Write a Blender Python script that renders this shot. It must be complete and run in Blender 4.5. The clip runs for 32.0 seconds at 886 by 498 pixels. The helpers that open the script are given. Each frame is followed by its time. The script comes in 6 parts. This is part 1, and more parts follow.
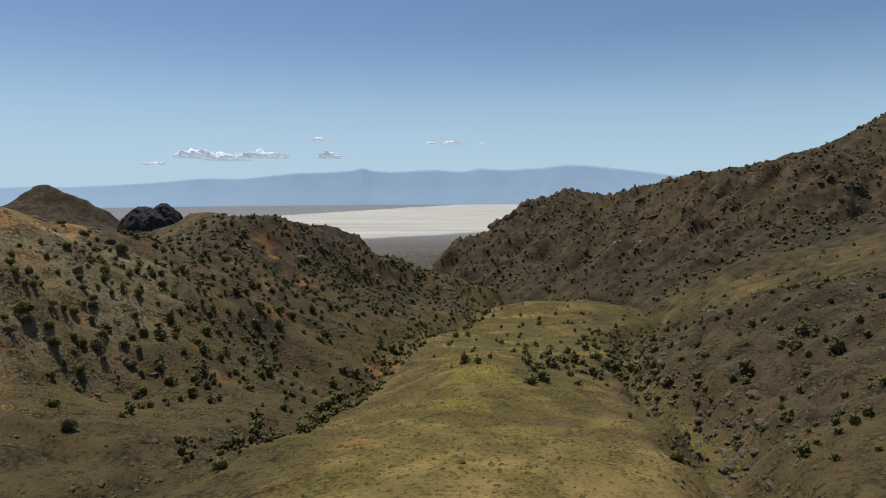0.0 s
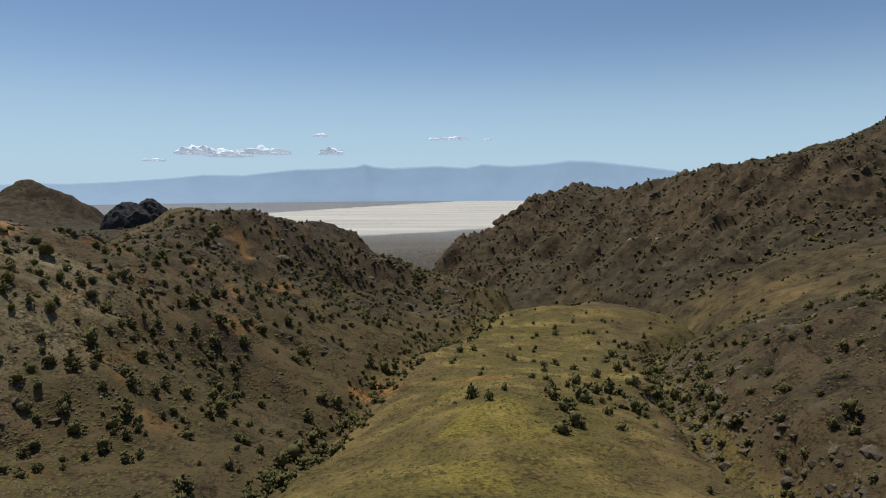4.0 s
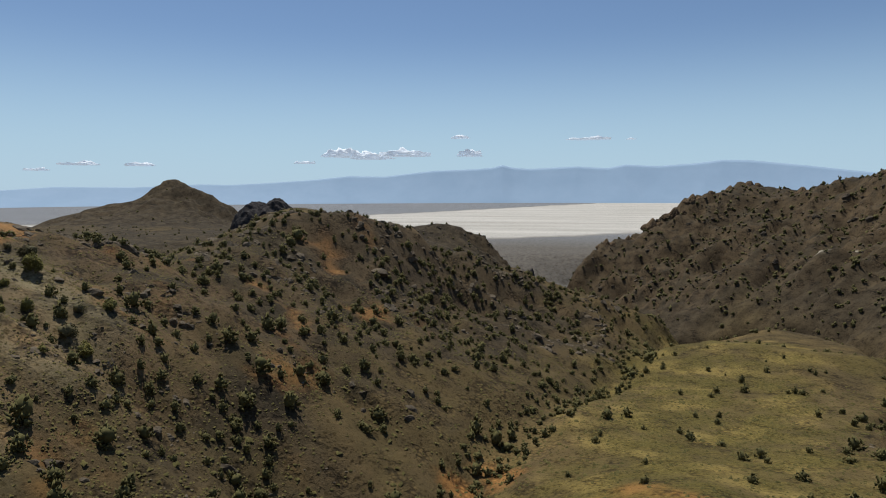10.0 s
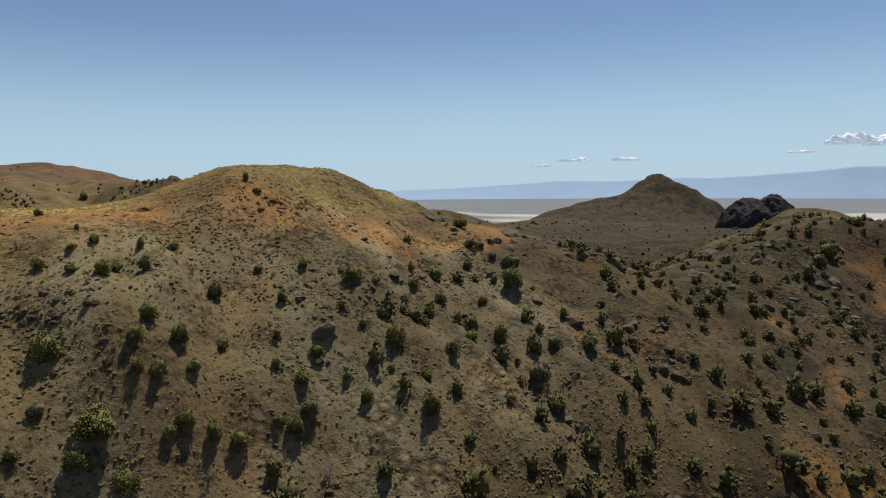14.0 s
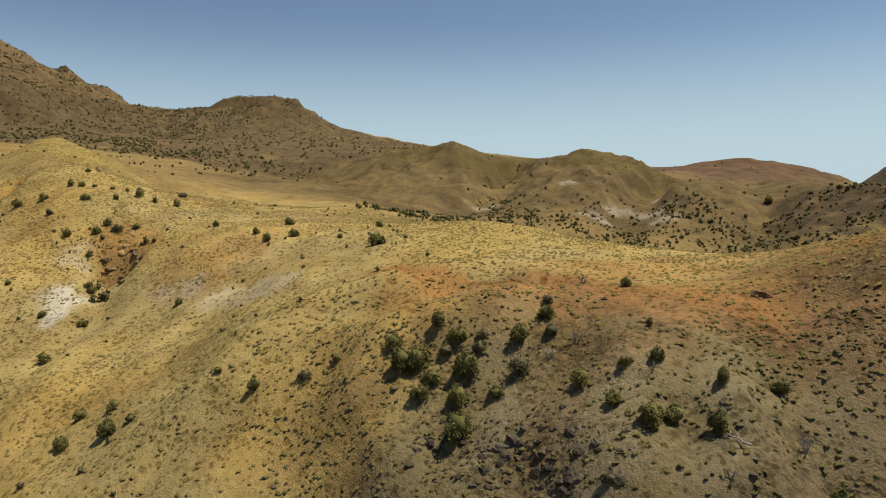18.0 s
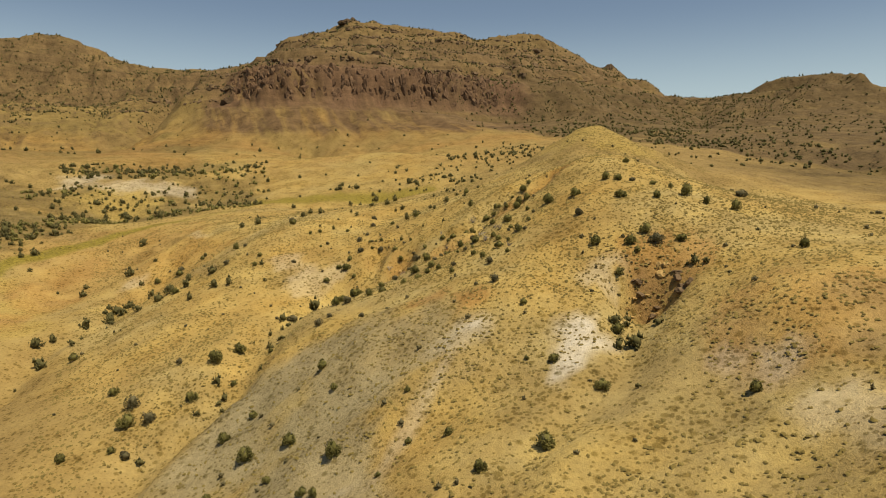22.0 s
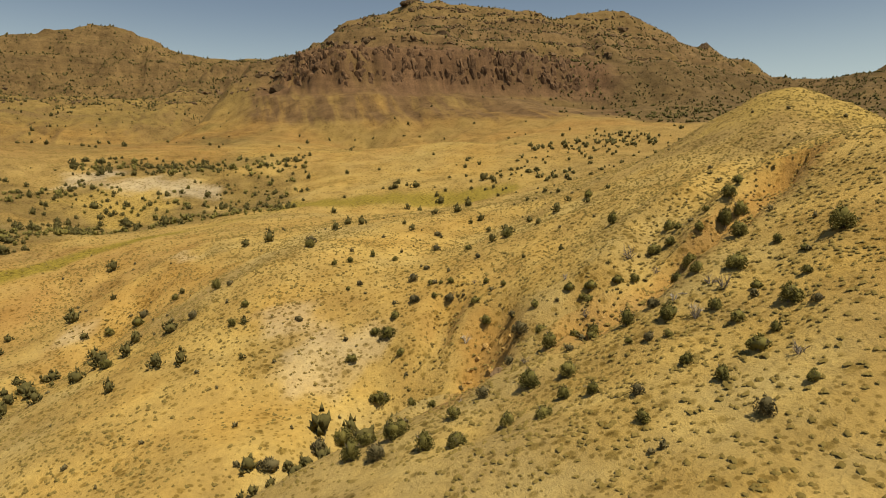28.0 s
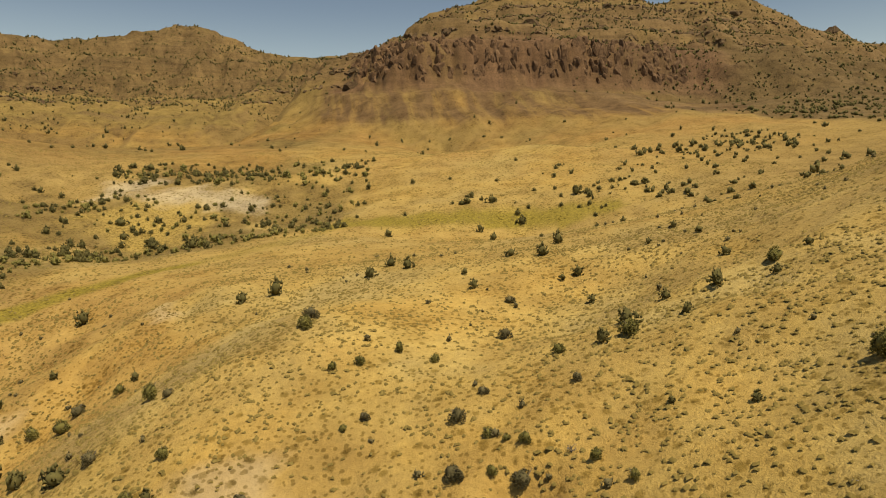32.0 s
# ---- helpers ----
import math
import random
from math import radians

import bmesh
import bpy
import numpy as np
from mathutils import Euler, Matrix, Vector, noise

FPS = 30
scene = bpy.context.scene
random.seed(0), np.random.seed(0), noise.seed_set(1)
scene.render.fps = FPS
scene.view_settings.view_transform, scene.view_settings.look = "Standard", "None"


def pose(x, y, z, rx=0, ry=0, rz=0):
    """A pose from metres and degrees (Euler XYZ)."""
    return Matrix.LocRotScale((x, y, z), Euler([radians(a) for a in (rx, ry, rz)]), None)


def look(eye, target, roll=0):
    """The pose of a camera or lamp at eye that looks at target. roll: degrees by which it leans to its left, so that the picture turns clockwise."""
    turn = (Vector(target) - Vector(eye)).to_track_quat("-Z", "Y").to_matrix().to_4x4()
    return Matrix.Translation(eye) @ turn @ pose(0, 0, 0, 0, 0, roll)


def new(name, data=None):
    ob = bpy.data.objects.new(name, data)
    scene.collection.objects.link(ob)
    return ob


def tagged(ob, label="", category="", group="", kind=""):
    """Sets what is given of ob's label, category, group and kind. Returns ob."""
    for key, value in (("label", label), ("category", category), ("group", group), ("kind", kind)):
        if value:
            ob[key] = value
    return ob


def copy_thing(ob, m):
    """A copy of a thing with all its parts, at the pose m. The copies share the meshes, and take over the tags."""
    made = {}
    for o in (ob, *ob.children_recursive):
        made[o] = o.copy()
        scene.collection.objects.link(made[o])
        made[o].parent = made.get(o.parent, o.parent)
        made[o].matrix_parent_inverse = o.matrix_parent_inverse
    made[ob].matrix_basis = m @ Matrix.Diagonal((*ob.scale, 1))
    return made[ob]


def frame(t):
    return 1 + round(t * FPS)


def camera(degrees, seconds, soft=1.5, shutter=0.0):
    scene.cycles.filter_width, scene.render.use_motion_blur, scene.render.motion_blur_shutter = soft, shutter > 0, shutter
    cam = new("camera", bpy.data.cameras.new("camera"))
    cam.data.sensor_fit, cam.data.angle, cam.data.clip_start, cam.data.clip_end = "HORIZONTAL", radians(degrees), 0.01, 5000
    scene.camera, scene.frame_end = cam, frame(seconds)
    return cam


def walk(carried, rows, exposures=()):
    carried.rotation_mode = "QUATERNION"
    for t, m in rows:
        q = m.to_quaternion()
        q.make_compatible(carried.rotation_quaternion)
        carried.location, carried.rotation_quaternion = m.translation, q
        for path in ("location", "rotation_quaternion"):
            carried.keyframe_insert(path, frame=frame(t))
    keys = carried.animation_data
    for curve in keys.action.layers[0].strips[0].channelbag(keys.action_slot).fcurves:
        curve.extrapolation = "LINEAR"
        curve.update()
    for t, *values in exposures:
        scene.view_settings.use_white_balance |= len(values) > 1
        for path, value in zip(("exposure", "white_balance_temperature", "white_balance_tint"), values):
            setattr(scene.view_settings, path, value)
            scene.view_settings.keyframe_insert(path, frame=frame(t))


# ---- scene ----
cam = camera(69.7, 32.0, soft=1.0)
METRES, EYE, TILT, LEAN, TURN = 300.0, 100.0, -5.5, 0.0, 0.0
PATH = [
    (0, (0.141, -1.973, 100.549), (0.048, 17.940, 98.691), -0.22),
    (0.5, (0.358, 1.539, 100.278), (0.242, 21.452, 98.421), -0.31),
    (1, (0.409, 5.398, 100.041), (0.283, 25.309, 98.162), -0.38),
    (1.5, (0.439, 9.026, 99.821), (0.311, 28.937, 97.938), -0.48),
    (2, (0.527, 13.040, 99.499), (0.388, 32.949, 97.600), -0.54),
    (2.5, (0.558, 17.044, 99.210), (0.409, 36.951, 97.297), -0.54),
    (4.5, (0.317, 35.674, 98.079), (0.122, 55.575, 96.105), -0.25),
    (5, (0.304, 40.594, 97.812), (0.099, 60.495, 95.835), -0.26),
    (5.5, (0.145, 45.052, 97.559), (-0.057, 64.954, 95.593), -0.22),
    (6, (0.026, 49.737, 97.363), (-0.170, 69.639, 95.396), -0.23),
    (6.5, (-0.092, 54.149, 97.246), (-0.136, 74.052, 95.277), -0.21),
    (7, (0.050, 58.946, 97.035), (0.840, 78.833, 95.063), -0.19),
    (7.5, (0.033, 63.494, 96.946), (1.837, 83.313, 94.966), -0.12),
    (8, (0.237, 68.030, 96.934), (2.696, 87.781, 94.971), -0.05),
    (8.5, (0.410, 71.232, 97.115), (1.351, 91.115, 95.174), -0.02),
    (9, (0.595, 74.625, 96.998), (-1.719, 94.400, 95.097), -0.19),
    (9.5, (0.265, 78.364, 96.962), (-3.438, 97.928, 95.072), -0.26),
    (10, (-1.004, 82.600, 96.942), (-5.434, 102.010, 95.046), -0.22),
    (10.5, (-2.441, 86.460, 96.947), (-8.495, 105.427, 95.049), -0.11),
    (11, (-3.820, 90.296, 97.024), (-13.581, 107.651, 95.139), -0.17),
    (11.5, (-5.440, 93.993, 96.899), (-18.870, 108.694, 95.023), -0.46),
    (12, (-8.523, 97.304, 96.811), (-23.886, 109.972, 94.939), -0.47),
    (12.5, (-11.444, 99.703, 96.930), (-27.205, 111.864, 95.004), -0.50),
    (13, (-14.966, 102.095, 97.182), (-30.909, 114.012, 95.232), -0.50),
    (13.5, (-18.124, 104.261, 97.679), (-34.180, 116.022, 95.703), -0.58),
    (15.5, (-31.189, 111.578, 101.492), (-47.397, 123.107, 99.399), -0.25),
    (16, (-34.941, 113.364, 102.459), (-51.328, 124.629, 100.324), 0.13),
    (16.5, (-38.438, 114.734, 103.236), (-56.058, 123.946, 101.077), 0.40),
    (17, (-41.763, 115.927, 104.119), (-61.046, 120.749, 101.900), 0.35),
    (17.5, (-45.817, 117.126, 104.681), (-65.689, 116.950, 102.428), 0.02),
    (18, (-49.831, 117.445, 105.096), (-68.275, 110.040, 102.869), -0.24),
    (18.5, (-55.172, 116.185, 105.239), (-69.364, 102.259, 103.084), -0.33),
    (19, (-60.313, 112.083, 105.427), (-71.421, 95.591, 103.275), -0.12),
    (19.5, (-63.485, 108.431, 105.482), (-73.995, 91.556, 103.298), -0.02),
    (20, (-66.204, 103.972, 105.409), (-76.422, 86.928, 103.150), -0.01),
    (20.5, (-68.621, 99.335, 105.326), (-78.651, 82.186, 103.021), 0.00),
    (21, (-71.309, 94.154, 105.157), (-81.179, 76.918, 102.806), 0.03),
    (21.5, (-73.698, 89.109, 105.106), (-83.038, 71.586, 102.717), 0.02),
    (22, (-76.118, 83.563, 105.032), (-84.115, 65.393, 102.607), 0.04),
    (22.5, (-78.159, 78.255, 105.012), (-85.057, 59.646, 102.541), -0.04),
    (23, (-79.872, 72.423, 104.931), (-86.355, 53.669, 102.430), -0.15),
    (23.5, (-81.456, 67.144, 104.904), (-87.703, 48.314, 102.374), -0.20),
    (24, (-82.985, 61.805, 104.795), (-89.107, 42.936, 102.251), -0.19),
    (24.5, (-84.370, 56.821, 104.670), (-90.631, 38.000, 102.101), -0.19),
    (25, (-85.753, 51.901, 104.590), (-91.969, 33.067, 102.008), -0.17),
    (25.5, (-87.074, 47.216, 104.555), (-93.261, 28.373, 101.971), -0.16),
    (27.5, (-93.420, 28.630, 104.157), (-99.566, 9.770, 101.600), -0.29),
    (28, (-94.983, 24.067, 104.300), (-101.108, 5.201, 101.736), -0.28),
    (28.5, (-96.413, 19.968, 104.607), (-102.525, 1.100, 102.030), -0.28),
    (29, (-98.102, 15.362, 105.096), (-104.198, -3.510, 102.504), -0.29),
    (29.5, (-99.603, 11.350, 105.558), (-105.676, -7.526, 102.948), -0.35),
    (30, (-101.269, 6.665, 106.071), (-107.325, -12.215, 103.449), -0.36),
    (30.5, (-102.933, 2.237, 106.565), (-108.970, -16.647, 103.924), -0.39),
    (31, (-104.866, -3.179, 107.114), (-110.888, -22.067, 104.467), -0.32),
    (31.5, (-106.604, -8.046, 107.617), (-112.235, -27.051, 104.955), -0.26),
    (32, (-108.378, -13.744, 108.054), (-111.910, -33.251, 105.406), -0.29),
]
walk(cam, [(t, look(eye, target, roll)) for t, eye, target, roll in PATH], exposures=[(0, -0.16, 6250, 10), (8, -0.15, 6250, 10), (11, -0.2, 6250, 10), (14, -0.14, 6400, 10), (17.5, -0.10, 6850, 10), (19, -0.04, 7250, 10), (23, -0.03, 8200, 10), (32, 0.0, 8900, 10)])

# ---- sky, sun and exposure ----
SUN_YAW, SUN_UP = 36.0, 66.0          # degrees: to the left of +y, and above the horizon
world = bpy.data.worlds.new("sky_world")
scene.world = world
world.use_nodes = True
wn = world.node_tree.nodes
sky = wn.new("ShaderNodeTexSky")
sky.sky_type = "NISHITA"
sky.sun_disc = False
sky.sun_elevation = radians(SUN_UP)
sky.sun_rotation = radians(-SUN_YAW)
sky.altitude = 1800
sky.air_density, sky.dust_density, sky.ozone_density = 1.1, 0.6, 2.6
wn["Background"].inputs["Strength"].default_value = 0.091
# pale dust haze that hangs low round the whole horizon
wl = world.node_tree.links
way_up = wn.new("ShaderNodeSeparateXYZ")
wl.new(wn.new("ShaderNodeTexCoord").outputs["Generated"], way_up.inputs[0])
low_air = wn.new("ShaderNodeMapRange")
low_air.interpolation_type = "SMOOTHSTEP"
for slot, value in (("From Min", 0.0), ("From Max", 0.24), ("To Min", 0.85), ("To Max", 0.0)):
    low_air.inputs[slot].default_value = value
wl.new(way_up.outputs["Z"], low_air.inputs["Value"])
haze = wn.new("ShaderNodeMix")
haze.data_type = "RGBA"
haze.inputs[7].default_value = (5.3, 7.4, 9.0, 1)
wl.new(low_air.outputs[0], haze.inputs[0])
wl.new(sky.outputs["Color"], haze.inputs[6])
wl.new(haze.outputs[2], wn["Background"].inputs["Color"])
sun_data = bpy.data.lights.new("sun", "SUN")
sun_data.energy, sun_data.angle, sun_data.color = 4.8, radians(0.53), (1.0, 0.94, 0.84)
sun = new("sun", sun_data)
sy, su = radians(SUN_YAW), radians(SUN_UP)
sun.matrix_world = look((0, 0, 400), (400 * math.sin(sy) * math.cos(su), -400 * math.cos(sy) * math.cos(su), 400 - 400 * math.sin(su)))
scene.view_settings.exposure = 0.0

# ---- numbers: noise, lines, distances ----
rng = np.random.default_rng(7)
PERM = np.tile(rng.permutation(256), 3)
ANG = rng.uniform(0, 2 * np.pi, 256)
GX, GY = np.cos(ANG), np.sin(ANG)


def perlin(x, y):
    """Gradient noise of arrays, about -0.7 to 0.7."""
    xi, yi = np.floor(x).astype(int), np.floor(y).astype(int)
    fx, fy = x - xi, y - yi
    u, v = fx * fx * fx * (fx * (fx * 6 - 15) + 10), fy * fy * fy * (fy * (fy * 6 - 15) + 10)

    def corner(dx, dy):
        h = PERM[PERM[(xi + dx) & 255] + ((yi + dy) & 255)]
        return GX[h] * (fx - dx) + GY[h] * (fy - dy)

    a = corner(0, 0) * (1 - u) + corner(1, 0) * u
    b = corner(0, 1) * (1 - u) + corner(1, 1) * u
    return a * (1 - v) + b * v


def fbm(x, y, size, octaves=4, rough=0.5, seed=0):
    total, amp, f = 0, 1.0, 1.0 / size
    for k in range(octaves):
        total = total + amp * perlin(x * f + 17.3 * k + seed, y * f - 9.1 * k + 2.7 * seed)
        amp, f = amp * rough, f * 2.03
    return total


def ridged(x, y, size, octaves=4, seed=0):
    total, amp, f = 0, 1.0, 1.0 / size
    for k in range(octaves):
        total = total + amp * (1 - 2.2 * np.abs(perlin(x * f + 31.7 * k + seed, y * f + 11.9 * k - seed)))
        amp, f = amp * 0.5, f * 2.07
    return total


def near_line(x, y, pts):
    """Distance of places to a line of (x, y, ...) points."""
    best = np.full(np.shape(x), 1e9)
    for (ax, ay), (bx, by) in zip([p[:2] for p in pts], [p[:2] for p in pts[1:]]):
        dx, dy = bx - ax, by - ay
        s = np.clip(((x - ax) * dx + (y - ay) * dy) / (dx * dx + dy * dy), 0, 1)
        best = np.minimum(best, np.hypot(x - ax - s * dx, y - ay - s * dy))
    return best


def fade(d, inner, outer):
    """1 where d is under inner, 0 over outer."""
    s = np.clip((outer - d) / (outer - inner), 0, 1)
    return s * s * (3 - 2 * s)


# ---- the relief: crests, spurs and stream lines, in metres ----
RELIEF = {}
RELIEF["hill_crest"] = [(-113, 107, 95.5), (-119, 122, 94.7), (-124, 137, 99.5), (-127, 151, 104.3), (-120, 165, 95.6), (-103, 178, 90.8), (-98, 191, 85.3), (-93, 209, 81.3), (-88, 234, 85.8), (-85, 250, 90.4), (-73, 257, 90.5), (-61, 286, 84.3), (-50, 304, 75.3), (-26, 322, 65.1), (-11, 328, 58.6), (10, 333, 53.7), (28, 337, 47.5), (37, 339, 39.6)]
RELIEF["hill_spur"] = [(-118, 126, 97.6), (-95, 117, 94.6), (-82, 116, 86.9), (-72, 114, 70.6), (-64, 112, 59.8), (-47, 114, 60.7)]
RELIEF["hill_flank"] = [(-96, 188, 88), (-69, 189, 78.2), (-45, 192, 63.5), (-29, 198, 57.3)]
RELIEF["hill_flank_low"] = [(-84, 152, 83.3), (-72, 162, 78.9), (-51, 162, 59.8), (-30, 160, 47.2)]
RELIEF["stream"] = [(-42, 40, 65), (-32, 84, 66.7), (-30, 100, 59.8), (-24, 125, 56.7), (-22, 150, 49), (-18, 184, 48.6), (-10, 217, 52.6), (3, 245, 45.1), (20, 299, 46.5), (40, 350, 29.4), (46, 410, 15.7), (40, 460, 6.8), (0, 500, 6.9), (-22, 560, 0.8), (-20, 700, 7.4), (0, 900, -72.9)]
RELIEF["east_gully"] = [(30, 40, 70), (38, 85, 64.5), (48, 104, 58.9), (46, 137, 54.4), (48, 162, 54.7), (57, 194, 52.9), (66, 231, 46.9), (100, 271, 41.4), (108, 300, 37.5), (114, 345, 29.6), (120, 385, 28.4), (112, 425, 25.7), (85, 455, 13.9), (40, 460, 6.8)]
RELIEF["plateau"] = [(0, 20, 79), (0, 60, 71.1), (2, 103, 64.4), (8, 140, 63), (16, 170, 57.1), (25, 205, 48.7), (30, 250, 46.8), (38, 300, 47.7), (55, 345, 36.6), (72, 385, 29.7), (84, 415, 27.7), (92, 432, 25)]
RELIEF["plateau_lobe"] = [(38, 290, 49.4), (70, 285, 48.7), (92, 300, 45.1)]
RELIEF["east_slope"] = [(49, 128, 56.8), (57, 133, 63.1), (71, 132, 73.3), (90, 133, 79.1), (115, 125, 88.5), (150, 100, 104)]
RELIEF["east_crest"] = [(130, 40, 103), (150, 100, 104), (190, 160, 100), (240, 220, 100), (330, 300, 112)]
RELIEF["east_ravine"] = [(300, 425, 92), (250, 400, 75), (200, 392, 66.6), (165, 388, 56.1), (138, 398, 46.1), (118, 418, 32.4)]
RELIEF["far_ridge"] = [(-25, 575, 22.6), (5, 609, 47.1), (36, 638, 53.9), (71, 645, 81.7), (102, 661, 93.1), (137, 685, 98.4), (168, 646, 93.8), (199, 616, 106.5), (225, 562, 114.8), (234, 491, 108.4), (262, 470, 116.2), (330, 520, 128.1), (400, 560, 175.9), (463, 591, 207.8), (560, 600, 230)]
RELIEF["far_ridge_face"] = [(199, 616, 106.5), (160, 545, 55.6), (131, 485, 53.7), (112, 452, 33.2)]
RELIEF["mid_ridge"] = [(-150, 515, 63.1), (-114, 530, 72.4), (-97, 540, 72.3), (-82, 545, 65), (-69, 547, 54.2), (-55, 545, 39.1), (-42, 530, 29), (-35, 505, 32.6), (-21, 479, 29.9)]
RELIEF["behind_hill"] = [(-85, 250, 90.4), (-110, 300, 88.4), (-140, 370, 88.9), (-163, 418, 85.1), (-190, 480, 80), (-235, 535, 66)]
RELIEF["hill_back"] = [(-108, 190, 79.1), (-113, 219, 75.5), (-125, 240, 75.5), (-138, 262, 73.5), (-155, 300, 69), (-178, 345, 64.5)]
RELIEF["tor_ground"] = [(-300, 560, 62), (-258, 562, 66), (-215, 560, 64)]
RELIEF["cone"] = [(-560, 560, 42.7), (-521, 586, 57.7), (-498, 598, 70.9), (-460, 616, 80.9), (-440, 640, 85.5), (-427, 668, 110.3), (-391, 681, 94.3), (-363, 687, 75.6), (-325, 674, 46.4)]
RELIEF["gully_one"] = [(-163.4, -43.1, 106), (-148.1, -36.7, 104.1), (-133.1, -30.9, 96.3), (-120.2, -34.5, 88.5), (-108.5, -40.8, 77), (-94.8, -26.7, 81.2), (-83, -8.5, 75.4), (-73, -3.1, 69.3), (-61, 13.1, 64.6), (-44.1, 36.2, 65)]
RELIEF["gully_two"] = [(-138, 20, 94.5), (-131, 23, 89.1), (-122, 31, 86.5), (-113, 37, 84.7), (-105, 40, 83.5), (-95, 43, 79.5), (-75, 46, 69.4), (-50, 45, 64.5)]
RELIEF["rib"] = [(-205.1, -99.6, 109.1), (-195.9, -81.4, 116.5), (-188.6, -65.2, 120.5), (-179.2, -54.8, 115.4), (-166.6, -44.2, 108.8), (-158.4, -20.9, 109.5), (-136.1, 4.2, 100), (-132.2, 12.9, 93.7), (-117, 8.1, 90.6), (-93.9, 4.2, 82.7), (-82.9, 9.7, 70.7), (-64.9, 20.1, 66)]
RELIEF["dome"] = [(-190.9, 67.9, 92.7), (-165.4, 81.8, 97.8), (-145.9, 83.9, 97.1), (-129.5, 76.1, 96.5), (-121.2, 50.3, 89.1), (-112, 54.4, 84), (-93.8, 53.5, 81.8), (-68.7, 56.6, 65.7)]
RELIEF["saddle_gully"] = [(-111.4, 98.6, 97.6), (-105.2, 90.5, 96.8), (-102, 82.5, 93.2), (-86.9, 78.7, 83.5), (-68.9, 77.1, 73.5), (-44.7, 74.7, 67.4)]
RELIEF["spur_left"] = [(-173.5, -96.6, 103.1), (-148.1, -83.3, 97.8), (-126.3, -74.8, 89.3), (-105.2, -81.9, 94.1), (-86.5, -52.6, 81.8), (-71.4, -30.3, 73.1), (-55.2, -3.8, 67.1)]
RELIEF["gully_three"] = [(-88.8, -108.4, 90.5), (-70.9, -85.7, 74.7), (-60.2, -63.3, 73.3), (-49.6, -42.2, 67), (-37.3, -2.2, 66.8)]
RELIEF["spur_far_left"] = [(-76.7, -125.1, 89.3), (-67.7, -111.3, 79.7), (-51.4, -87.9, 72.7), (-35.8, -61.8, 72)]
RELIEF["meadow"] = [(-63.1, -186.1, 83.8), (-52.4, -148.5, 88.3), (-42.3, -117.3, 82.5), (-29, -83, 75.6), (-19.6, -43.2, 70.2)]
RELIEF["white_knoll"] = [(-102.9, -201.6, 89.3), (-69.6, -233.1, 101.5), (-43.7, -240.7, 101.3), (-18.3, -225.7, 93.9)]
RELIEF["flat"] = [(-106.1, -164.4, 91.4), (-152.7, -161, 89.1), (-184.6, -149.1, 96.7)]
RELIEF["bench"] = [(-110, -250, 107.1), (-190, -245, 116.5), (-246, -185, 108.8), (-288, -166, 117.1), (-325, -160, 116), (-350, -137, 110), (-375, -102, 103)]
RELIEF["talus_foot"] = [(60, -420, 115.3), (0, -400, 110.6), (-60, -370, 119.3), (-128, -372, 132.1), (-168, -306, 110.1), (-210, -228, 111.7), (-269, -292, 131.1)]
RELIEF["talus_head"] = [(-90, -470, 160.3), (-130, -442, 169), (-166, -428, 178.3), (-244, -404, 167.8), (-322, -378, 139.3), (-400, -372, 152.9)]
RELIEF["cliff_head"] = [(-110, -500, 182.4), (-150, -468, 191.1), (-190, -452, 207.1), (-256, -430, 196.1), (-335, -404, 165.3), (-420, -400, 185.9)]
RELIEF["mesa_crest"] = [(-105, -660, 210.8), (-150, -612, 201.9), (-200, -598, 239.6), (-245, -586, 252.1), (-263, -582, 263.7), (-275, -578, 259.6), (-330, -562, 256.2), (-400, -552, 246.2), (-456, -543, 257.5), (-510, -540, 238.5), (-548, -535, 222.2), (-558, -534, 227.5), (-570, -530, 216.4), (-600, -520, 205.2), (-640, -490, 178.1), (-668, -415, 196.5), (-700, -350, 204.8), (-690, -280, 162.3), (-660, -210, 137.5), (-600, -130, 131), (-500, -60, 126)]
RELIEF["south_crest"] = [(250, -600, 225.8), (131, -665, 219.8), (75, -685, 231.4), (14, -700, 247.7), (-56, -735, 220.4), (-105, -660, 210.8)]
RELIEF["south_valley"] = [(-110, -590, 175), (-80, -500, 149.3), (-50, -430, 125.9), (-40, -390, 114)]
RELIEF["east_edge"] = [(90, -300, 134.6), (60, -230, 118), (45, -150, 104), (50, -60, 94), (80, 0, 96), (130, 40, 103)]
RELIEF["west_rib"] = [(-189, -66, 120.5), (-194, -48, 110.3), (-199, -31, 98.3), (-206, 5, 95.8), (-210, 30, 97.8), (-225, 55, 90)]
RELIEF["west_valley"] = [(-375, -102, 103), (-320, -40, 100), (-289, 22, 91), (-264, 70, 86), (-258, 120, 80), (-240, 180, 74), (-225, 250, 66), (-215, 340, 54), (-230, 430, 40)]
RELIEF["west_hills"] = [(-422, -22, 126.9), (-380, -22, 111.2), (-350, -25, 104.7), (-320, -20, 101)]
RELIEF["west_dome"] = [(-500, -60, 126), (-450, -58, 123.1), (-407, -55, 122.4), (-422, -22, 126.9), (-432, 11, 110.4), (-439, 37, 118.6), (-442, 57, 122.6), (-445, 80, 117.4), (-445, 98, 103.4)]
RELIEF["dark_hill"] = [(-400, 165, 102), (-339, 186, 101.2), (-311, 212, 107.3), (-319, 244, 99.1), (-324, 278, 85.1), (-337, 330, 84.1), (-330, 430, 59.5)]
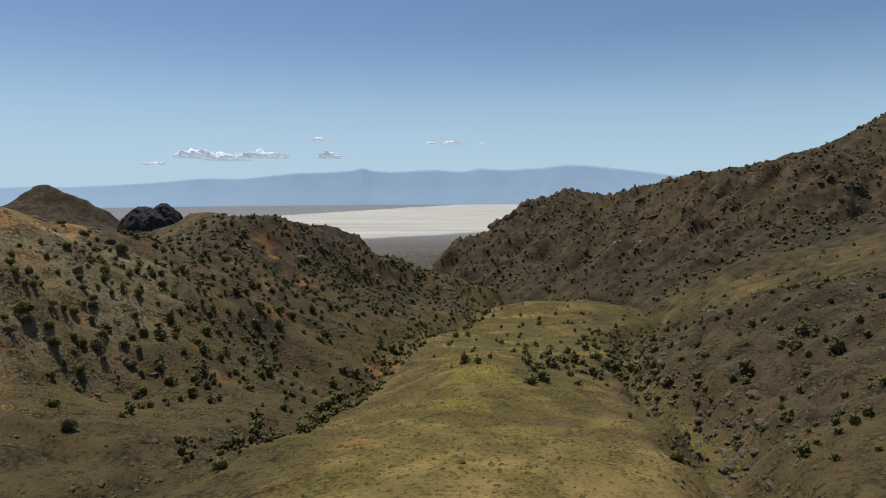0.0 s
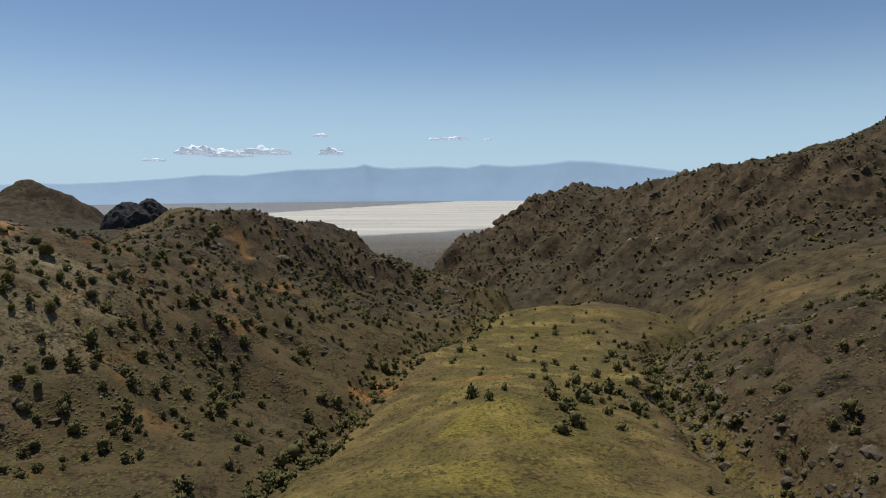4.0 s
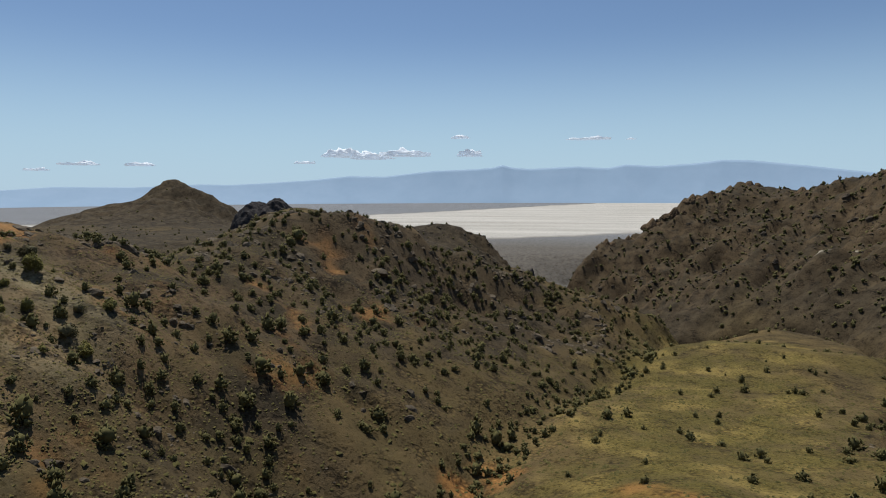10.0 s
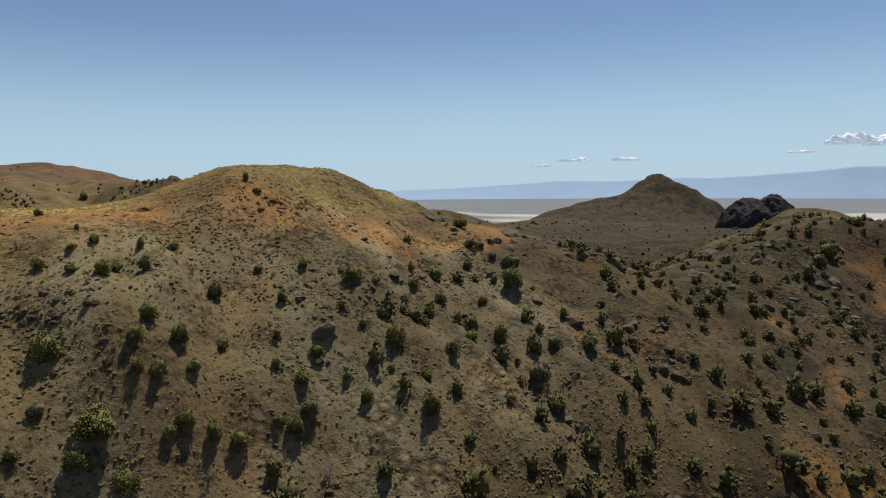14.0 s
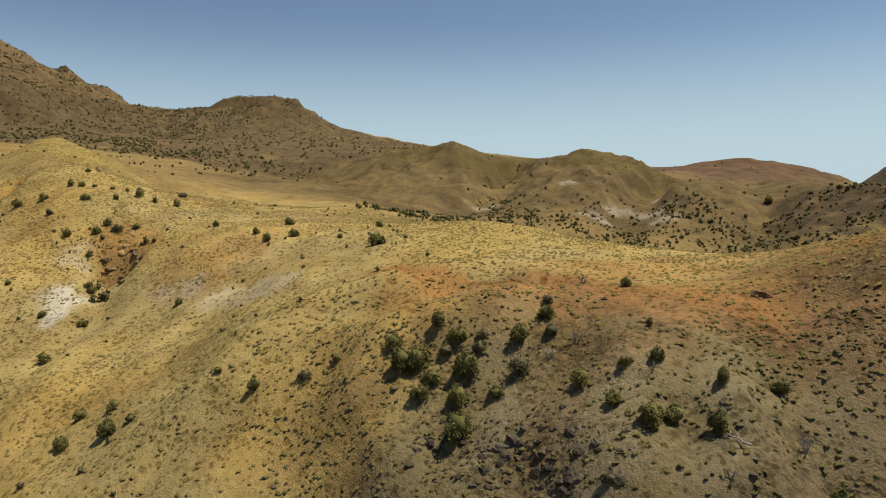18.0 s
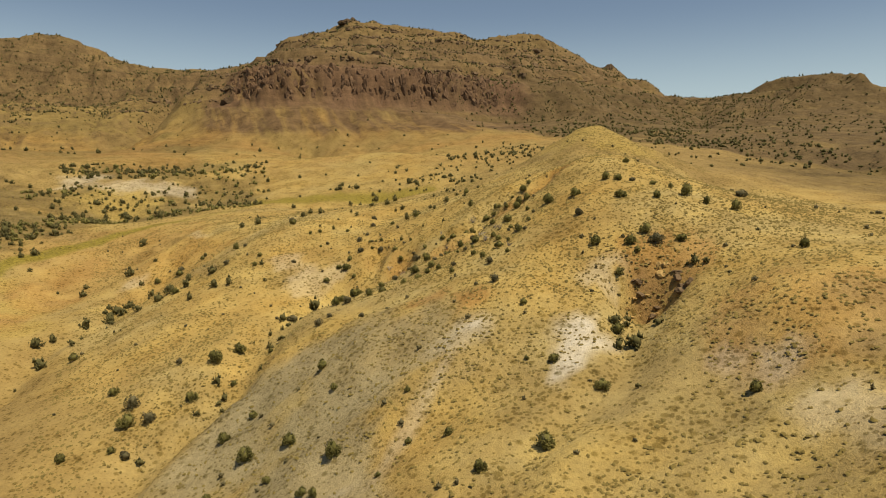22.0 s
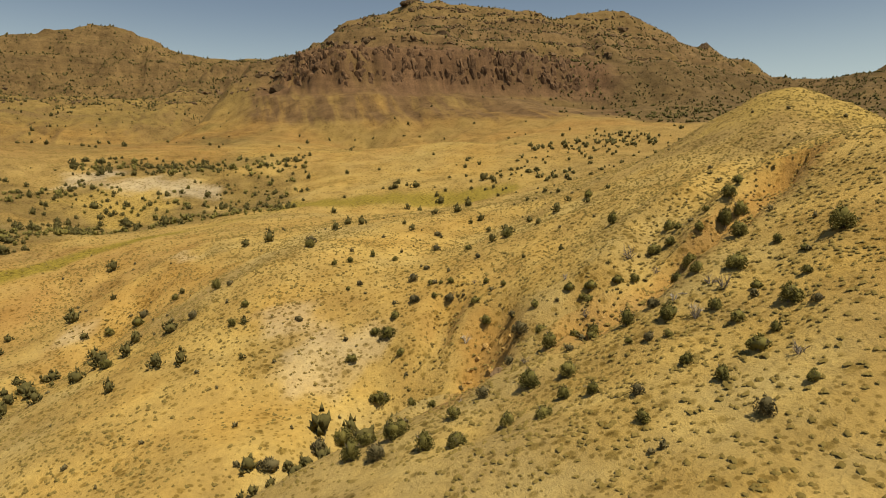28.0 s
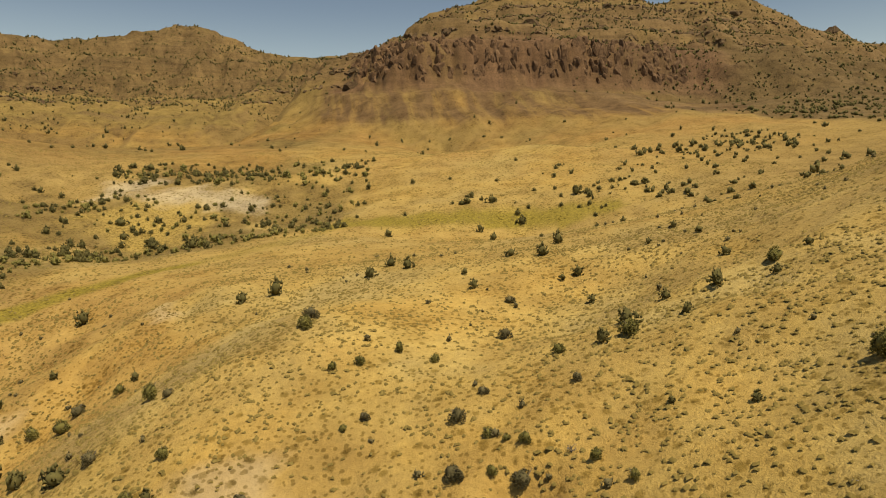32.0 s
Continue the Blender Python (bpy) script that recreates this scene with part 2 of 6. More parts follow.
RELIEF["red_hill"] = [(-640, 60, 112), (-745, 72, 110.9), (-747, 121, 121.3), (-746, 158, 124.6), (-740, 219, 113.1), (-733, 254, 95.6), (-740, 310, 84.5)]
RELIEF["red_valley"] = [(-560, 20, 112), (-560, 120, 92), (-560, 260, 70), (-540, 420, 45)]
RELIEF["far_cone"] = [(-1160, 320, 77.2), (-1150, 370, 123.3), (-1080, 410, 83.1)]
RELIEF["hill_shoulder"] = [(-124, 140, 102.1), (-107, 136, 102.7), (-95, 140, 96.1), (-84, 142, 88.5), (-76, 140, 81.8), (-64, 138, 75.9)]
RELIEF["hill_low"] = [(-45, 255, 64.3), (-37, 283, 57.6), (-18, 302, 55)]
RELIEF["west_hills_mid"] = [(-470, 45, 117.4), (-442, 57, 122.6), (-425, 70, 114.8), (-372, 64, 103.4), (-335, 65, 96)]
RELIEF["west_hills_low"] = [(-500, 100, 104.9), (-440, 118, 101.7), (-395, 120, 101.1), (-350, 112, 97)]
RELIEF["west_gully"] = [(-432, 11, 109.4), (-395, 14, 102.9), (-350, 25, 97), (-289, 22, 91)]
RELIEF["west_gully_mid"] = [(-420, 98, 98.1), (-350, 88, 93), (-306, 92, 88), (-266, 85, 85)]
RELIEF["west_gully_low"] = [(-466, 145, 108), (-376, 146, 97), (-310, 142, 85.5), (-255, 130, 79)]
RELIEF["east_wall"] = [(53, 149, 60.8), (57, 143, 64.6), (69, 146, 71.5), (85, 150, 78)]
RELIEF["east_shoulder"] = [(190, 160, 100), (185, 205, 88.3), (170, 235, 77.2), (146, 259, 65.7), (127, 258, 56.9), (108, 262, 50.2), (95, 251, 50.3)]
RELIEF["east_spur"] = [(330, 400, 104), (260, 364, 83.4), (230, 362, 77.8), (190, 352, 67.1), (157, 339, 60.2), (138, 322, 51), (122, 306, 43.2)]
RELIEF["east_hollow"] = [(120, 190, 72.9), (95, 200, 63.3), (76, 214, 55.8)]
RELIEF["south_face"] = [(140, -560, 162.8), (69, -588, 164.2), (-37, -600, 165.7)]
RELIEF["west_face"] = [(-640, -490, 191.4), (-590, -425, 174.5), (-535, -365, 151.3), (-474, -312, 134)]
RELIEF["hollow_rim"] = [(-146, 42, 97.1), (-131, 38.5, 94.7), (-130, 50, 91.3), (-121.8, 46, 87.2)]
RELIEF["plain_north"] = [(-1290, 760, 6), (-900, 800, 5), (-500, 900, 5), (0, 980, 5), (400, 1000, 5), (690, 1000, 20)]
RELIEF["plain_west"] = [(-1290, 760, 6), (-1290, 420, 12), (-1200, 430, 20)]
PLAIN = 5.0

# How deep and wide the water has cut along some of them
CUTS = (("stream", 2.2, 8), ("east_gully", 5.5, 8.5), ("gully_one", 2.4, 6), ("gully_two", 1.2, 4), ("gully_three", 1.5, 5),
        ("saddle_gully", 1.6, 5), ("west_gully", 5, 20), ("west_gully_mid", 5, 18), ("west_gully_low", 5, 18), ("south_valley", 9, 30), ("east_ravine", 5, 14))

# Steep crumbling banks: line, depth, half width
BANKS = (([(-149, -28), (-143, -27), (-136, -26), (-131, -24.5), (-125, -25)], 2.8, 3.2), ([(-122, -42), (-119, -36), (-116, -30), (-112, -29)], 2.4, 2.8), ([(-119, -50), (-117, -45)], 1.6, 2.4), ([(-116, 84), (-109, 92), (-106, 99), (-109, 105)], 0.7, 1.8))

# A soft sheet stretched over those lines, from coarse to fine
X0, X1, Y0, Y1 = -1300.0, 700.0, -1000.0, 1090.0


def stretch():
    h = None
    for step, rounds in ((80, 300), (40, 200), (20, 160), (10, 130), (5, 110)):
        nx, ny = int((X1 - X0) / step) + 1, int((Y1 - Y0) / step) + 1
        if h is None:
            h = np.full((ny, nx), 90.0)
        else:
            oy, ox = h.shape
            iy, ix = np.linspace(0, oy - 1, ny), np.linspace(0, ox - 1, nx)
            h = np.array([np.interp(ix, np.arange(ox), row) for row in h])
            h = np.array([np.interp(iy, np.arange(oy), col) for col in h.T]).T
        total, count = np.zeros((ny, nx)), np.zeros((ny, nx))
        for pts in RELIEF.values():
            for a, b in zip(pts, pts[1:]):
                n = max(2, int(math.dist(a[:2], b[:2]) / step * 2) + 1)
                s = np.linspace(0, 1, n)
                x, y, z = (a[k] + (b[k] - a[k]) * s for k in range(3))
                jx, jy = np.rint((x - X0) / step).astype(int), np.rint((y - Y0) / step).astype(int)
                np.add.at(total, (jy, jx), z)
                np.add.at(count, (jy, jx), 1)
        held = count > 0
        h[held] = total[held] / count[held]
        for k in range(rounds):
            p = np.pad(h, 1, mode="edge")
            new_h = 0.25 * (p[:-2, 1:-1] + p[2:, 1:-1] + p[1:-1, :-2] + p[1:-1, 2:])
            h = np.where(held, h, h + 1.0 * (new_h - h))
    for k in range(2):      # round the creases
        p = np.pad(h, 1, mode="edge")
        h = 0.4 * h + 0.15 * (p[:-2, 1:-1] + p[2:, 1:-1] + p[1:-1, :-2] + p[1:-1, 2:])
    return h


SHEET = stretch()


def washed(h, step, x0, y0, rough):
    """How strongly running water cuts each cell: from the cells that drain through it."""
    ny, nx = h.shape
    x, y = np.meshgrid(x0 + step * np.arange(nx), y0 + step * np.arange(ny))
    g = h + rough * fbm(x, y, 9 * step, 3, 0.6, 81)
    p = np.pad(g, 1, mode="edge")
    k = np.arange(nx * ny).reshape(ny, nx)
    q = np.pad(k, 1, mode="edge")
    drop, to = np.zeros((ny, nx)), k.copy()
    for dy in (-1, 0, 1):
        for dx in (-1, 0, 1):
            if dx or dy:
                fall = (g - p[1 + dy:1 + dy + ny, 1 + dx:1 + dx + nx]) / (step * math.hypot(dx, dy))
                better = fall > drop
                drop = np.where(better, fall, drop)
                to = np.where(better, q[1 + dy:1 + dy + ny, 1 + dx:1 + dx + nx], to)
    way, drained = to.ravel().tolist(), [1.0] * (nx * ny)
    for cell in np.argsort(-g.ravel()).tolist():
        if way[cell] != cell:
            drained[way[cell]] += drained[cell]
    cut = np.clip(np.log2(np.array(drained).reshape(ny, nx)) - 1.0, 0, 5.5) * np.clip(drop / 0.35, 0, 1.2)
    p = np.pad(cut, 1, mode="edge")
    return 0.36 * cut + 0.11 * (p[:-2, 1:-1] + p[2:, 1:-1] + p[1:-1, :-2] + p[1:-1, 2:]) + 0.05 * (p[:-2, :-2] + p[2:, 2:] + p[2:, :-2] + p[:-2, 2:])


def sampled(table, x, y, x0, y0, step):
    u = np.clip((x - x0) / step, 0, table.shape[1] - 1.001)
    w = np.clip((y - y0) / step, 0, table.shape[0] - 1.001)
    i, j = u.astype(int), w.astype(int)
    a, c = u - i, w - j
    return (table[j, i] * (1 - a) + table[j, i + 1] * a) * (1 - c) + (table[j + 1, i] * (1 - a) + table[j + 1, i + 1] * a) * c


WASH = washed(SHEET, 5.0, X0, Y0, 2.6)
NX0, NX1, NY0, NY1 = -260.0, 150.0, -190.0, 360.0
fine_x, fine_y = np.meshgrid(np.arange(NX0, NX1, 2.0), np.arange(NY0, NY1, 2.0))
WASH_NEAR = washed(sampled(SHEET, fine_x, fine_y, X0, Y0, 5.0), 2.0, NX0, NY0, 1.0)


def smooth_height(x, y):
    """The stretched sheet at places, falling to the plain outside it."""
    step = 5.0
    u = np.clip((x - X0) / step, 0, SHEET.shape[1] - 1.001)
    v = np.clip((y - Y0) / step, 0, SHEET.shape[0] - 1.001)
    i, j = u.astype(int), v.astype(int)
    a, b = u - i, v - j
    z = (SHEET[j, i] * (1 - a) + SHEET[j, i + 1] * a) * (1 - b) + (SHEET[j + 1, i] * (1 - a) + SHEET[j + 1, i + 1] * a) * b
    out = np.maximum.reduce([X0 - x, x - X1, Y0 - y, y - Y1, 0 * x])
    return PLAIN + (z - PLAIN) * fade(out, 0, 500)


def rockiness(x, y):
    """Where the ground is broken and rocky: 0 to 1."""
    r = 0.25 + 0 * x
    r = np.maximum(r, 0.9 * fade(near_line(x, y, [(-110, 180), (-80, 260), (-20, 310)]), 25, 75) * (x < 20))
    r = np.maximum(r, 0.95 * fade(near_line(x, y, [(0, 600), (140, 600), (220, 520), (320, 480)]), 60, 150))
    r = np.maximum(r, 0.8 * fade(near_line(x, y, [(52, 110), (55, 150), (64, 200), (85, 180), (85, 110)]), 16, 44))
    r = np.maximum(r, 0.5 * fade(near_line(x, y, [(-100, -560), (-250, -530), (-450, -510), (-600, -480), (-680, -360)]), 60, 170))
    r = np.maximum(r, 0.75 * fade(near_line(x, y, [(-92, 112), (-78, 122), (-80, 165)]), 14, 36))
    r = np.maximum(r, 0.8 * fade(near_line(x, y, [(-340, 220), (-320, 260)]), 60, 130))
    r = np.maximum(r, 0.75 * fade(near_line(x, y, [(-320, -20), (-420, 30), (-400, 110)]), 70, 130))
    r = np.maximum(r, 0.45 * fade(near_line(x, y, [(-460, 610), (-400, 670)]), 60, 130))
    r = np.maximum(r, 0.7 * fade(near_line(x, y, [(100, -600), (0, -640), (-60, -620)]), 60, 150))
    r = np.minimum(r, 1 - 0.85 * fade(near_line(x, y, RELIEF["plateau"]), 14, 34))
    return r


def ribs_down(x, y, dx, dy, size, seed):
    """Rock ribs that run down a slope falling towards (dx, dy)."""
    k = math.hypot(dx, dy)
    across, down = (x * dy - y * dx) / k, (x * dx + y * dy) / k
    bend = 0.35 * size * fbm(x, y, 2.5 * size, 2, 0.5, seed + 3)
    return ridged(across + bend, down * 0.28, size, 4, seed) - 0.8


MESA_WALL = [(-158, -420), (-178, -404), (-225, -402), (-270, -414), (-325, -428)]


def height(x, y):
    z = smooth_height(x, y)
    e = 4.0
    slope = np.hypot(smooth_height(x + e, y) - smooth_height(x - e, y), smooth_height(x, y + e) - smooth_height(x, y - e)) / (2 * e)
    hill = np.clip((z - PLAIN) / 25, 0, 1) * np.clip(slope / 0.45, 0.12, 1.3)
    r = rockiness(x, y)
    d = np.hypot(x + 60, y - 60)
    big = np.clip((d - 150) / 350, 0, 1)
    z = z + hill * (1.3 + 3.5 * big) * fbm(x, y, 38 + 0 * x, 3, 0.5, 3)
    z = z + hill * r * (1.9 + 4.2 * big) * (ridged(x, y, 26, 5, 5) - 0.9)
    z = z + hill * (0.25 + 0.9 * r) * fbm(x, y, 7, 3, 0.55, 8) + hill * 0.9 * np.clip(r - 0.35, 0, 1) * (ridged(x, y, 11, 3, 6) - 0.8) + 0.10 * fbm(x, y, 2.6, 2, 0.5, 4) * np.clip(hill * 2, 0.15, 1)
    wind_x, wind_y = x + 3.5 * fbm(x, y, 16, 2, 0.5, 21), y + 3.5 * fbm(x, y, 16, 2, 0.5, 27)
    for name, deep, wide in CUTS:
        z = z - deep * fade(near_line(wind_x, wind_y, RELIEF[name]), 0.5, wide)
    z = z - (0.22 + 1.7 * big) * (0.35 + 0.9 * r) * sampled(WASH, x, y, X0, Y0, 5.0)
    inside = fade(np.maximum.reduce([NX0 - x, x - NX1, NY0 - y, y - NY1]), -40, 0)
    z = z - (0.12 + 0.38 * r) * inside * sampled(WASH_NEAR, x, y, NX0, NY0, 2.0)
    cliff = fade(near_line(x, y, MESA_WALL), 32, 62)
    flutes = ridged(x, y * 0.25, 15, 4, 83) - 0.8
    lift = (z - 170 + 4 * fbm(x, y, 50, 2, 0.5, 84) + 5 * flutes) / 20
    z = z + 14 * cliff * (np.tanh(lift * 3.2) - np.clip(lift, -1, 1)) * (np.abs(lift) < 1.6)
    z = z + 2.0 * cliff * flutes * fade(np.abs(lift), 0.8, 1.4)
    z = z + 9.5 * fade(near_line(x, y, [(130, 530), (210, 460), (260, 420), (330, 450)]), 40, 95) * ribs_down(x, y, -0.8, -0.55, 44, 131)
    z = z + 1.9 * fade(near_line(x, y, [(-62, 185), (-58, 230), (-35, 275)]), 18, 40) * ribs_down(x, y, 1.0, -0.25, 20, 141)
    z = z + 1.8 * fade(near_line(x, y, [(78, 100), (80, 150), (92, 200)]), 16, 40) * ribs_down(x, y, -1.0, 0.1, 18, 151)
    z = z + 1.3 * fade(near_line(x, y, [(-76, 112), (-72, 140), (-75, 165)]), 12, 26) * ribs_down(x, y, 1.0, 0.0, 15, 161)
    z = z + 2.6 * fade(near_line(x, y, [(-440, 600), (-400, 625), (-370, 630)]), 20, 60) * hill * ribs_down(x, y, 0.5, -0.9, 45, 171)
    z = z + 4.5 * fade(near_line(x, y, [(-370, -20), (-385, 50), (-375, 110)]), 30, 65) * ribs_down(x, y, 1.0, 0.15, 34, 181)
    crumb_x, crumb_y = x + 1.6 * fbm(x, y, 5, 3, 0.6, 22), y + 1.6 * fbm(x, y, 5, 3, 0.6, 28)
    for pts, deep, wide in BANKS:
        z = z - deep * fade(near_line(crumb_x, crumb_y, pts), wide * 0.55, wide)
    z = z - 5.5 * fade(np.hypot((wind_x + 132.5) / 1.2, wind_y - 20.5), 2.0, 6.0)       # washed-out hollow
    # level rock bands of the mesa and of the south hills
    band = np.maximum(0.8 * fade(near_line(x, y, [(-420, -20), (-430, 60), (-400, 120)]), 40, 90), fade(near_line(x, y, [(160, -600), (20, -620), (-60, -640), (-250, -560), (-450, -530), (-640, -480), (-690, -330)]), 90, 190))
    for base, drop, w in ((196, 11, 1.1), (213, 8, 0.9), (231, 7, 0.9), (248, 5, 0.7), (180, 7, 0.5), (163, 6, 0.45), (222, 4, 0.6), (112, 3.2, 0.9), (119, 2.6, 0.9), (105, 2.6, 0.6)):
        lift = (z - base + 5 * fbm(x, y, 60, 2, 0.5, base)) / drop
        z = z + band * w * drop * 0.55 * (np.tanh(lift * 3.0) - np.clip(lift, -1, 1)) * (np.abs(lift) < 1.5) * np.clip(0.8 + 1.4 * fbm(x, y, 90, 2, 0.5, base + 3), 0.1, 1.4)
    return z


def steps(parts):
    """Coordinates from (end, spacing) stretches."""
    out = [parts[0][0]]
    for (a, _), (b, gap) in zip(parts, parts[1:]):
        n = max(1, int(round((b - a) / gap)))
        out += list(a + (b - a) * (np.arange(n) + 1) / n)
    return np.array(out)


def tail(edge, first, growth, end, sign):
    out, gap, d = [], first, 0.0
    while d < end:
        d += gap
        gap *= growth
        out.append(edge + sign * d)
    return out


core_x = steps([(-800, 4), (-480, 4.2), (-190, 2.9), (70, 1.5), (330, 2.6), (600, 4)])
core_y = steps([(-800, 5), (-620, 5), (-450, 2.6), (-130, 2.7), (230, 1.5), (480, 2.5), (800, 4)])
XS = np.array(tail(-800, 5, 1.07, 4000, -1)[::-1] + list(core_x) + tail(600, 5, 1.07, 4100, 1))
YS = np.array(tail(-800, 5, 1.08, 2500, -1)[::-1] + list(core_y) + tail(800, 5, 1.06, 4050, 1))
GRID_X, GRID_Y = np.meshgrid(XS, YS)
GROUND = height(GRID_X, GRID_Y)


def on_ground(x, y):
    """The built ground's height at places."""
    i = np.clip(np.searchsorted(XS, x) - 1, 0, len(XS) - 2)
    j = np.clip(np.searchsorted(YS, y) - 1, 0, len(YS) - 2)
    a, b = (x - XS[i]) / (XS[i + 1] - XS[i]), (y - YS[j]) / (YS[j + 1] - YS[j])
    return (GROUND[j, i] * (1 - a) + GROUND[j, i + 1] * a) * (1 - b) + (GROUND[j + 1, i] * (1 - a) + GROUND[j + 1, i + 1] * a) * b


SLOPE_Y, SLOPE_X = np.gradient(GROUND, YS, XS)
STEEP = np.hypot(SLOPE_X, SLOPE_Y)


def patch(x, y, places, seed, ragged=0.55, size=9.0):
    """Soft ragged patches round (x, y, radius) places."""
    m = 0 * x
    wob = ragged * fbm(x, y, size, 4, 0.6, seed)
    for px, py, r in places:
        m = np.maximum(m, fade(np.hypot(x - px, y - py) / r + wob, 0.55, 1.1))
    return m


def strip(x, y, pts, width, seed, ragged=0.5, size=9.0):
    return fade(near_line(x, y, pts) / width + ragged * fbm(x, y, size, 4, 0.6, seed), 0.5, 1.1)


# ---- materials ----
def material(name, rough=0.9):
    m = bpy.data.materials.new(name)
    m.use_nodes = True
    t = m.node_tree
    b = t.nodes["Principled BSDF"]
    b.inputs["Roughness"].default_value = rough
    b.inputs["Specular IOR Level"].default_value = 0.15
    return m, t.nodes, t.links, b


def noise_node(n, links, coord, scale, detail=4, rough=0.6):
    k = n.new("ShaderNodeTexNoise")
    k.inputs["Scale"].default_value = scale
    k.inputs["Detail"].default_value = detail
    k.inputs["Roughness"].default_value = rough
    links.new(coord, k.inputs["Vector"])
    return k.outputs["Fac"]


def ramp(n, links, fac, stops):
    k = n.new("ShaderNodeValToRGB")
    e = k.color_ramp.elements
    while len(e) < len(stops):
        e.new(0.5)
    for el, (p, c) in zip(e, stops):
        el.position, el.color = p, (*c, 1)
    links.new(fac, k.inputs["Fac"])
    return k.outputs["Color"]


def mix(n, links, fac, a, b, kind="MIX"):
    k = n.new("ShaderNodeMix")
    k.data_type, k.blend_type = "RGBA", kind
    for value, slot in ((fac, 0), (a, 6), (b, 7)):
        if isinstance(value, (int, float)):
            k.inputs[slot].default_value = value
        elif isinstance(value, tuple):
            k.inputs[slot].default_value = (*value, 1)
        else:
            links.new(value, k.inputs[slot])
    return k.outputs[2]


def maths(n, links, op, a, b=0.0):
    k = n.new("ShaderNodeMath")
    k.operation = op
    for slot, value in enumerate((a, b)):
        if isinstance(value, (int, float)):
            k.inputs[slot].default_value = value
        else:
            links.new(value, k.inputs[slot])
    return k.outputs[0]


def ground_material():
    m, n, l, b = material("soil_and_dry_grass", 0.95)
    co = n.new("ShaderNodeTexCoord").outputs["Object"]
    fine, mid, wide = noise_node(n, l, co, 1.6, 6, 0.7), noise_node(n, l, co, 0.16, 5, 0.6), noise_node(n, l, co, 0.022, 4, 0.55)
    speck = noise_node(n, l, co, 5.5, 3, 0.7)
    base = ramp(n, l, mid, [(0.3, (0.20, 0.138, 0.052)), (0.5, (0.27, 0.190, 0.072)), (0.72, (0.33, 0.240, 0.094))])
    base = mix(n, l, maths(n, l, "MULTIPLY", wide, 0.6), base, (0.27, 0.185, 0.066))

    def cover(name):
        a = n.new("ShaderNodeAttribute")
        a.attribute_name = name
        s = n.new("ShaderNodeSeparateColor")
        l.new(a.outputs["Color"], s.inputs[0])
        return s.outputs

    c1, c2, c3, c4 = cover("cover"), cover("cover_more"), cover("cover_rock"), cover("cover_soil")

    long_way = n.new("ShaderNodeMapping")
    long_way.inputs["Scale"].default_value = (0.0016, 0.011, 0.01)
    l.new(co, long_way.inputs["Vector"])
    streak = noise_node(n, l, long_way.outputs[0], 1.0, 6, 0.62)

    layers = n.new("ShaderNodeMapping")
    layers.inputs["Scale"].default_value = (0.012, 0.012, 0.42)
    l.new(co, layers.inputs["Vector"])
    strata = maths(n, l, "ADD", maths(n, l, "MULTIPLY", noise_node(n, l, layers.outputs[0], 1.0, 4, 0.7), 0.7), maths(n, l, "MULTIPLY", fine, 0.3))

    def stretched(x, y, z, detail=4):
        k = n.new("ShaderNodeMapping")
        k.inputs["Scale"].default_value = (x, y, z)
        l.new(co, k.inputs["Vector"])
        return noise_node(n, l, k.outputs[0], 1.0, detail, 0.65)

    upright = maths(n, l, "ADD", maths(n, l, "MULTIPLY", stretched(0.22, 0.06, 0.02), 0.6), maths(n, l, "MULTIPLY", strata, 0.4))
    broken = maths(n, l, "ADD", maths(n, l, "MULTIPLY", strata, 0.5), maths(n, l, "MULTIPLY", stretched(0.10, 0.05, 0.03, 5), 0.5))
    runs = stretched(0.14, 0.012, 0.012, 5)

    def lay(under, amount, dark, light, noise=mid):
        tone = ramp(n, l, noise, [(0.32, dark), (0.68, light)])
        return mix(n, l, amount, under, tone)

    col = lay(base, c4[0], (0.408, 0.290, 0.095), (0.565, 0.423, 0.154))                # pale sand
    zone = noise_node(n, l, co, 0.042, 4, 0.6)
    tint = ramp(n, l, zone, [(0.36, (0.94, 0.85, 0.70)), (0.5, (0.94, 0.93, 0.88)), (0.62, (0.80, 0.86, 1.02))])
    col = mix(n, l, c4[0], col, tint, "MULTIPLY")                                     # redder and greyer soil
    col = lay(col, c4[1], (0.031, 0.025, 0.0125), (0.080, 0.060, 0.026))              # dull olive brown earth, darkened for the backlit north slopes
    col = lay(col, c4[2], (0.31, 0.224, 0.064), (0.455, 0.338, 0.105), fine)          # straw grass
    col = lay(col, c1[2], (0.026, 0.021, 0.013), (0.072, 0.056, 0.034))          # grey brown scree, darkened to stand in for backlit slopes
    col = lay(col, c1[1], (0.29, 0.120, 0.032), (0.41, 0.205, 0.060))            # orange soil
    slide = n.new("ShaderNodeAttribute")
    slide.attribute_name = "cover_talus"
    run_mask = maths(n, l, "MULTIPLY", ramp(n, l, maths(n, l, "ADD", runs, maths(n, l, "MULTIPLY", maths(n, l, "SUBTRACT", slide.outputs["Fac"], 0.97), 0.6)), [(0.32, (0, 0, 0)), (0.58, (1, 1, 1))]), slide.outputs["Fac"])
    col = lay(col, run_mask, (0.092, 0.056, 0.027), (0.175, 0.112, 0.054))        # brown scree runs
    col = lay(col, c3[0], (0.050, 0.032, 0.0175), (0.240, 0.160, 0.080), broken)    # bare brown rock
    col = lay(col, c3[1], (0.066, 0.038, 0.022), (0.205, 0.124, 0.070), upright)      # red rock
    col = lay(col, c3[2], (0.215, 0.185, 0.105), (0.345, 0.300, 0.180))         # grey clay
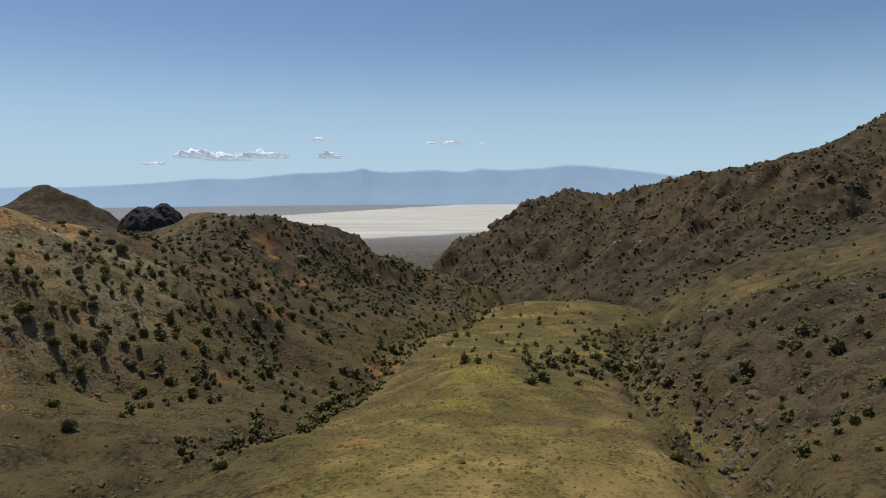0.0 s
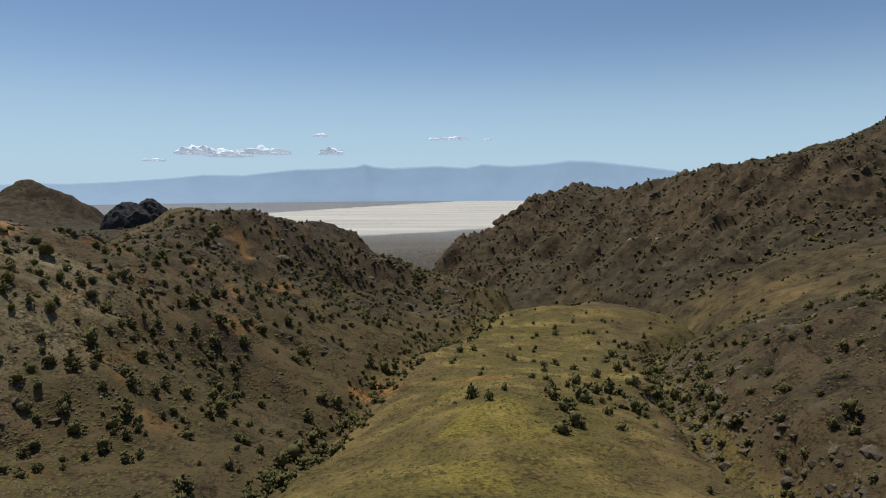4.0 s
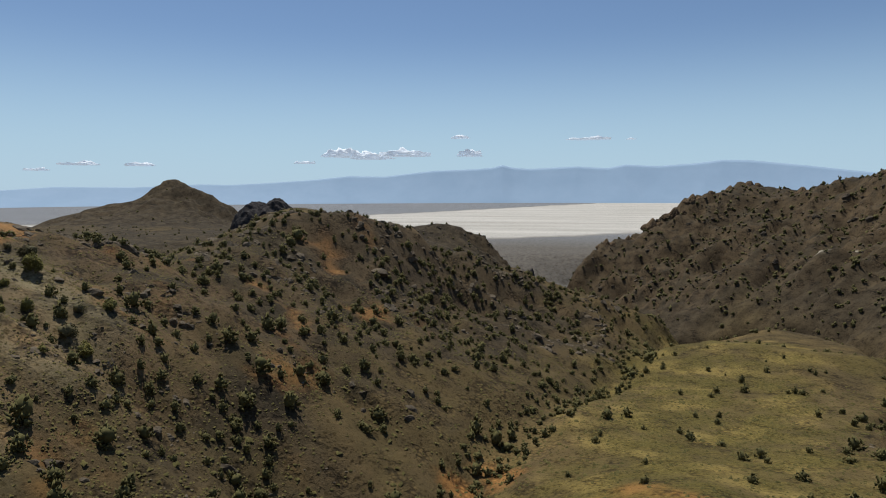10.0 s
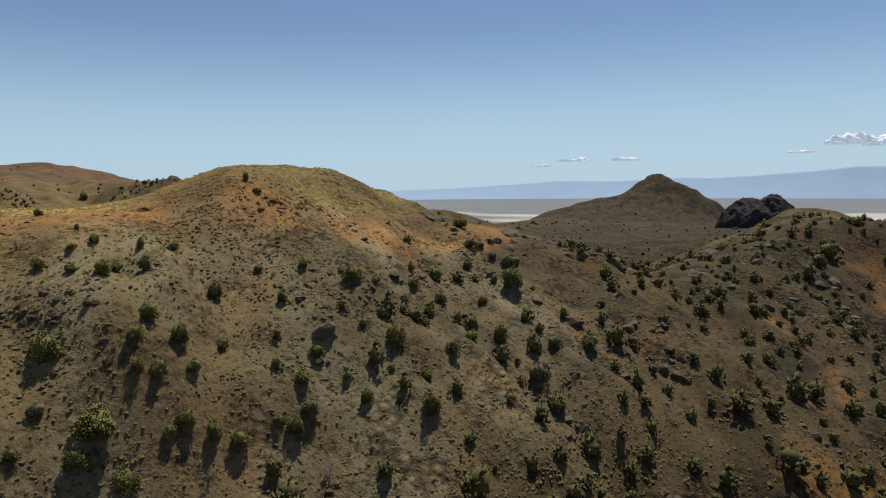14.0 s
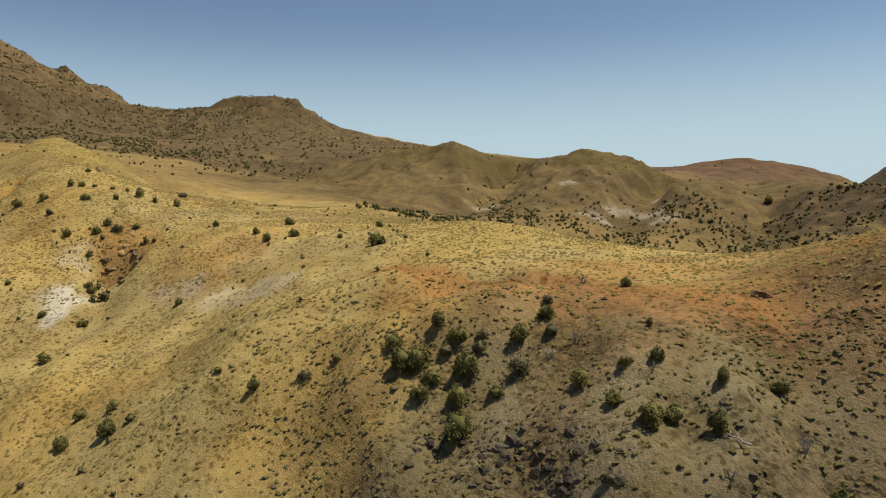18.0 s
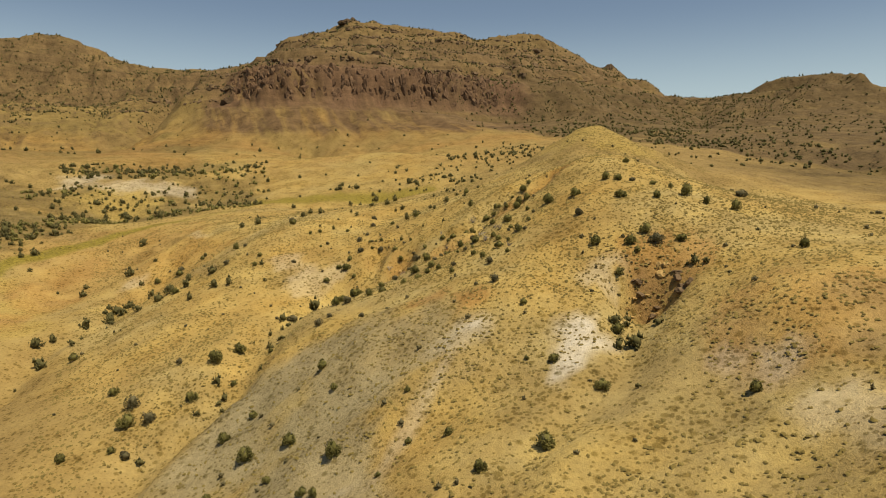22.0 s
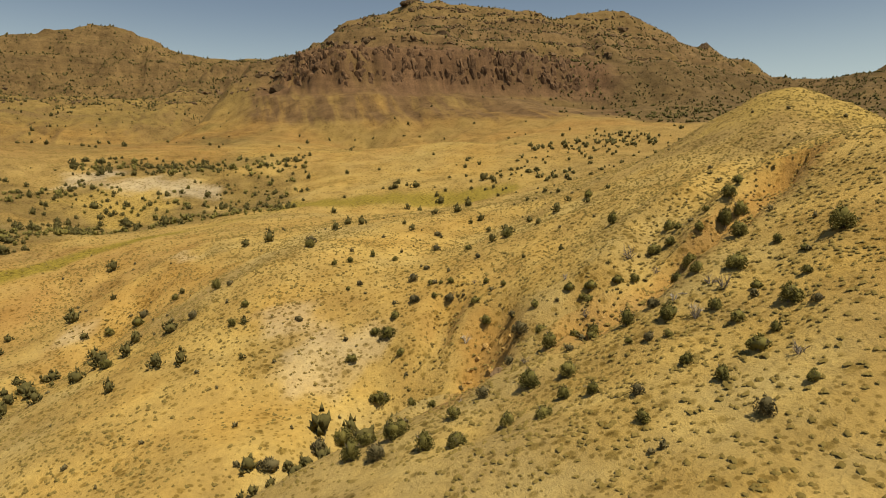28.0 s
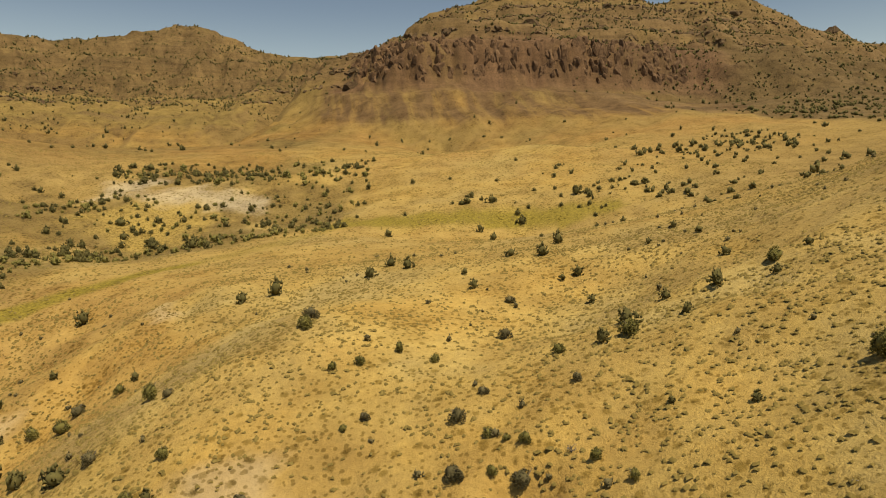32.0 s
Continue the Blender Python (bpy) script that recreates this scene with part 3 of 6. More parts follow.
    col = lay(col, c1[0], (0.071, 0.060, 0.014), (0.140, 0.112, 0.028), fine)      # green yellow grass
    col = lay(col, c2[0], (0.45, 0.40, 0.30), (0.62, 0.57, 0.45))               # white clay
    col = lay(col, c2[1], (0.145, 0.122, 0.020), (0.285, 0.228, 0.040), fine)    # meadow
    col = lay(col, c2[2], (0.40, 0.38, 0.335), (0.56, 0.54, 0.49), streak)       # salt
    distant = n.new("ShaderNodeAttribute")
    distant.attribute_name = "cover_far_haze"
    col = lay(col, distant.outputs["Fac"], (0.20, 0.215, 0.235), (0.25, 0.262, 0.28), streak)       # distance haze put into the plain's colour

    def spots(scale, reach, tone, uneven):
        """Small tufts and stones strewn over the soil."""
        cells = n.new("ShaderNodeTexVoronoi")
        cells.inputs["Scale"].default_value = scale
        l.new(co, cells.inputs["Vector"])
        spot = maths(n, l, "ADD", cells.outputs["Distance"], maths(n, l, "MULTIPLY", speck, 0.4))
        spot = maths(n, l, "ADD", spot, maths(n, l, "MULTIPLY", maths(n, l, "SUBTRACT", mid, 0.5), uneven))
        return ramp(n, l, spot, [(reach, tone), (reach + 0.12, (1, 1, 1))]), spot

    shards = n.new("ShaderNodeTexVoronoi")          # broken stone on the rough hillsides
    shards.inputs["Scale"].default_value = 1.1
    shards.inputs["Randomness"].default_value = 1.0
    l.new(co, shards.inputs["Vector"])
    crumble = ramp(n, l, noise_node(n, l, co, 0.21, 5, 0.65), [(0.50, (0, 0, 0)), (0.60, (1, 1, 1))])
    where = maths(n, l, "MULTIPLY", crumble, maths(n, l, "MAXIMUM", c4[1], c1[2]))
    shard_tone = ramp(n, l, maths(n, l, "ADD", shards.outputs["Distance"], maths(n, l, "MULTIPLY", speck, 0.3)), [(0.35, (1.25, 1.2, 1.12)), (0.8, (0.38, 0.37, 0.38))])
    col = mix(n, l, where, col, shard_tone, "MULTIPLY")
    dry = maths(n, l, "SUBTRACT", 0.9, c2[2])
    big_spots, big_place = spots(0.62, 0.36, (0.56, 0.54, 0.42), 0.3)
    small_spots, small_place = spots(1.7, 0.40, (0.52, 0.50, 0.40), 0.9)
    col = mix(n, l, dry, col, big_spots, "MULTIPLY")
    col = mix(n, l, dry, col, small_spots, "MULTIPLY")
    grit = ramp(n, l, fine, [(0.28, (0.76, 0.76, 0.76)), (0.72, (1.2, 1.19, 1.16))])
    col = mix(n, l, 0.85, col, grit, "MULTIPLY")
    l.new(col, b.inputs["Base Color"])
    bump = n.new("ShaderNodeBump")
    bump.inputs["Strength"].default_value, bump.inputs["Distance"].default_value = 0.7, 0.35
    stony = maths(n, l, "MULTIPLY", where, maths(n, l, "MULTIPLY", shards.outputs["Distance"], -1.6))
    l.new(maths(n, l, "ADD", maths(n, l, "ADD", fine, maths(n, l, "MULTIPLY", speck, 0.4)), stony), bump.inputs["Height"])
    l.new(bump.outputs[0], b.inputs["Normal"])
    return m


def plain_material(name, dark, light, rough=0.9, scale=3.0, bump=0.0):
    m, n, l, b = material(name, rough)
    co = n.new("ShaderNodeTexCoord").outputs["Object"]
    f = noise_node(n, l, co, scale, 5, 0.65)
    rnd = n.new("ShaderNodeObjectInfo").outputs["Random"]
    geo = n.new("ShaderNodeNewGeometry").outputs["Random Per Island"]
    tone = maths(n, l, "ADD", f, maths(n, l, "MULTIPLY", maths(n, l, "SUBTRACT", maths(n, l, "ADD", rnd, geo), 1.0), 0.22))
    l.new(ramp(n, l, tone, [(0.25, dark), (0.75, light)]), b.inputs["Base Color"])
    if bump:
        k = n.new("ShaderNodeBump")
        k.inputs["Strength"].default_value, k.inputs["Distance"].default_value = 0.8, bump
        l.new(f, k.inputs["Height"])
        l.new(k.outputs[0], b.inputs["Normal"])
    return m


SOIL = ground_material()
LEAF = plain_material("juniper_leaf", (0.080, 0.078, 0.024), (0.205, 0.185, 0.060), 0.95, 1.5)
LEAF_DRY = plain_material("grey_green_leaf", (0.066, 0.060, 0.030), (0.15, 0.13, 0.065), 0.85, 1.5)
BARK = plain_material("grey_bark", (0.10, 0.085, 0.07), (0.26, 0.235, 0.20), 0.9, 8, 0.03)
ROCK_RED = plain_material("red_brown_rock", (0.105, 0.050, 0.024), (0.25, 0.135, 0.062), 0.95, 1.6, 0.4)
CLIFF = plain_material("cliff_rock", (0.070, 0.041, 0.024), (0.20, 0.125, 0.072), 0.95, 0.5, 0.6)
ROCK_OCHRE = plain_material("ochre_clod", (0.30, 0.19, 0.068), (0.52, 0.35, 0.14), 0.95, 1.6, 0.4)
# darker copy of juniper_leaf: the shade of backlit crowns is in its colour
LEAF_SHADED = plain_material("shaded_leaf", (0.066, 0.062, 0.024), (0.138, 0.124, 0.047), 0.95, 1.5)
TUFT = plain_material("dry_shrub", (0.135, 0.104, 0.032), (0.240, 0.184, 0.060), 0.95, 2.5)
TUFT_GREEN = plain_material("green_shrub", (0.060, 0.055, 0.018), (0.15, 0.125, 0.042), 0.95, 2.5)
ROCK_DARK = plain_material("dark_rock", (0.030, 0.028, 0.028), (0.090, 0.080, 0.074), 0.95, 0.3, 2.5)
ROCK_GREY = plain_material("grey_rock", (0.042, 0.034, 0.024), (0.150, 0.120, 0.082), 0.95, 1.6, 0.4)
ROCK = plain_material("brown_rock", (0.070, 0.046, 0.026), (0.210, 0.145, 0.082), 0.95, 1.4, 0.4)


# ---- ground: one sheet to the horizon ----
def sheet_mesh(name, gx, gy, gz):
    ny, nx = gx.shape
    me = bpy.data.meshes.new(name)
    me.vertices.add(nx * ny)
    me.vertices.foreach_set("co", np.stack([gx, gy, gz], -1).astype(np.float32).ravel())
    k = np.arange(nx * ny).reshape(ny, nx)
    quads = np.stack([k[:-1, :-1], k[:-1, 1:], k[1:, 1:], k[1:, :-1]], -1).reshape(-1, 4)
    add_faces(me, quads)
    return me


def add_faces(me, faces):
    n, m = faces.shape
    me.loops.add(n * m)
    me.loops.foreach_set("vertex_index", faces.astype(np.int32).ravel())
    me.polygons.add(n)
    me.polygons.foreach_set("loop_start", np.arange(0, n * m, m, dtype=np.int32))
    me.polygons.foreach_set("use_smooth", np.ones(n, dtype=bool))
    me.update()
    me.validate()


def paint(me, name, r, g, b):
    a = me.color_attributes.new(name, "FLOAT_COLOR", "POINT")
    a.data.foreach_set("color", np.stack([r, g, b, 0 * r + 1], -1).astype(np.float32).ravel())


ground_me = sheet_mesh("ground", GRID_X, GRID_Y, GROUND)
gx, gy = GRID_X, GRID_Y
south = fade(near_line(gx, gy, [(-120, 95), (-110, 40), (-110, -60), (-120, -150)]), 62, 110)
pale = np.maximum(0.85 * fade(near_line(gx, gy, [(-125, 80), (-115, 50), (-120, -20), (-105, -70)]), 38, 70), 0.55 * fade(near_line(gx, gy, [(-100, -120), (-120, -220)]), 60, 130))
grey_edge = np.clip((gy - 95 - 0.6 * np.clip(-94 - gx, 0, 20) + 3 * fbm(gx, gy, 9, 3, 0.6, 33)) / 4, 0, 1)      # where the grey hill flank begins
pale = pale * (1 - grey_edge * np.clip((gx + 108) / 8, 0, 1))
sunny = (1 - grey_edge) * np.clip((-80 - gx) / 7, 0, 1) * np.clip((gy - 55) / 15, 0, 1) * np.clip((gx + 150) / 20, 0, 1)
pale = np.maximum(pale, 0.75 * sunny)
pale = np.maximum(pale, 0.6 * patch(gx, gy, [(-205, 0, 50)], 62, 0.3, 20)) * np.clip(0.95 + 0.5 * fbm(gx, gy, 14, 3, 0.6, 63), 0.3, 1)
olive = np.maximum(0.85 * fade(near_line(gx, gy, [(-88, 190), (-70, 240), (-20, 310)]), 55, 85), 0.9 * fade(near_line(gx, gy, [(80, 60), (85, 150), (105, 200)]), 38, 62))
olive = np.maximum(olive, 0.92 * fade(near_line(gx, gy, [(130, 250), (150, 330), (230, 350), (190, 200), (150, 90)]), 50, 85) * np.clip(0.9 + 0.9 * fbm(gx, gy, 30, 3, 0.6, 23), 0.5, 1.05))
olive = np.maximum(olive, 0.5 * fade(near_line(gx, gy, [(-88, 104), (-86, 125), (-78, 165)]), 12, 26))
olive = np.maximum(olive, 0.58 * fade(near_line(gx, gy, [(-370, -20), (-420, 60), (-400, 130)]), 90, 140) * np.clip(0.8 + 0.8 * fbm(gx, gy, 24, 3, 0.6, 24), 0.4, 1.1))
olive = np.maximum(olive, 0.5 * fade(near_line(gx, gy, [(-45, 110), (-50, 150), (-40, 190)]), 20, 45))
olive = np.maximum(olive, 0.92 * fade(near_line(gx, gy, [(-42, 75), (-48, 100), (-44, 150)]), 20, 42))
# whole north side dimmed through the earth colour, to look backlit
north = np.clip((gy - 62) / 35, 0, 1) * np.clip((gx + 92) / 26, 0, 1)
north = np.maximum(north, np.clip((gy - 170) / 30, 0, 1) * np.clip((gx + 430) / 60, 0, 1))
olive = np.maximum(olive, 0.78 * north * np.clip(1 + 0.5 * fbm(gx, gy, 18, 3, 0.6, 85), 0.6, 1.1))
olive = np.maximum(olive, (0.2 * np.clip((-250 - gy) / 60, 0, 1) + 0.06 * np.clip((-380 - gy) / 60, 0, 1)))
olive = np.maximum(olive, 0.6 * np.clip((gx + 150) / 60, 0, 1) * np.clip((-270 - gy) / 60, 0, 1) * np.clip(0.85 + 0.9 * fbm(gx, gy, 45, 3, 0.6, 79), 0.3, 1.15))
olive = np.maximum(olive, 0.5 * patch(gx, gy, [(-35, -200, 30), (-95, -215, 26), (-60, -255, 22), (-30, -150, 30), (-10, -200, 40), (-70, -190, 30), (-80, -262, 30)], 87, 0.5, 14))
straw = np.maximum(0.8 * patch(gx, gy, [(-136, 88, 9), (-152, 84, 20), (-186, -62, 18), (-60, -205, 20), (-46, -70, 8), (-44, -86, 8), (-38, -98, 7), (-155, -174, 9), (-140, -178, 9), (-125, -178, 9), (-112, -186, 8)], 64, 0.5), 0.2 * fade(near_line(gx, gy, [(-20, -380), (-120, -330), (-200, -270), (-280, -270)]), 60, 130))
straw = np.maximum(straw, 0.5 * patch(gx, gy, [(-120, 150, 26), (-116, 158, 16)], 97, 0.5))
straw = np.maximum(straw, 0.35 * fade(near_line(gx, gy, [(120, -420), (20, -480), (-60, -470)]), 70, 150))
green = np.maximum(0.88 * strip(gx, gy, [(0, 30), (4, 120), (20, 190), (32, 270), (60, 360)], 29, 1),
                   0.2 * strip(gx, gy, [(-178, -167), (-142, -179), (-112, -187)], 7, 2))
straw = np.maximum(straw, 0.55 * strip(gx, gy, [(0, 30), (4, 120), (20, 190), (32, 270), (60, 360)], 30, 92) * np.clip(0.2 + 2.2 * fbm(gx, gy, 13, 4, 0.6, 93), 0, 1))
green = green * np.clip(0.85 + 1.1 * fbm(gx, gy, 8, 4, 0.6, 94), 0.3, 1)
green = np.maximum(green, 0.55 * patch(gx, gy, [(80, 290, 30), (95, 260, 25), (-430, -20, 60), (-440, 70, 50)], 6)) * np.clip(0.9 + 0.8 * fbm(gx, gy, 11, 3, 0.6, 65), 0.25, 1)
meadow = np.maximum(0.9 * strip(gx, gy, [(-28, -88), (-34, -101), (-40, -114), (-51, -123), (-64, -133), (-80, -146)], 3.6, 3), 0.5 * patch(gx, gy, [(8, 131, 7), (3, 122, 6), (11, 121, 6), (2, 156, 4), (3, 102, 6), (10, 122, 5)], 4))
meadow = np.maximum(meadow, 0.8 * strip(gx, gy, [(-178, -167), (-160, -172), (-142, -179), (-126, -180), (-112, -188)], 6, 95))
meadow = np.maximum(meadow, 0.35 * strip(gx, gy, [(-80, -146), (-95, -160), (-112, -186)], 4, 99))
meadow = np.maximum(meadow, 0.25 * strip(gx, gy, RELIEF["east_gully"][1:6], 4, 66))
orange = np.maximum(0.85 * strip(gx, gy, [(-107, 106), (-105, 113), (-103, 121), (-98, 127), (-97, 135), (-95, 141), (-95, 147), (-101, 158), (-98, 167), (-101, 174)], 5.0, 5), 0.85 * strip(gx, gy, [(-116, 84), (-109, 92), (-106, 99), (-108, 106)], 3.4, 9))
orange = np.maximum(orange, 0.65 * patch(gx, gy, [(6, 170, 6), (11, 167, 5), (-15, 186, 6), (-21, 181, 4), (-12, 79, 4), (-86, 128, 4), (-92, 152, 4)], 7))
orange = np.maximum(orange, 0.5 * patch(gx, gy, [(-139, 20, 4), (-136, 15, 3.5), (-113, 9, 3), (-109, 2, 3), (-129, 24, 2.5)], 75, 0.8, 5))
orange = np.maximum(orange, 0.45 * strip(gx, gy, [(-150, -28), (-140, -27), (-131, -25), (-124, -25)], 4.0, 67))
orange = np.maximum(orange, 0.42 * strip(gx, gy, [(-122, -42), (-119, -36), (-116, -30), (-112, -27)], 3.6, 68))
orange = np.maximum(orange, 0.3 * strip(gx, gy, [(-149, -29), (-143, -27), (-139, -27)], 2.6, 61))
pale = np.maximum(pale, 0.95 * strip(gx, gy, [(-140, -27), (-127, -26), (-117, -32), (-108, -40), (-97, -30)], 6, 77))
orange = np.maximum(orange, 0.2 * np.clip((STEEP - 0.75) / 0.4, 0, 1) * fade(near_line(gx, gy, [(-149, -28), (-136, -26), (-120, -32), (-117, -46)]), 4, 8))
orange = np.maximum(orange, 0.2 * patch(gx, gy, [(-104, 118, 12), (-100, 140, 12), (-103, 158, 10)], 86, 0.8, 8))
orange = np.maximum(orange, 0.5 * np.clip(3.2 * fbm(gx, gy, 15, 4, 0.6, 96) - 0.75, 0, 1) * fade(near_line(gx, gy, [(-85, 110), (-70, 140), (-75, 190), (-65, 240)]), 18, 36))
orange = np.maximum(orange, 0.3 * np.clip(1.2 * fbm(gx, gy, 45, 3, 0.6, 31) + 0.5, 0, 1) * fade(near_line(gx, gy, [(20, -380), (-120, -330), (-220, -280)]), 60, 110))
orange = np.maximum(orange, 0.18 * patch(gx, gy, [(-60, -120, 26), (-78, -88, 18)], 68))
orange = np.maximum(orange, 0.34 * patch(gx, gy, [(-48, -92, 9), (-42, -78, 8), (-56, -108, 8)], 78, 0.8, 9))
orange = np.maximum(orange, 0.42 * patch(gx, gy, [(-117, 109, 8), (-121, 115, 8), (-125, 122, 8), (-114, 128, 8), (-106, 112, 7), (-104, 118, 7), (-105, 124, 7), (-105, 105, 6), (-103, 98, 5), (-107, 92, 5)], 26, 0.6, 9))
orange = np.maximum(orange, 0.5 * patch(gx, gy, [(-139, 15, 4), (-137, 13, 3), (-142, 19, 4), (-138, 22, 3), (-135, 18, 3.5)], 27, 0.6, 4))
orange = np.maximum(orange, 0.36 * patch(gx, gy, [(-126, 40, 5), (-133, 42, 7), (-129, 46, 6), (-132, 37, 5), (-137, 46, 7)], 28, 0.8, 8))
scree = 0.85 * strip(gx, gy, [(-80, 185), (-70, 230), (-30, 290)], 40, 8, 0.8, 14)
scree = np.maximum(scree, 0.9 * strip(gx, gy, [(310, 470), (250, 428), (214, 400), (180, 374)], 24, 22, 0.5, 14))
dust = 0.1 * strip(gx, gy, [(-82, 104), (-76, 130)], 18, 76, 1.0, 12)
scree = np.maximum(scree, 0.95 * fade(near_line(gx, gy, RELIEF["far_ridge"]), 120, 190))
# mostly the east slope: its dimness is put into the colour
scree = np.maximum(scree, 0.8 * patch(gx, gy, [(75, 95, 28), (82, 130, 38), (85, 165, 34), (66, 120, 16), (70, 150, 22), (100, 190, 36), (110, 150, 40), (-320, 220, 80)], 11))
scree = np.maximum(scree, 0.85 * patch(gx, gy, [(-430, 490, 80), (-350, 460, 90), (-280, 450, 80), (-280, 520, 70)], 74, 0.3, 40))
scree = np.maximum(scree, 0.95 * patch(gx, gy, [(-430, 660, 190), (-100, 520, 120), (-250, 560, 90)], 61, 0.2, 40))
mountain = np.maximum(fade(near_line(gx, gy, [(-150, -610), (-300, -560), (-450, -520), (-600, -480), (-680, -340), (-600, -480), (-420, -445), (-250, -480), (-130, -530)]), 58, 95), fade(near_line(gx, gy, [(-420, -330), (-500, -300), (-600, -290), (-640, -350), (-560, -420), (-480, -420)]), 95, 150))
foot = np.interp(gx, [-760, -600, -480, -385, -358, -300, -270, -235], [-150, -90, -75, -105, -134, -262, -330, -430]) + 22 * fbm(gx, gy, 35, 3, 0.6, 84)
mountain = np.maximum(mountain, fade(gy - foot, -12, 8) * (gx > -760) * (gx < -200))
mountain = mountain * (1 - 0.7 * np.clip((gx + 100) / 40, 0, 1))
mountain = np.clip(mountain * (1.1 + 0.9 * fbm(gx, gy, 40, 4, 0.6, 69)), 0, 1)

# brown screes that run down below the cliff in tongues
tongue = np.clip(0.55 + 1.6 * perlin(gx / 9.0, gy / 70.0) + 0.9 * perlin(gx / 3.5, gy / 40.0), 0, 1)
talus = fade(near_line(gx, gy, [(-105, -400), (-150, -366), (-200, -352), (-245, -340), (-285, -345)]), 40, 78) * np.clip((GROUND - 121) / 14, 0, 1) * np.clip((-75 - gx) / 40, 0, 1)

ledge = np.clip((STEEP - 0.42) / 0.25, 0, 1) * fade(near_line(gx, gy, [(160, -560), (40, -560), (-60, -600)]), 110, 190)

rock = np.clip((STEEP - 0.75) / 0.4, 0, 1) * np.clip(rockiness(gx, gy), 0.2, 1)
rock = np.maximum(rock, 0.85 * np.clip((ridged(gx, gy, 14, 4, 5) - 1.0) * 3, 0, 1) * rockiness(gx, gy) * np.clip(STEEP * 2, 0, 1))
rock = rock * (1 - fade(near_line(gx, gy, [(-152, -38), (-136, -35), (-118, -34)]), 8, 14))
rock = rock * (1 - 0.6 * np.clip((gy - 165) / 60, 0, 1)) * (1 - 0.5 * fade(np.hypot(gx + 132, gy - 24), 9, 15))
rock = rock * (1 - 0.65 * fade(near_line(gx, gy, [(72, 95), (82, 150), (100, 195)]), 30, 60))
rock = np.maximum(rock, 0.3 * patch(gx, gy, [(-132, 24, 4)], 70, 0.4, 4))
scree = np.maximum(scree, 0.9 * patch(gx, gy, [(-1150, 370, 240)], 21, 0.2, 60))
scree = np.maximum(scree, 0.6 * mountain * (gx < -300) * (gy > -440))
west = fade(near_line(gx, gy, [(-420, -20), (-430, 60), (-400, 120)]), 50, 90)
level = np.clip(1.6 * np.cos((GROUND + 7 * fbm(gx, gy, 50, 3, 0.5, 88)) * 2 * np.pi / 13) - 0.5, 0, 1) * np.maximum(np.clip((-440 - gy) / 60, 0, 1), 0.8 * west) * np.clip(0.55 + 1.4 * fbm(gx, gy, 60, 3, 0.5, 89), 0, 1)
rock = np.maximum.reduce([rock, 0.8 * level, 0.85 * mountain * np.where((gx < -300) & (gy > -440), 0.5, 1) * (1 - 0.4 * np.clip((GROUND - 228) / 14, 0, 1) * (1 - level)), 0.25 * talus * tongue, 0.55 * ledge])
red = fade(np.abs(GROUND - 172 + 7 * fbm(gx, gy, 30, 3, 0.5, 12)) / 22, 0.7, 1.15) * fade(near_line(gx, gy, MESA_WALL), 38, 68) * np.clip(0.85 + 0.6 * perlin(gx / 25.0, gy / 40.0), 0.5, 1)
red = np.maximum(red, 0.95 * patch(gx, gy, [(-740, 150, 120)], 13, 0.3, 60))
red = np.maximum(red, 0.4 * patch(gx, gy, [(-134, 18, 2.4), (-135.5, 20, 2), (-133, 20, 2), (-130, 51, 2.5)], 29, 0.8, 3))
clay = np.maximum(dust, 0.75 * patch(gx, gy, [(-84, 24, 10), (-80, 8, 9), (-94, 14, 9), (-88, 0, 9), (-83, 5, 8), (-96, 6, 8)], 14, 0.9, 12))
clay = np.maximum(clay, 0.5 * fade(near_line(gx, gy, [(-86, 102), (-82, 122), (-80, 140), (-84, 152)]), 10, 26) * np.clip(0.55 + 1.1 * perlin(gx / 40.0, gy / 5.0) + 0.7 * fbm(gx, gy, 12, 4, 0.6, 14), 0.08, 1.15))
clay = np.maximum(clay, 0.6 * patch(gx, gy, [(-100, 5, 8), (-105, 13, 7), (-102, 12, 8), (-92, -1, 7), (-86, -3, 7)], 97, 0.9, 7))
white = np.maximum(0.95 * patch(gx, gy, [(-119.3, 23.8, 2.8), (-117.5, 26.3, 2.8), (-119.8, 27.6, 1.8), (-115, 29, 2.0), (-112.5, 30.4, 1.3), (-110.5, 15.6, 1.4)], 15, 0.8, 3), 0.34 * patch(gx, gy, [(-121, 54, 3.5), (-121, 60, 4.5), (-119.5, 65, 4), (-110, 15.6, 3.4), (-106.5, 17, 3)], 16))
white = np.maximum(white, 0.36 * patch(gx, gy, [(-123, 42, 2.6), (-124, 46, 2.6), (-122, 53, 3.2), (-131, 14, 2.5), (-128, 16, 2.5)], 30, 0.9, 4))
white = np.maximum(white, 0.42 * patch(gx, gy, [(-44, -244, 11), (-62, -227, 13), (-80, -222, 12), (-38, -229, 9)], 59, 0.6, 14))
white = np.maximum(white, 0.3 * strip(gx, gy, [(-109, 16), (-104, 20), (-100, 24), (-96, 27.5), (-93, 30), (-87, 29)], 0.9, 72, 0.6, 4))
white = np.maximum(white, 0.3 * patch(gx, gy, [(-104, -50, 5), (-101, -57, 4), (-109, -50, 3), (-102, -46, 4), (-85, -108, 3), (-68, -92, 3)], 73, 0.8, 5))
white = np.maximum(white, 0.4 * patch(gx, gy, [(-310, 74, 5), (-316, 80, 6), (-338, 86, 7), (-336, 100, 8), (-318, 106, 6), (-330, 26, 7)], 25, 0.8, 8))
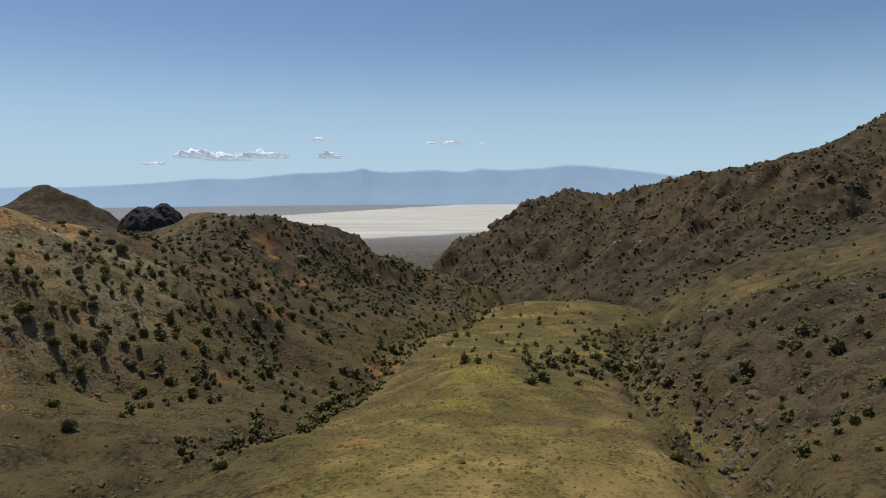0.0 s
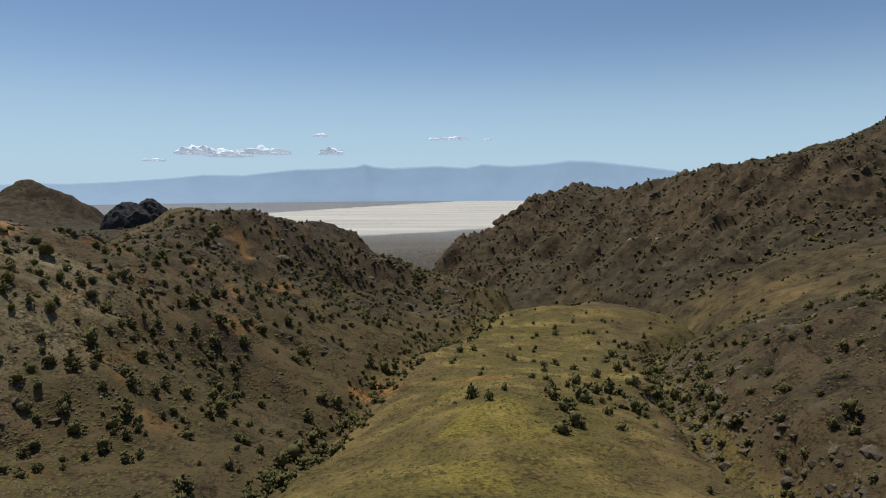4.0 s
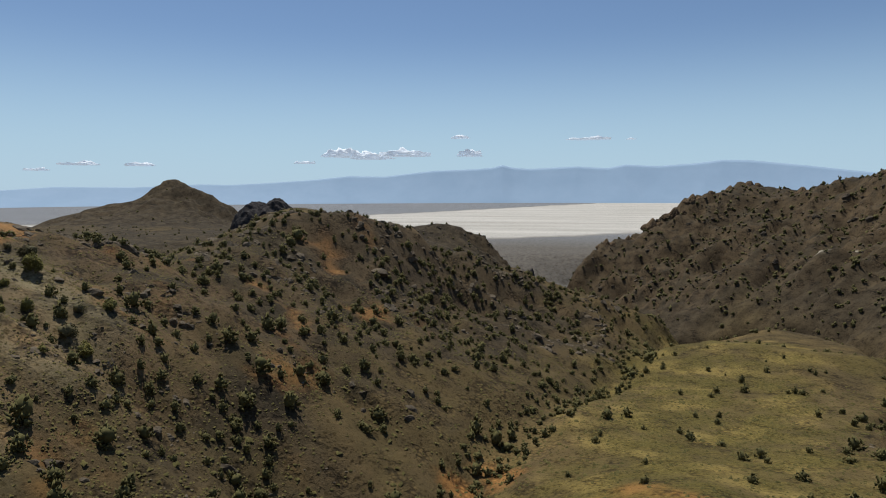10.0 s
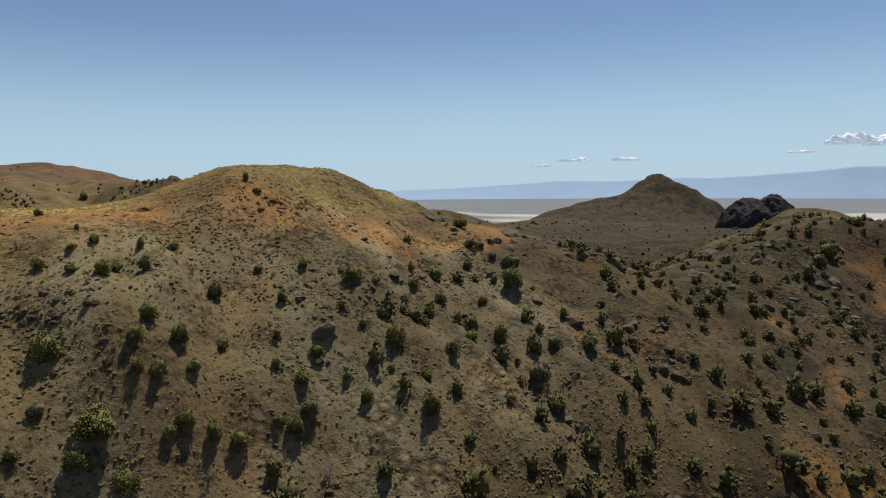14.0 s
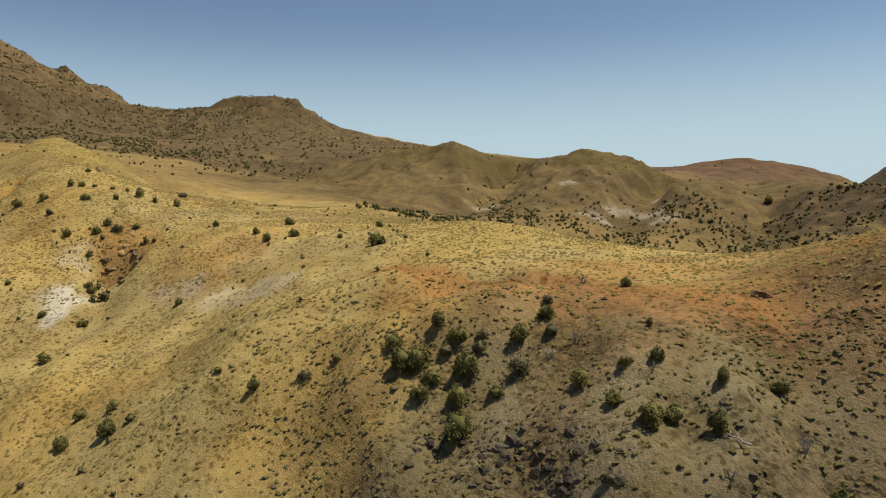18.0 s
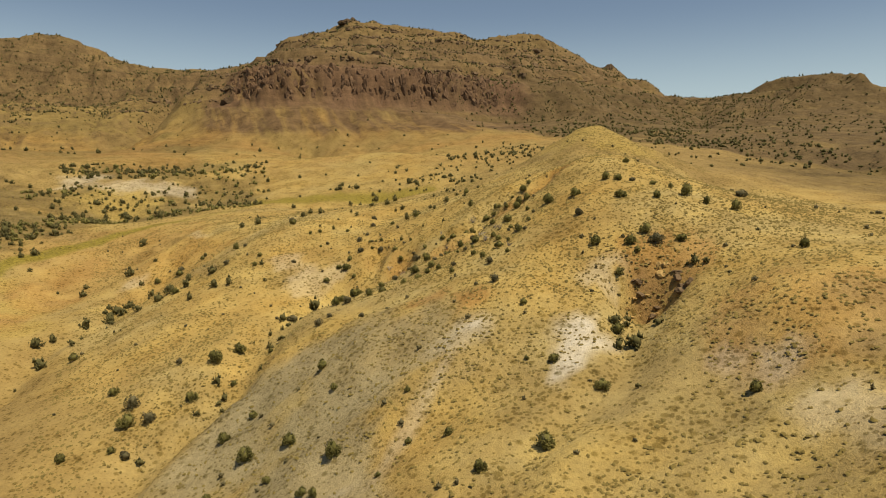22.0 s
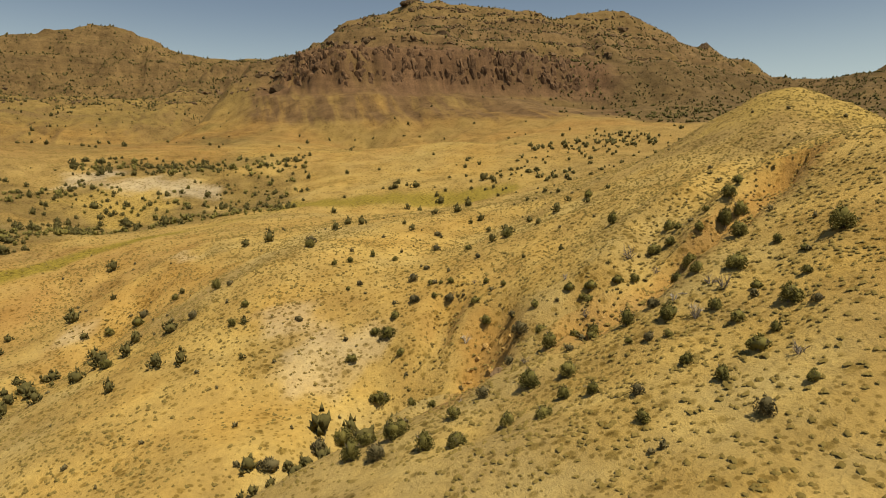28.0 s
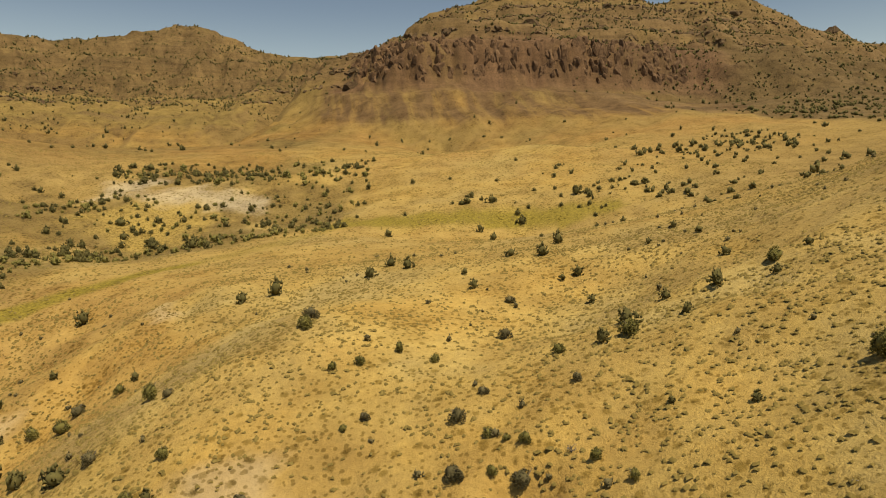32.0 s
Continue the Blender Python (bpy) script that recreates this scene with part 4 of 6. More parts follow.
white = np.maximum(white, 0.5 * patch(gx, gy, [(131, 485, 5), (150, 500, 4), (-385, 100, 7), (-352, 60, 5)], 17))
far_shore = np.interp(gx, [-2400, -1575, -1100, -700, -290, 100, 500, 1000, 2000], [1450, 1520, 1800, 2350, 3280, 4200, 5150, 5900, 6400])
near_shore = np.interp(gx, [-2400, -1500, -1300, -1090, -400, -135, 40, 800, 2000], [1440, 1240, 1130, 1050, 1130, 1200, 1340, 1450, 1600])
shore = 90 * fbm(gx, gy, 420, 4, 0.55, 18) + 25 * fbm(gx * 0.3, gy, 60, 3, 0.6, 19)
salt = np.clip((gy - near_shore + shore) / 60, 0, 1) * np.clip((far_shore - gy + shore) / 90, 0, 1) * fade(gx, 2200, 2600)
salt = salt * (1 - 0.75 * np.clip((-700 - gx) / 400, 0, 1) * np.clip(0.5 + 2.0 * fbm(gx * 0.35, gy, 130, 3, 0.6, 20), 0, 1))
olive, clay = olive * (1 - sunny), clay * (1 - sunny)
plain = fade(GROUND, 9, 16) * (1 - fade(near_line(gx, gy, [(60, 400), (45, 440), (30, 480), (0, 500)]), 45, 75))
olive, straw, pale = olive * (1 - plain), straw * (1 - plain), pale * (1 - plain)
scree = np.maximum(scree, 0.8 * plain)
# grey blue haze painted on the plain, stronger with distance
far_haze = plain * (1 - salt) * np.clip((np.hypot(gx, gy) - 900) / 500, 0.35, 1)
slide_me = ground_me.attributes.new("cover_talus", "FLOAT", "POINT")
slide_me.data.foreach_set("value", np.clip(1.15 * talus, 0, 1).astype(np.float32).ravel())
far_haze_me = ground_me.attributes.new("cover_far_haze", "FLOAT", "POINT")
far_haze_me.data.foreach_set("value", (0.9 * far_haze).astype(np.float32).ravel())
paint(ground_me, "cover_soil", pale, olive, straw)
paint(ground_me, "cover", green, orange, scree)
paint(ground_me, "cover_more", white, meadow, salt)
paint(ground_me, "cover_rock", rock, red, clay)
ground_me.materials.append(SOIL)
ground = tagged(new("ground", ground_me), "dry tan hills and valleys with sparse grass and soil", "ground", kind="structure")


# ---- helpers for things ----
def mesh_of(name, verts, faces, mat, smooth=False):
    """A mesh from arrays of places and of triangles."""
    me = bpy.data.meshes.new(name)
    verts, faces = np.asarray(verts, np.float32), np.asarray(faces, np.int32)
    me.vertices.add(len(verts))
    me.vertices.foreach_set("co", verts.ravel())
    me.loops.add(faces.size)
    me.loops.foreach_set("vertex_index", faces.ravel())
    me.polygons.add(len(faces))
    me.polygons.foreach_set("loop_start", np.arange(0, faces.size, faces.shape[1], dtype=np.int32))
    me.polygons.foreach_set("use_smooth", np.full(len(faces), smooth))
    me.update()
    me.materials.append(mat)
    return me


def part(name, me, parent, label=""):
    ob = new(name, me)
    ob.parent = parent
    return tagged(ob, label)


def joined(pieces):
    """One list of places and faces from several."""
    verts, faces, n = [], [], 0
    for v, f in pieces:
        verts.append(v)
        faces.append(np.asarray(f) + n)
        n += len(v)
    return np.concatenate(verts), np.concatenate(faces)


def tube(a, b, ra, rb, sides=5):
    """A tapered branch from a to b."""
    a, b = np.array(a, float), np.array(b, float)
    axis = (b - a) / max(np.linalg.norm(b - a), 1e-6)
    u = np.cross(axis, (0.3, 0.9, 0.2))
    u /= np.linalg.norm(u)
    w = np.cross(axis, u)
    ang = np.arange(sides) * 2 * np.pi / sides
    ring = np.cos(ang)[:, None] * u + np.sin(ang)[:, None] * w
    v = np.concatenate([a + ra * ring, b + rb * ring, [b + axis * rb]])
    f = []
    for k in range(sides):
        m = (k + 1) % sides
        f += [(k, m, sides + m), (k, sides + m, sides + k), (sides + k, sides + m, 2 * sides)]
    return v, f


TETRA_V = np.array([(1, 0, -0.35), (-0.5, 0.87, -0.35), (-0.5, -0.87, -0.35), (0, 0, 1.1)], float)
TETRA_F = np.array([(0, 1, 3), (1, 2, 3), (2, 0, 3), (0, 2, 1)])
OCTA_V = np.array([(1, 0, 0), (-1, 0, 0), (0, 1, 0), (0, -1, 0), (0, 0, 1), (0, 0, -1)], float)
OCTA_F = np.array([(0, 2, 4), (2, 1, 4), (1, 3, 4), (3, 0, 4), (2, 0, 5), (1, 2, 5), (3, 1, 5), (0, 3, 5)])


def sprays(rand, n, width, tall, size, low=0.06, lean=0.0):
    """Leaf clumps filling a crown one unit wide, made of several uneven upright lobes."""
    lobes = []
    for k in range(6):
        a, r = rand.uniform(0, 2 * np.pi), rand.uniform(0.16, 0.38)
        lobes.append((r * math.cos(a), r * math.sin(a), rand.uniform(0.17, 0.27), rand.uniform(0.6, 0.95) * (1 - 0.6 * r)))
    lobes.append((0.0, 0.0, 0.30, 0.88))
    out = []
    for k in range(n):
        lx, ly, lr, lh = lobes[k % len(lobes)]
        d = rand.normal(size=3)
        d /= np.linalg.norm(d)
        r = 0.5 + 0.55 * rand.random() ** 0.6
        up = 0.5 * (1 + d[2] * r)
        taper = 1.15 - 0.55 * up
        c = np.array([(lx + d[0] * lr * r * taper) * width, (ly + d[1] * lr * r * taper) * width, low + tall * lh * up])
        c[0] += lean * c[2]
        s = size * rand.uniform(0.6, 1.4)
        v = TETRA_V * rand.uniform(0.7, 1.3, (4, 1)) * np.array([0.8, 0.8, 1.35]) * s
        tip = np.array((0, 0, 1.0)) + d * 0.6 + rand.normal(size=3) * 0.3
        turn = np.array(Vector(tip).to_track_quat("Z", "Y").to_matrix()) @ np.array(Euler((0, 0, rand.uniform(0, 6.28))).to_matrix())
        out.append((v @ turn.T + c, TETRA_F))
    return out


def lumpy(rand, sub, radii, amount, seed):
    """A ball of triangles pushed in and out."""
    bm = bmesh.new()
    bmesh.ops.create_icosphere(bm, subdivisions=sub, radius=1.0)
    v = np.array([p.co for p in bm.verts])
    f = np.array([[q.index for q in p.verts] for p in bm.faces])
    bm.free()
    push = 1 + amount * fbm(v[:, 0] * 1.7 + seed, v[:, 1] * 1.7 + v[:, 2] * 1.3, 1.0, 3, 0.5, seed)
    return v * push[:, None] * np.array(radii), f


def juniper(seed, leaf, label, tall=1.0, n=900, size=0.036):
    """A bushy juniper one metre wide: short stems and a ragged crown down to the ground."""
    rand = np.random.default_rng(seed)
    thing = tagged(new("juniper_tree"), label, "tree", "junipers on the hills")
    stems = []
    for k in range(3):
        a = rand.uniform(0, 2 * np.pi)
        mid = (0.10 * math.cos(a), 0.10 * math.sin(a), 0.3 * tall)
        stems.append(tube((0.02 * math.cos(a), 0.02 * math.sin(a), -0.15), mid, 0.045, 0.03))
        for j in range(3):
            b = a + rand.uniform(-1.2, 1.2)
            r = rand.uniform(0.2, 0.38)
            stems.append(tube(mid, (r * math.cos(b), r * math.sin(b), tall * rand.uniform(0.45, 0.85)), 0.024, 0.008, 4))
    part("trunk", mesh_of("trunk", *joined(stems), BARK), thing, "grey twisted trunk and limbs")
    core_v, core_f = lumpy(rand, 2, (0.27, 0.27, 0.33 * tall), 0.7, seed)
    core_v[:, 2] += 0.04 + 0.40 * tall
    v, f = joined(sprays(rand, n, 1.0, tall, size, 0.05, rand.uniform(-0.12, 0.12)) + [(core_v, core_f)])
    part("crown", mesh_of("crown", v, f, leaf, True), thing)
    return thing


def dead_bush(seed, label):
    """A bare grey bush one metre wide."""
    rand = np.random.default_rng(seed)
    thing = tagged(new("dead_bush"), label, "bush", "dead bushes")
    for k in range(9):
        a, r, up = rand.uniform(0, 2 * np.pi), rand.uniform(0.22, 0.5), rand.uniform(0.35, 0.95)
        mid = (0.5 * r * math.cos(a), 0.5 * r * math.sin(a), 0.5 * up)
        pieces = [tube((0, 0, -0.1), mid, 0.03, 0.018, 4)]
        for j in range(5):
            b = a + rand.uniform(-0.9, 0.9)
            q = r * rand.uniform(0.7, 1.15)
            pieces.append(tube(mid, (q * math.cos(b), q * math.sin(b), up * rand.uniform(0.6, 1.1)), 0.014, 0.004, 3))
        part("branch", mesh_of("branch", *joined(pieces), BARK_PALE if seed % 2 else BARK), thing)
    return thing


def stand(x, y, size, turn, sink, tall=1.0, lean=0.0):
    """The pose of a thing of that size on the ground."""
    z = float(on_ground(np.array([x]), np.array([y]))[0])
    return Matrix.LocRotScale((x, y, z - sink * size), Euler((lean, 0, turn)), (size, size, size * tall))


def move_to(ob, m):
    ob.matrix_basis = m
    return ob


BARK_GREY = plain_material("dry_wood", (0.20, 0.175, 0.14), (0.40, 0.36, 0.30), 0.9, 6, 0.02)
BARK_PALE = plain_material("bleached_wood", (0.30, 0.27, 0.22), (0.55, 0.51, 0.44), 0.85, 6, 0.02)

# ---- junipers that stand alone on the slopes ----
TREES = {}
TREES["far_slope"] = [(-120.2, -109.4, 2.9), (-126.7, -98.1, 1.4), (-114.2, -106.6, 2.7), (-85.6, -91.0, 1.6), (-70.7, -118.7, 3.0), (-145.4, -166.6, 2.9), (-157.6, -170.8, 4.0), (-122.6, -166.6, 3.1), (-157.1, -97.5, 1.5), (-149.5, -90.3, 1.4), (-70.2, -91.1, 1.9), (-67.7, -96.3, 3.4), (-118.1, -114.1, 2.6)]
TREES["gully_head"] = [(-106.3, -80.4, 2.4), (-128.8, -83.5, 1.9), (-125.4, -73.2, 1.8), (-127.4, -63.7, 1.5), (-126.6, -57.8, 1.3), (-108.4, -69.1, 1.2), (-110.8, -69.6, 1.4), (-114.6, -71.3, 1.3), (-117.6, -69.2, 1.4), (-120.1, -61.1, 1.3), (-117.5, -58.5, 1.7), (-119.2, -55.9, 1.3), (-120.1, -54.2, 0.8), (-121.1, -53.1, 1.2), (-109.1, -61.2, 1.1), (-110.7, -61.9, 1.3), (-118.5, -52.0, 1.2), (-116.1, -53.2, 2.1), (-120.3, -51.0, 2.3), (-121.9, -46.3, 1.6), (-113.2, -51.7, 1.7), (-110.4, -50.2, 1.6), (-111.6, -49.0, 2.6), (-112.4, -45.5, 1.4), (-107.1, -47.5, 1.9), (-102.0, -56.4, 1.5), (-93.8, -58.8, 1.5), (-95.6, -62.5, 1.4), (-93.6, -72.8, 1.5), (-91.7, -74.5, 2.1), (-79.5, -89.7, 2.4), (-88.8, -66.9, 2.1)]
TREES["gully_head_more"] = [(-80.7, -72.1, 3.0), (-85.7, -67.9, 3.1), (-80.2, -68.0, 2.8), (-76.7, -69.4, 3.0), (-85.2, -55.9, 2.8), (-88.0, -54.5, 2.4), (-94.8, -51.3, 1.2), (-133.6, -63.9, 2.8), (-136.3, -77.2, 1.5), (-130.5, -62.0, 1.9), (-138.9, -67.0, 1.6), (-137.3, -60.7, 1.5), (-142.1, -63.9, 2.2), (-149.7, -74.2, 1.7), (-133.3, -46.3, 1.2), (-130.0, -50.2, 1.0), (-138.8, -87.7, 2.2), (-136.8, -87.7, 1.3), (-150.8, -63.7, 1.1), (-145.7, -61.0, 1.3), (-154.9, -87.5, 1.7), (-52.0, -59.2, 3.9), (-54.6, -61.5, 2.3), (-64.5, -69.6, 3.6), (-63.6, -79.8, 2.1), (-70.2, -63.8, 2.5), (-74.3, -66.6, 2.6), (-80.2, -54.4, 2.1), (-95.3, -58.5, 1.5)]
TREES["gully_mouth"] = [(-123.7, -39.6, 1.7), (-122.2, -43.5, 1.8), (-124.8, -36.3, 1.5), (-128.2, -34.9, 1.7), (-129.8, -33.3, 2.0), (-128.8, -33.3, 1.4), (-126.5, -28.2, 1.2), (-126.7, -34.8, 0.7), (-122.5, -34.9, 2.2), (-124.0, -32.6, 1.6), (-132.0, -31.8, 1.8), (-133.0, -30.2, 1.4), (-124.2, -26.8, 1.3), (-125.6, -25.7, 2.0), (-120.6, -24.6, 2.0), (-125.0, -19.8, 1.8), (-120.9, -21.8, 1.4), (-127.3, -19.6, 1.6), (-131.6, -22.1, 1.5), (-137.4, -27.6, 2.3), (-131.5, -19.5, 1.5), (-126.3, -16.1, 2.3), (-137.8, -21.7, 2.3), (-142.3, -28.5, 2.4), (-144.2, -28.7, 2.0), (-144.6, -30.7, 2.2), (-146.2, -31.2, 1.6), (-140.6, -35.2, 1.8), (-140.5, -33.4, 1.3), (-141.4, -32.7, 1.1), (-139.7, -29.3, 1.6), (-142.6, -31.7, 1.1)]
TREES["gully_mouth_more"] = [(-138.5, -32.1, 1.7), (-137.2, -33.0, 1.9), (-138.7, -43.3, 1.9), (-123.7, -14.9, 1.3), (-124.6, -14.0, 1.1), (-122.9, -16.3, 0.9), (-118.3, -27.9, 1.4), (-60.2, -44.1, 2.6), (-68.0, -20.8, 2.2), (-73.0, -10.3, 2.9), (-70.2, -10.6, 3.2), (-70.8, -14.4, 2.7), (-78.5, -11.6, 2.4), (-77.4, -21.8, 1.7), (-82.4, -18.5, 3.3), (-86.3, -21.5, 2.8), (-96.9, -30.8, 2.6), (-99.2, -13.1, 1.1), (-97.2, -11.8, 1.7), (-90.6, -17.0, 1.3), (-84.5, -13.0, 1.3), (-109.1, -42.3, 2.9), (-106.5, -22.1, 1.9), (-110.2, -20.6, 1.7), (-138.9, -12.6, 2.6), (-157.3, -14.5, 1.9), (-128.6, -13.8, 1.4), (-136.3, -13.4, 1.2)]
TREES["rib_foot"] = [(-93.9, 4.9, 2.1), (-93.8, 10.9, 1.3), (-102.2, -5.3, 1.3), (-117.3, 7.5, 2.0), (-133.0, 8.8, 2.4), (-136.0, 12.8, 2.1), (-139.9, 11.5, 2.3), (-139.3, 14.4, 2.8), (-131.5, 16.1, 1.6), (-135.6, 14.7, 1.3), (-135.5, 1.0, 2.1), (-141.7, -8.7, 2.3), (-144.2, 0.3, 2.6), (-149.0, 3.3, 2.0), (-148.2, -8.6, 2.2), (-149.3, -6.6, 1.9), (-150.9, -5.1, 1.5), (-113.5, 28.0, 1.5), (-123.3, 26.3, 2.0), (-117.0, 15.7, 1.3), (-99.4, 21.1, 1.1), (-111.6, 25.5, 0.8), (-142.0, 16.5, 2.0), (-154.9, 3.8, 3.0), (-153.8, -3.0, 1.4), (-155.8, -0.8, 1.4), (-96.9, 28.1, 1.2), (-93.2, 29.7, 1.0)]
TREES["rib_foot_more"] = [(-90.6, 22.8, 2.4), (-87.9, 13.5, 2.3), (-83.4, 10.4, 2.9), (-81.6, 4.1, 2.1), (-78.8, 13.7, 1.7), (-78.8, 20.3, 2.0), (-76.4, 28.6, 3.9), (-69.5, 16.9, 2.7), (-59.8, 8.8, 2.4), (-72.5, 15.9, 1.7), (-86.9, 25.6, 1.5), (-87.8, 26.6, 1.2), (-84.7, 18.1, 1.3), (-85.4, 2.0, 2.1), (-70.1, -5.1, 2.1), (-68.4, -6.2, 1.4), (-62.6, -6.8, 1.9), (-249.1, 7.9, 2.6), (-158.1, 10.8, 2.3), (-167.5, 3.3, 3.0), (-154.6, 8.4, 1.6)]
TREES["lower_slope"] = [(-120.9, 46.9, 1.6), (-114.9, 34.5, 2.0), (-105.5, 38.8, 2.6), (-99.1, 38.9, 1.6), (-100.0, 30.5, 1.2), (-82.2, 33.2, 2.4), (-81.1, 36.9, 1.5), (-83.3, 41.0, 0.9), (-93.9, 60.1, 2.0), (-94.3, 64.2, 1.7), (-139.7, 48.9, 2.0), (-142.9, 52.1, 2.5), (-141.4, 45.2, 1.9), (-148.3, 30.3, 1.8), (-142.8, 61.4, 1.6), (-153.4, 43.5, 2.8), (-131.3, 74.3, 3.2), (-156.6, 61.8, 2.1), (-28.2, 74.9, 2.9), (30.1, 77.7, 3.0), (-34.9, 80.4, 1.6), (-51.4, 81.5, 3.5)]
TREES["hillside"] = [(-84.8, 139.6, 3.0), (-87.6, 134.9, 1.8), (-103.4, 134.3, 1.4), (-99.5, 134.3, 1.4), (-83.9, 131.0, 1.6), (-89.2, 130.5, 1.4), (-89.9, 168.6, 4.3), (-85.2, 164.2, 4.6), (-98.1, 172.6, 1.9), (-95.9, 165.5, 2.7), (-95.4, 167.1, 2.0), (-92.3, 162.1, 2.5), (-93.3, 167.6, 2.0), (-84.1, 151.5, 2.1), (-83.8, 146.0, 2.0), (-83.3, 157.4, 2.2), (-104.1, 169.8, 3.0), (-76.9, 140.2, 3.1), (-369.8, 146.4, 5.8), (-84.8, 142.6, 1.5), (-86.9, 149.4, 2.4), (-418.8, 490.5, 6.0), (-71.2, 164.1, 3.5), (-73.3, 160.1, 2.7), (-76.5, 154.7, 2.6), (-74.3, 146.0, 2.4), (-72.5, 134.5, 2.1), (-72.8, 141.5, 2.2), (-69.2, 139.4, 2.6), (-75.1, 133.7, 1.2), (-68.3, 148.6, 1.9), (-67.8, 154.8, 3.5)]
TREES["hillside_more"] = [(-64.8, 162.5, 2.7), (-65.1, 171.1, 2.1), (-72.0, 173.4, 2.6), (-62.0, 163.7, 2.3), (-81.3, 191.5, 3.1), (-80.0, 193.9, 2.5), (-81.5, 180.5, 2.9), (-78.3, 203.5, 4.4), (-79.2, 216.4, 2.9), (-76.7, 195.8, 3.8), (-72.9, 181.3, 2.2), (-66.8, 178.6, 2.6), (-64.5, 187.5, 3.2), (-67.5, 199.3, 2.5), (-58.5, 182.3, 3.5), (-58.8, 189.0, 3.7), (-60.0, 177.6, 4.2), (-60.4, 160.6, 2.6), (-65.8, 141.6, 2.2), (-62.1, 139.4, 4.3), (-58.6, 133.2, 2.9), (-59.6, 136.3, 3.0), (-58.7, 213.8, 2.7), (-60.1, 144.3, 1.3), (-62.8, 146.8, 2.0), (-58.4, 165.9, 2.3), (-77.3, 241.4, 5.6), (-76.8, 165.3, 2.0), (-75.0, 170.6, 2.1)]
TREES["spur"] = [(-109.0, 111.6, 1.4), (-96.7, 105.0, 2.7), (-91.0, 112.7, 1.9), (-88.8, 115.2, 2.4), (-89.6, 116.6, 2.1), (-88.8, 119.0, 1.9), (-92.1, 119.3, 1.4), (-93.1, 122.7, 1.6), (-87.5, 125.1, 2.3), (-82.9, 118.0, 2.6), (-80.7, 116.3, 2.2), (-80.8, 120.0, 2.4), (-84.9, 113.4, 1.1), (-95.6, 100.9, 3.0), (-97.6, 101.4, 1.9), (-98.1, 99.5, 2.4), (-96.9, 98.8, 2.1), (-98.7, 101.2, 1.5), (-99.4, 104.3, 2.4), (-102.2, 105.8, 2.2), (-99.9, 106.8, 1.9), (-93.0, 110.4, 1.9), (-93.6, 113.2, 1.3), (-93.8, 115.2, 1.5), (-99.0, 114.4, 0.9), (-103.9, 105.6, 1.4), (-93.5, 101.1, 2.5), (-91.0, 102.1, 2.9), (-95.7, 96.8, 3.2), (-94.6, 98.3, 2.1), (-95.2, 95.5, 2.9), (-93.3, 98.1, 2.3)]
TREES["spur_more"] = [(-94.6, 103.7, 2.0), (-83.6, 109.6, 3.3), (-82.0, 124.2, 1.8), (-78.9, 116.0, 1.9), (-78.3, 117.7, 2.1), (-78.9, 120.7, 2.2), (-75.8, 129.6, 2.5), (-73.6, 129.3, 2.7), (-73.1, 127.5, 2.5), (-74.0, 126.3, 1.5), (-64.5, 126.5, 2.5), (-67.9, 119.5, 3.5), (-69.7, 117.8, 3.0), (-68.4, 122.5, 3.0), (-71.3, 117.6, 2.4), (-71.7, 112.4, 3.0), (-74.9, 104.9, 3.0), (-77.1, 112.5, 4.9), (-76.0, 119.1, 2.2), (-74.2, 122.7, 2.5), (-75.0, 121.0, 2.2), (-75.4, 117.5, 1.8), (-73.5, 113.7, 3.0), (-75.9, 110.9, 2.4), (-79.5, 108.8, 1.9), (-77.2, 104.6, 2.4), (-76.8, 106.7, 1.8), (-59.0, 90.8, 2.5), (-67.3, 112.5, 3.0), (-62.5, 120.9, 2.9), (-62.0, 124.1, 2.2)]
TREES["valley"] = [(-57.7, 191.9, 4.2), (-53.0, 175.8, 4.9), (-55.7, 168.0, 3.1), (-52.1, 168.6, 4.6), (-47.0, 173.5, 4.0), (-56.0, 144.6, 3.7), (-46.0, 184.7, 4.4), (-44.4, 191.1, 2.7), (-42.1, 194.2, 3.7), (-49.0, 181.8, 3.4), (-52.2, 197.8, 2.9), (10.5, 143.4, 2.2), (4.1, 139.9, 4.0), (7.0, 135.1, 2.5), (1.3, 138.9, 1.5), (19.0, 142.3, 3.6), (20.6, 138.1, 3.8), (24.8, 146.6, 4.8), (20.4, 127.4, 3.5), (16.8, 123.2, 1.9), (28.1, 130.0, 2.5), (27.9, 139.2, 2.2), (36.8, 139.8, 1.9), (28.8, 146.6, 1.9), (18.5, 207.3, 3.2), (24.0, 205.6, 2.1), (25.1, 195.2, 3.0), (23.0, 179.5, 2.5), (31.0, 183.6, 2.6), (28.7, 193.5, 1.9), (3.6, 212.8, 3.6), (7.5, 216.2, 3.7)]
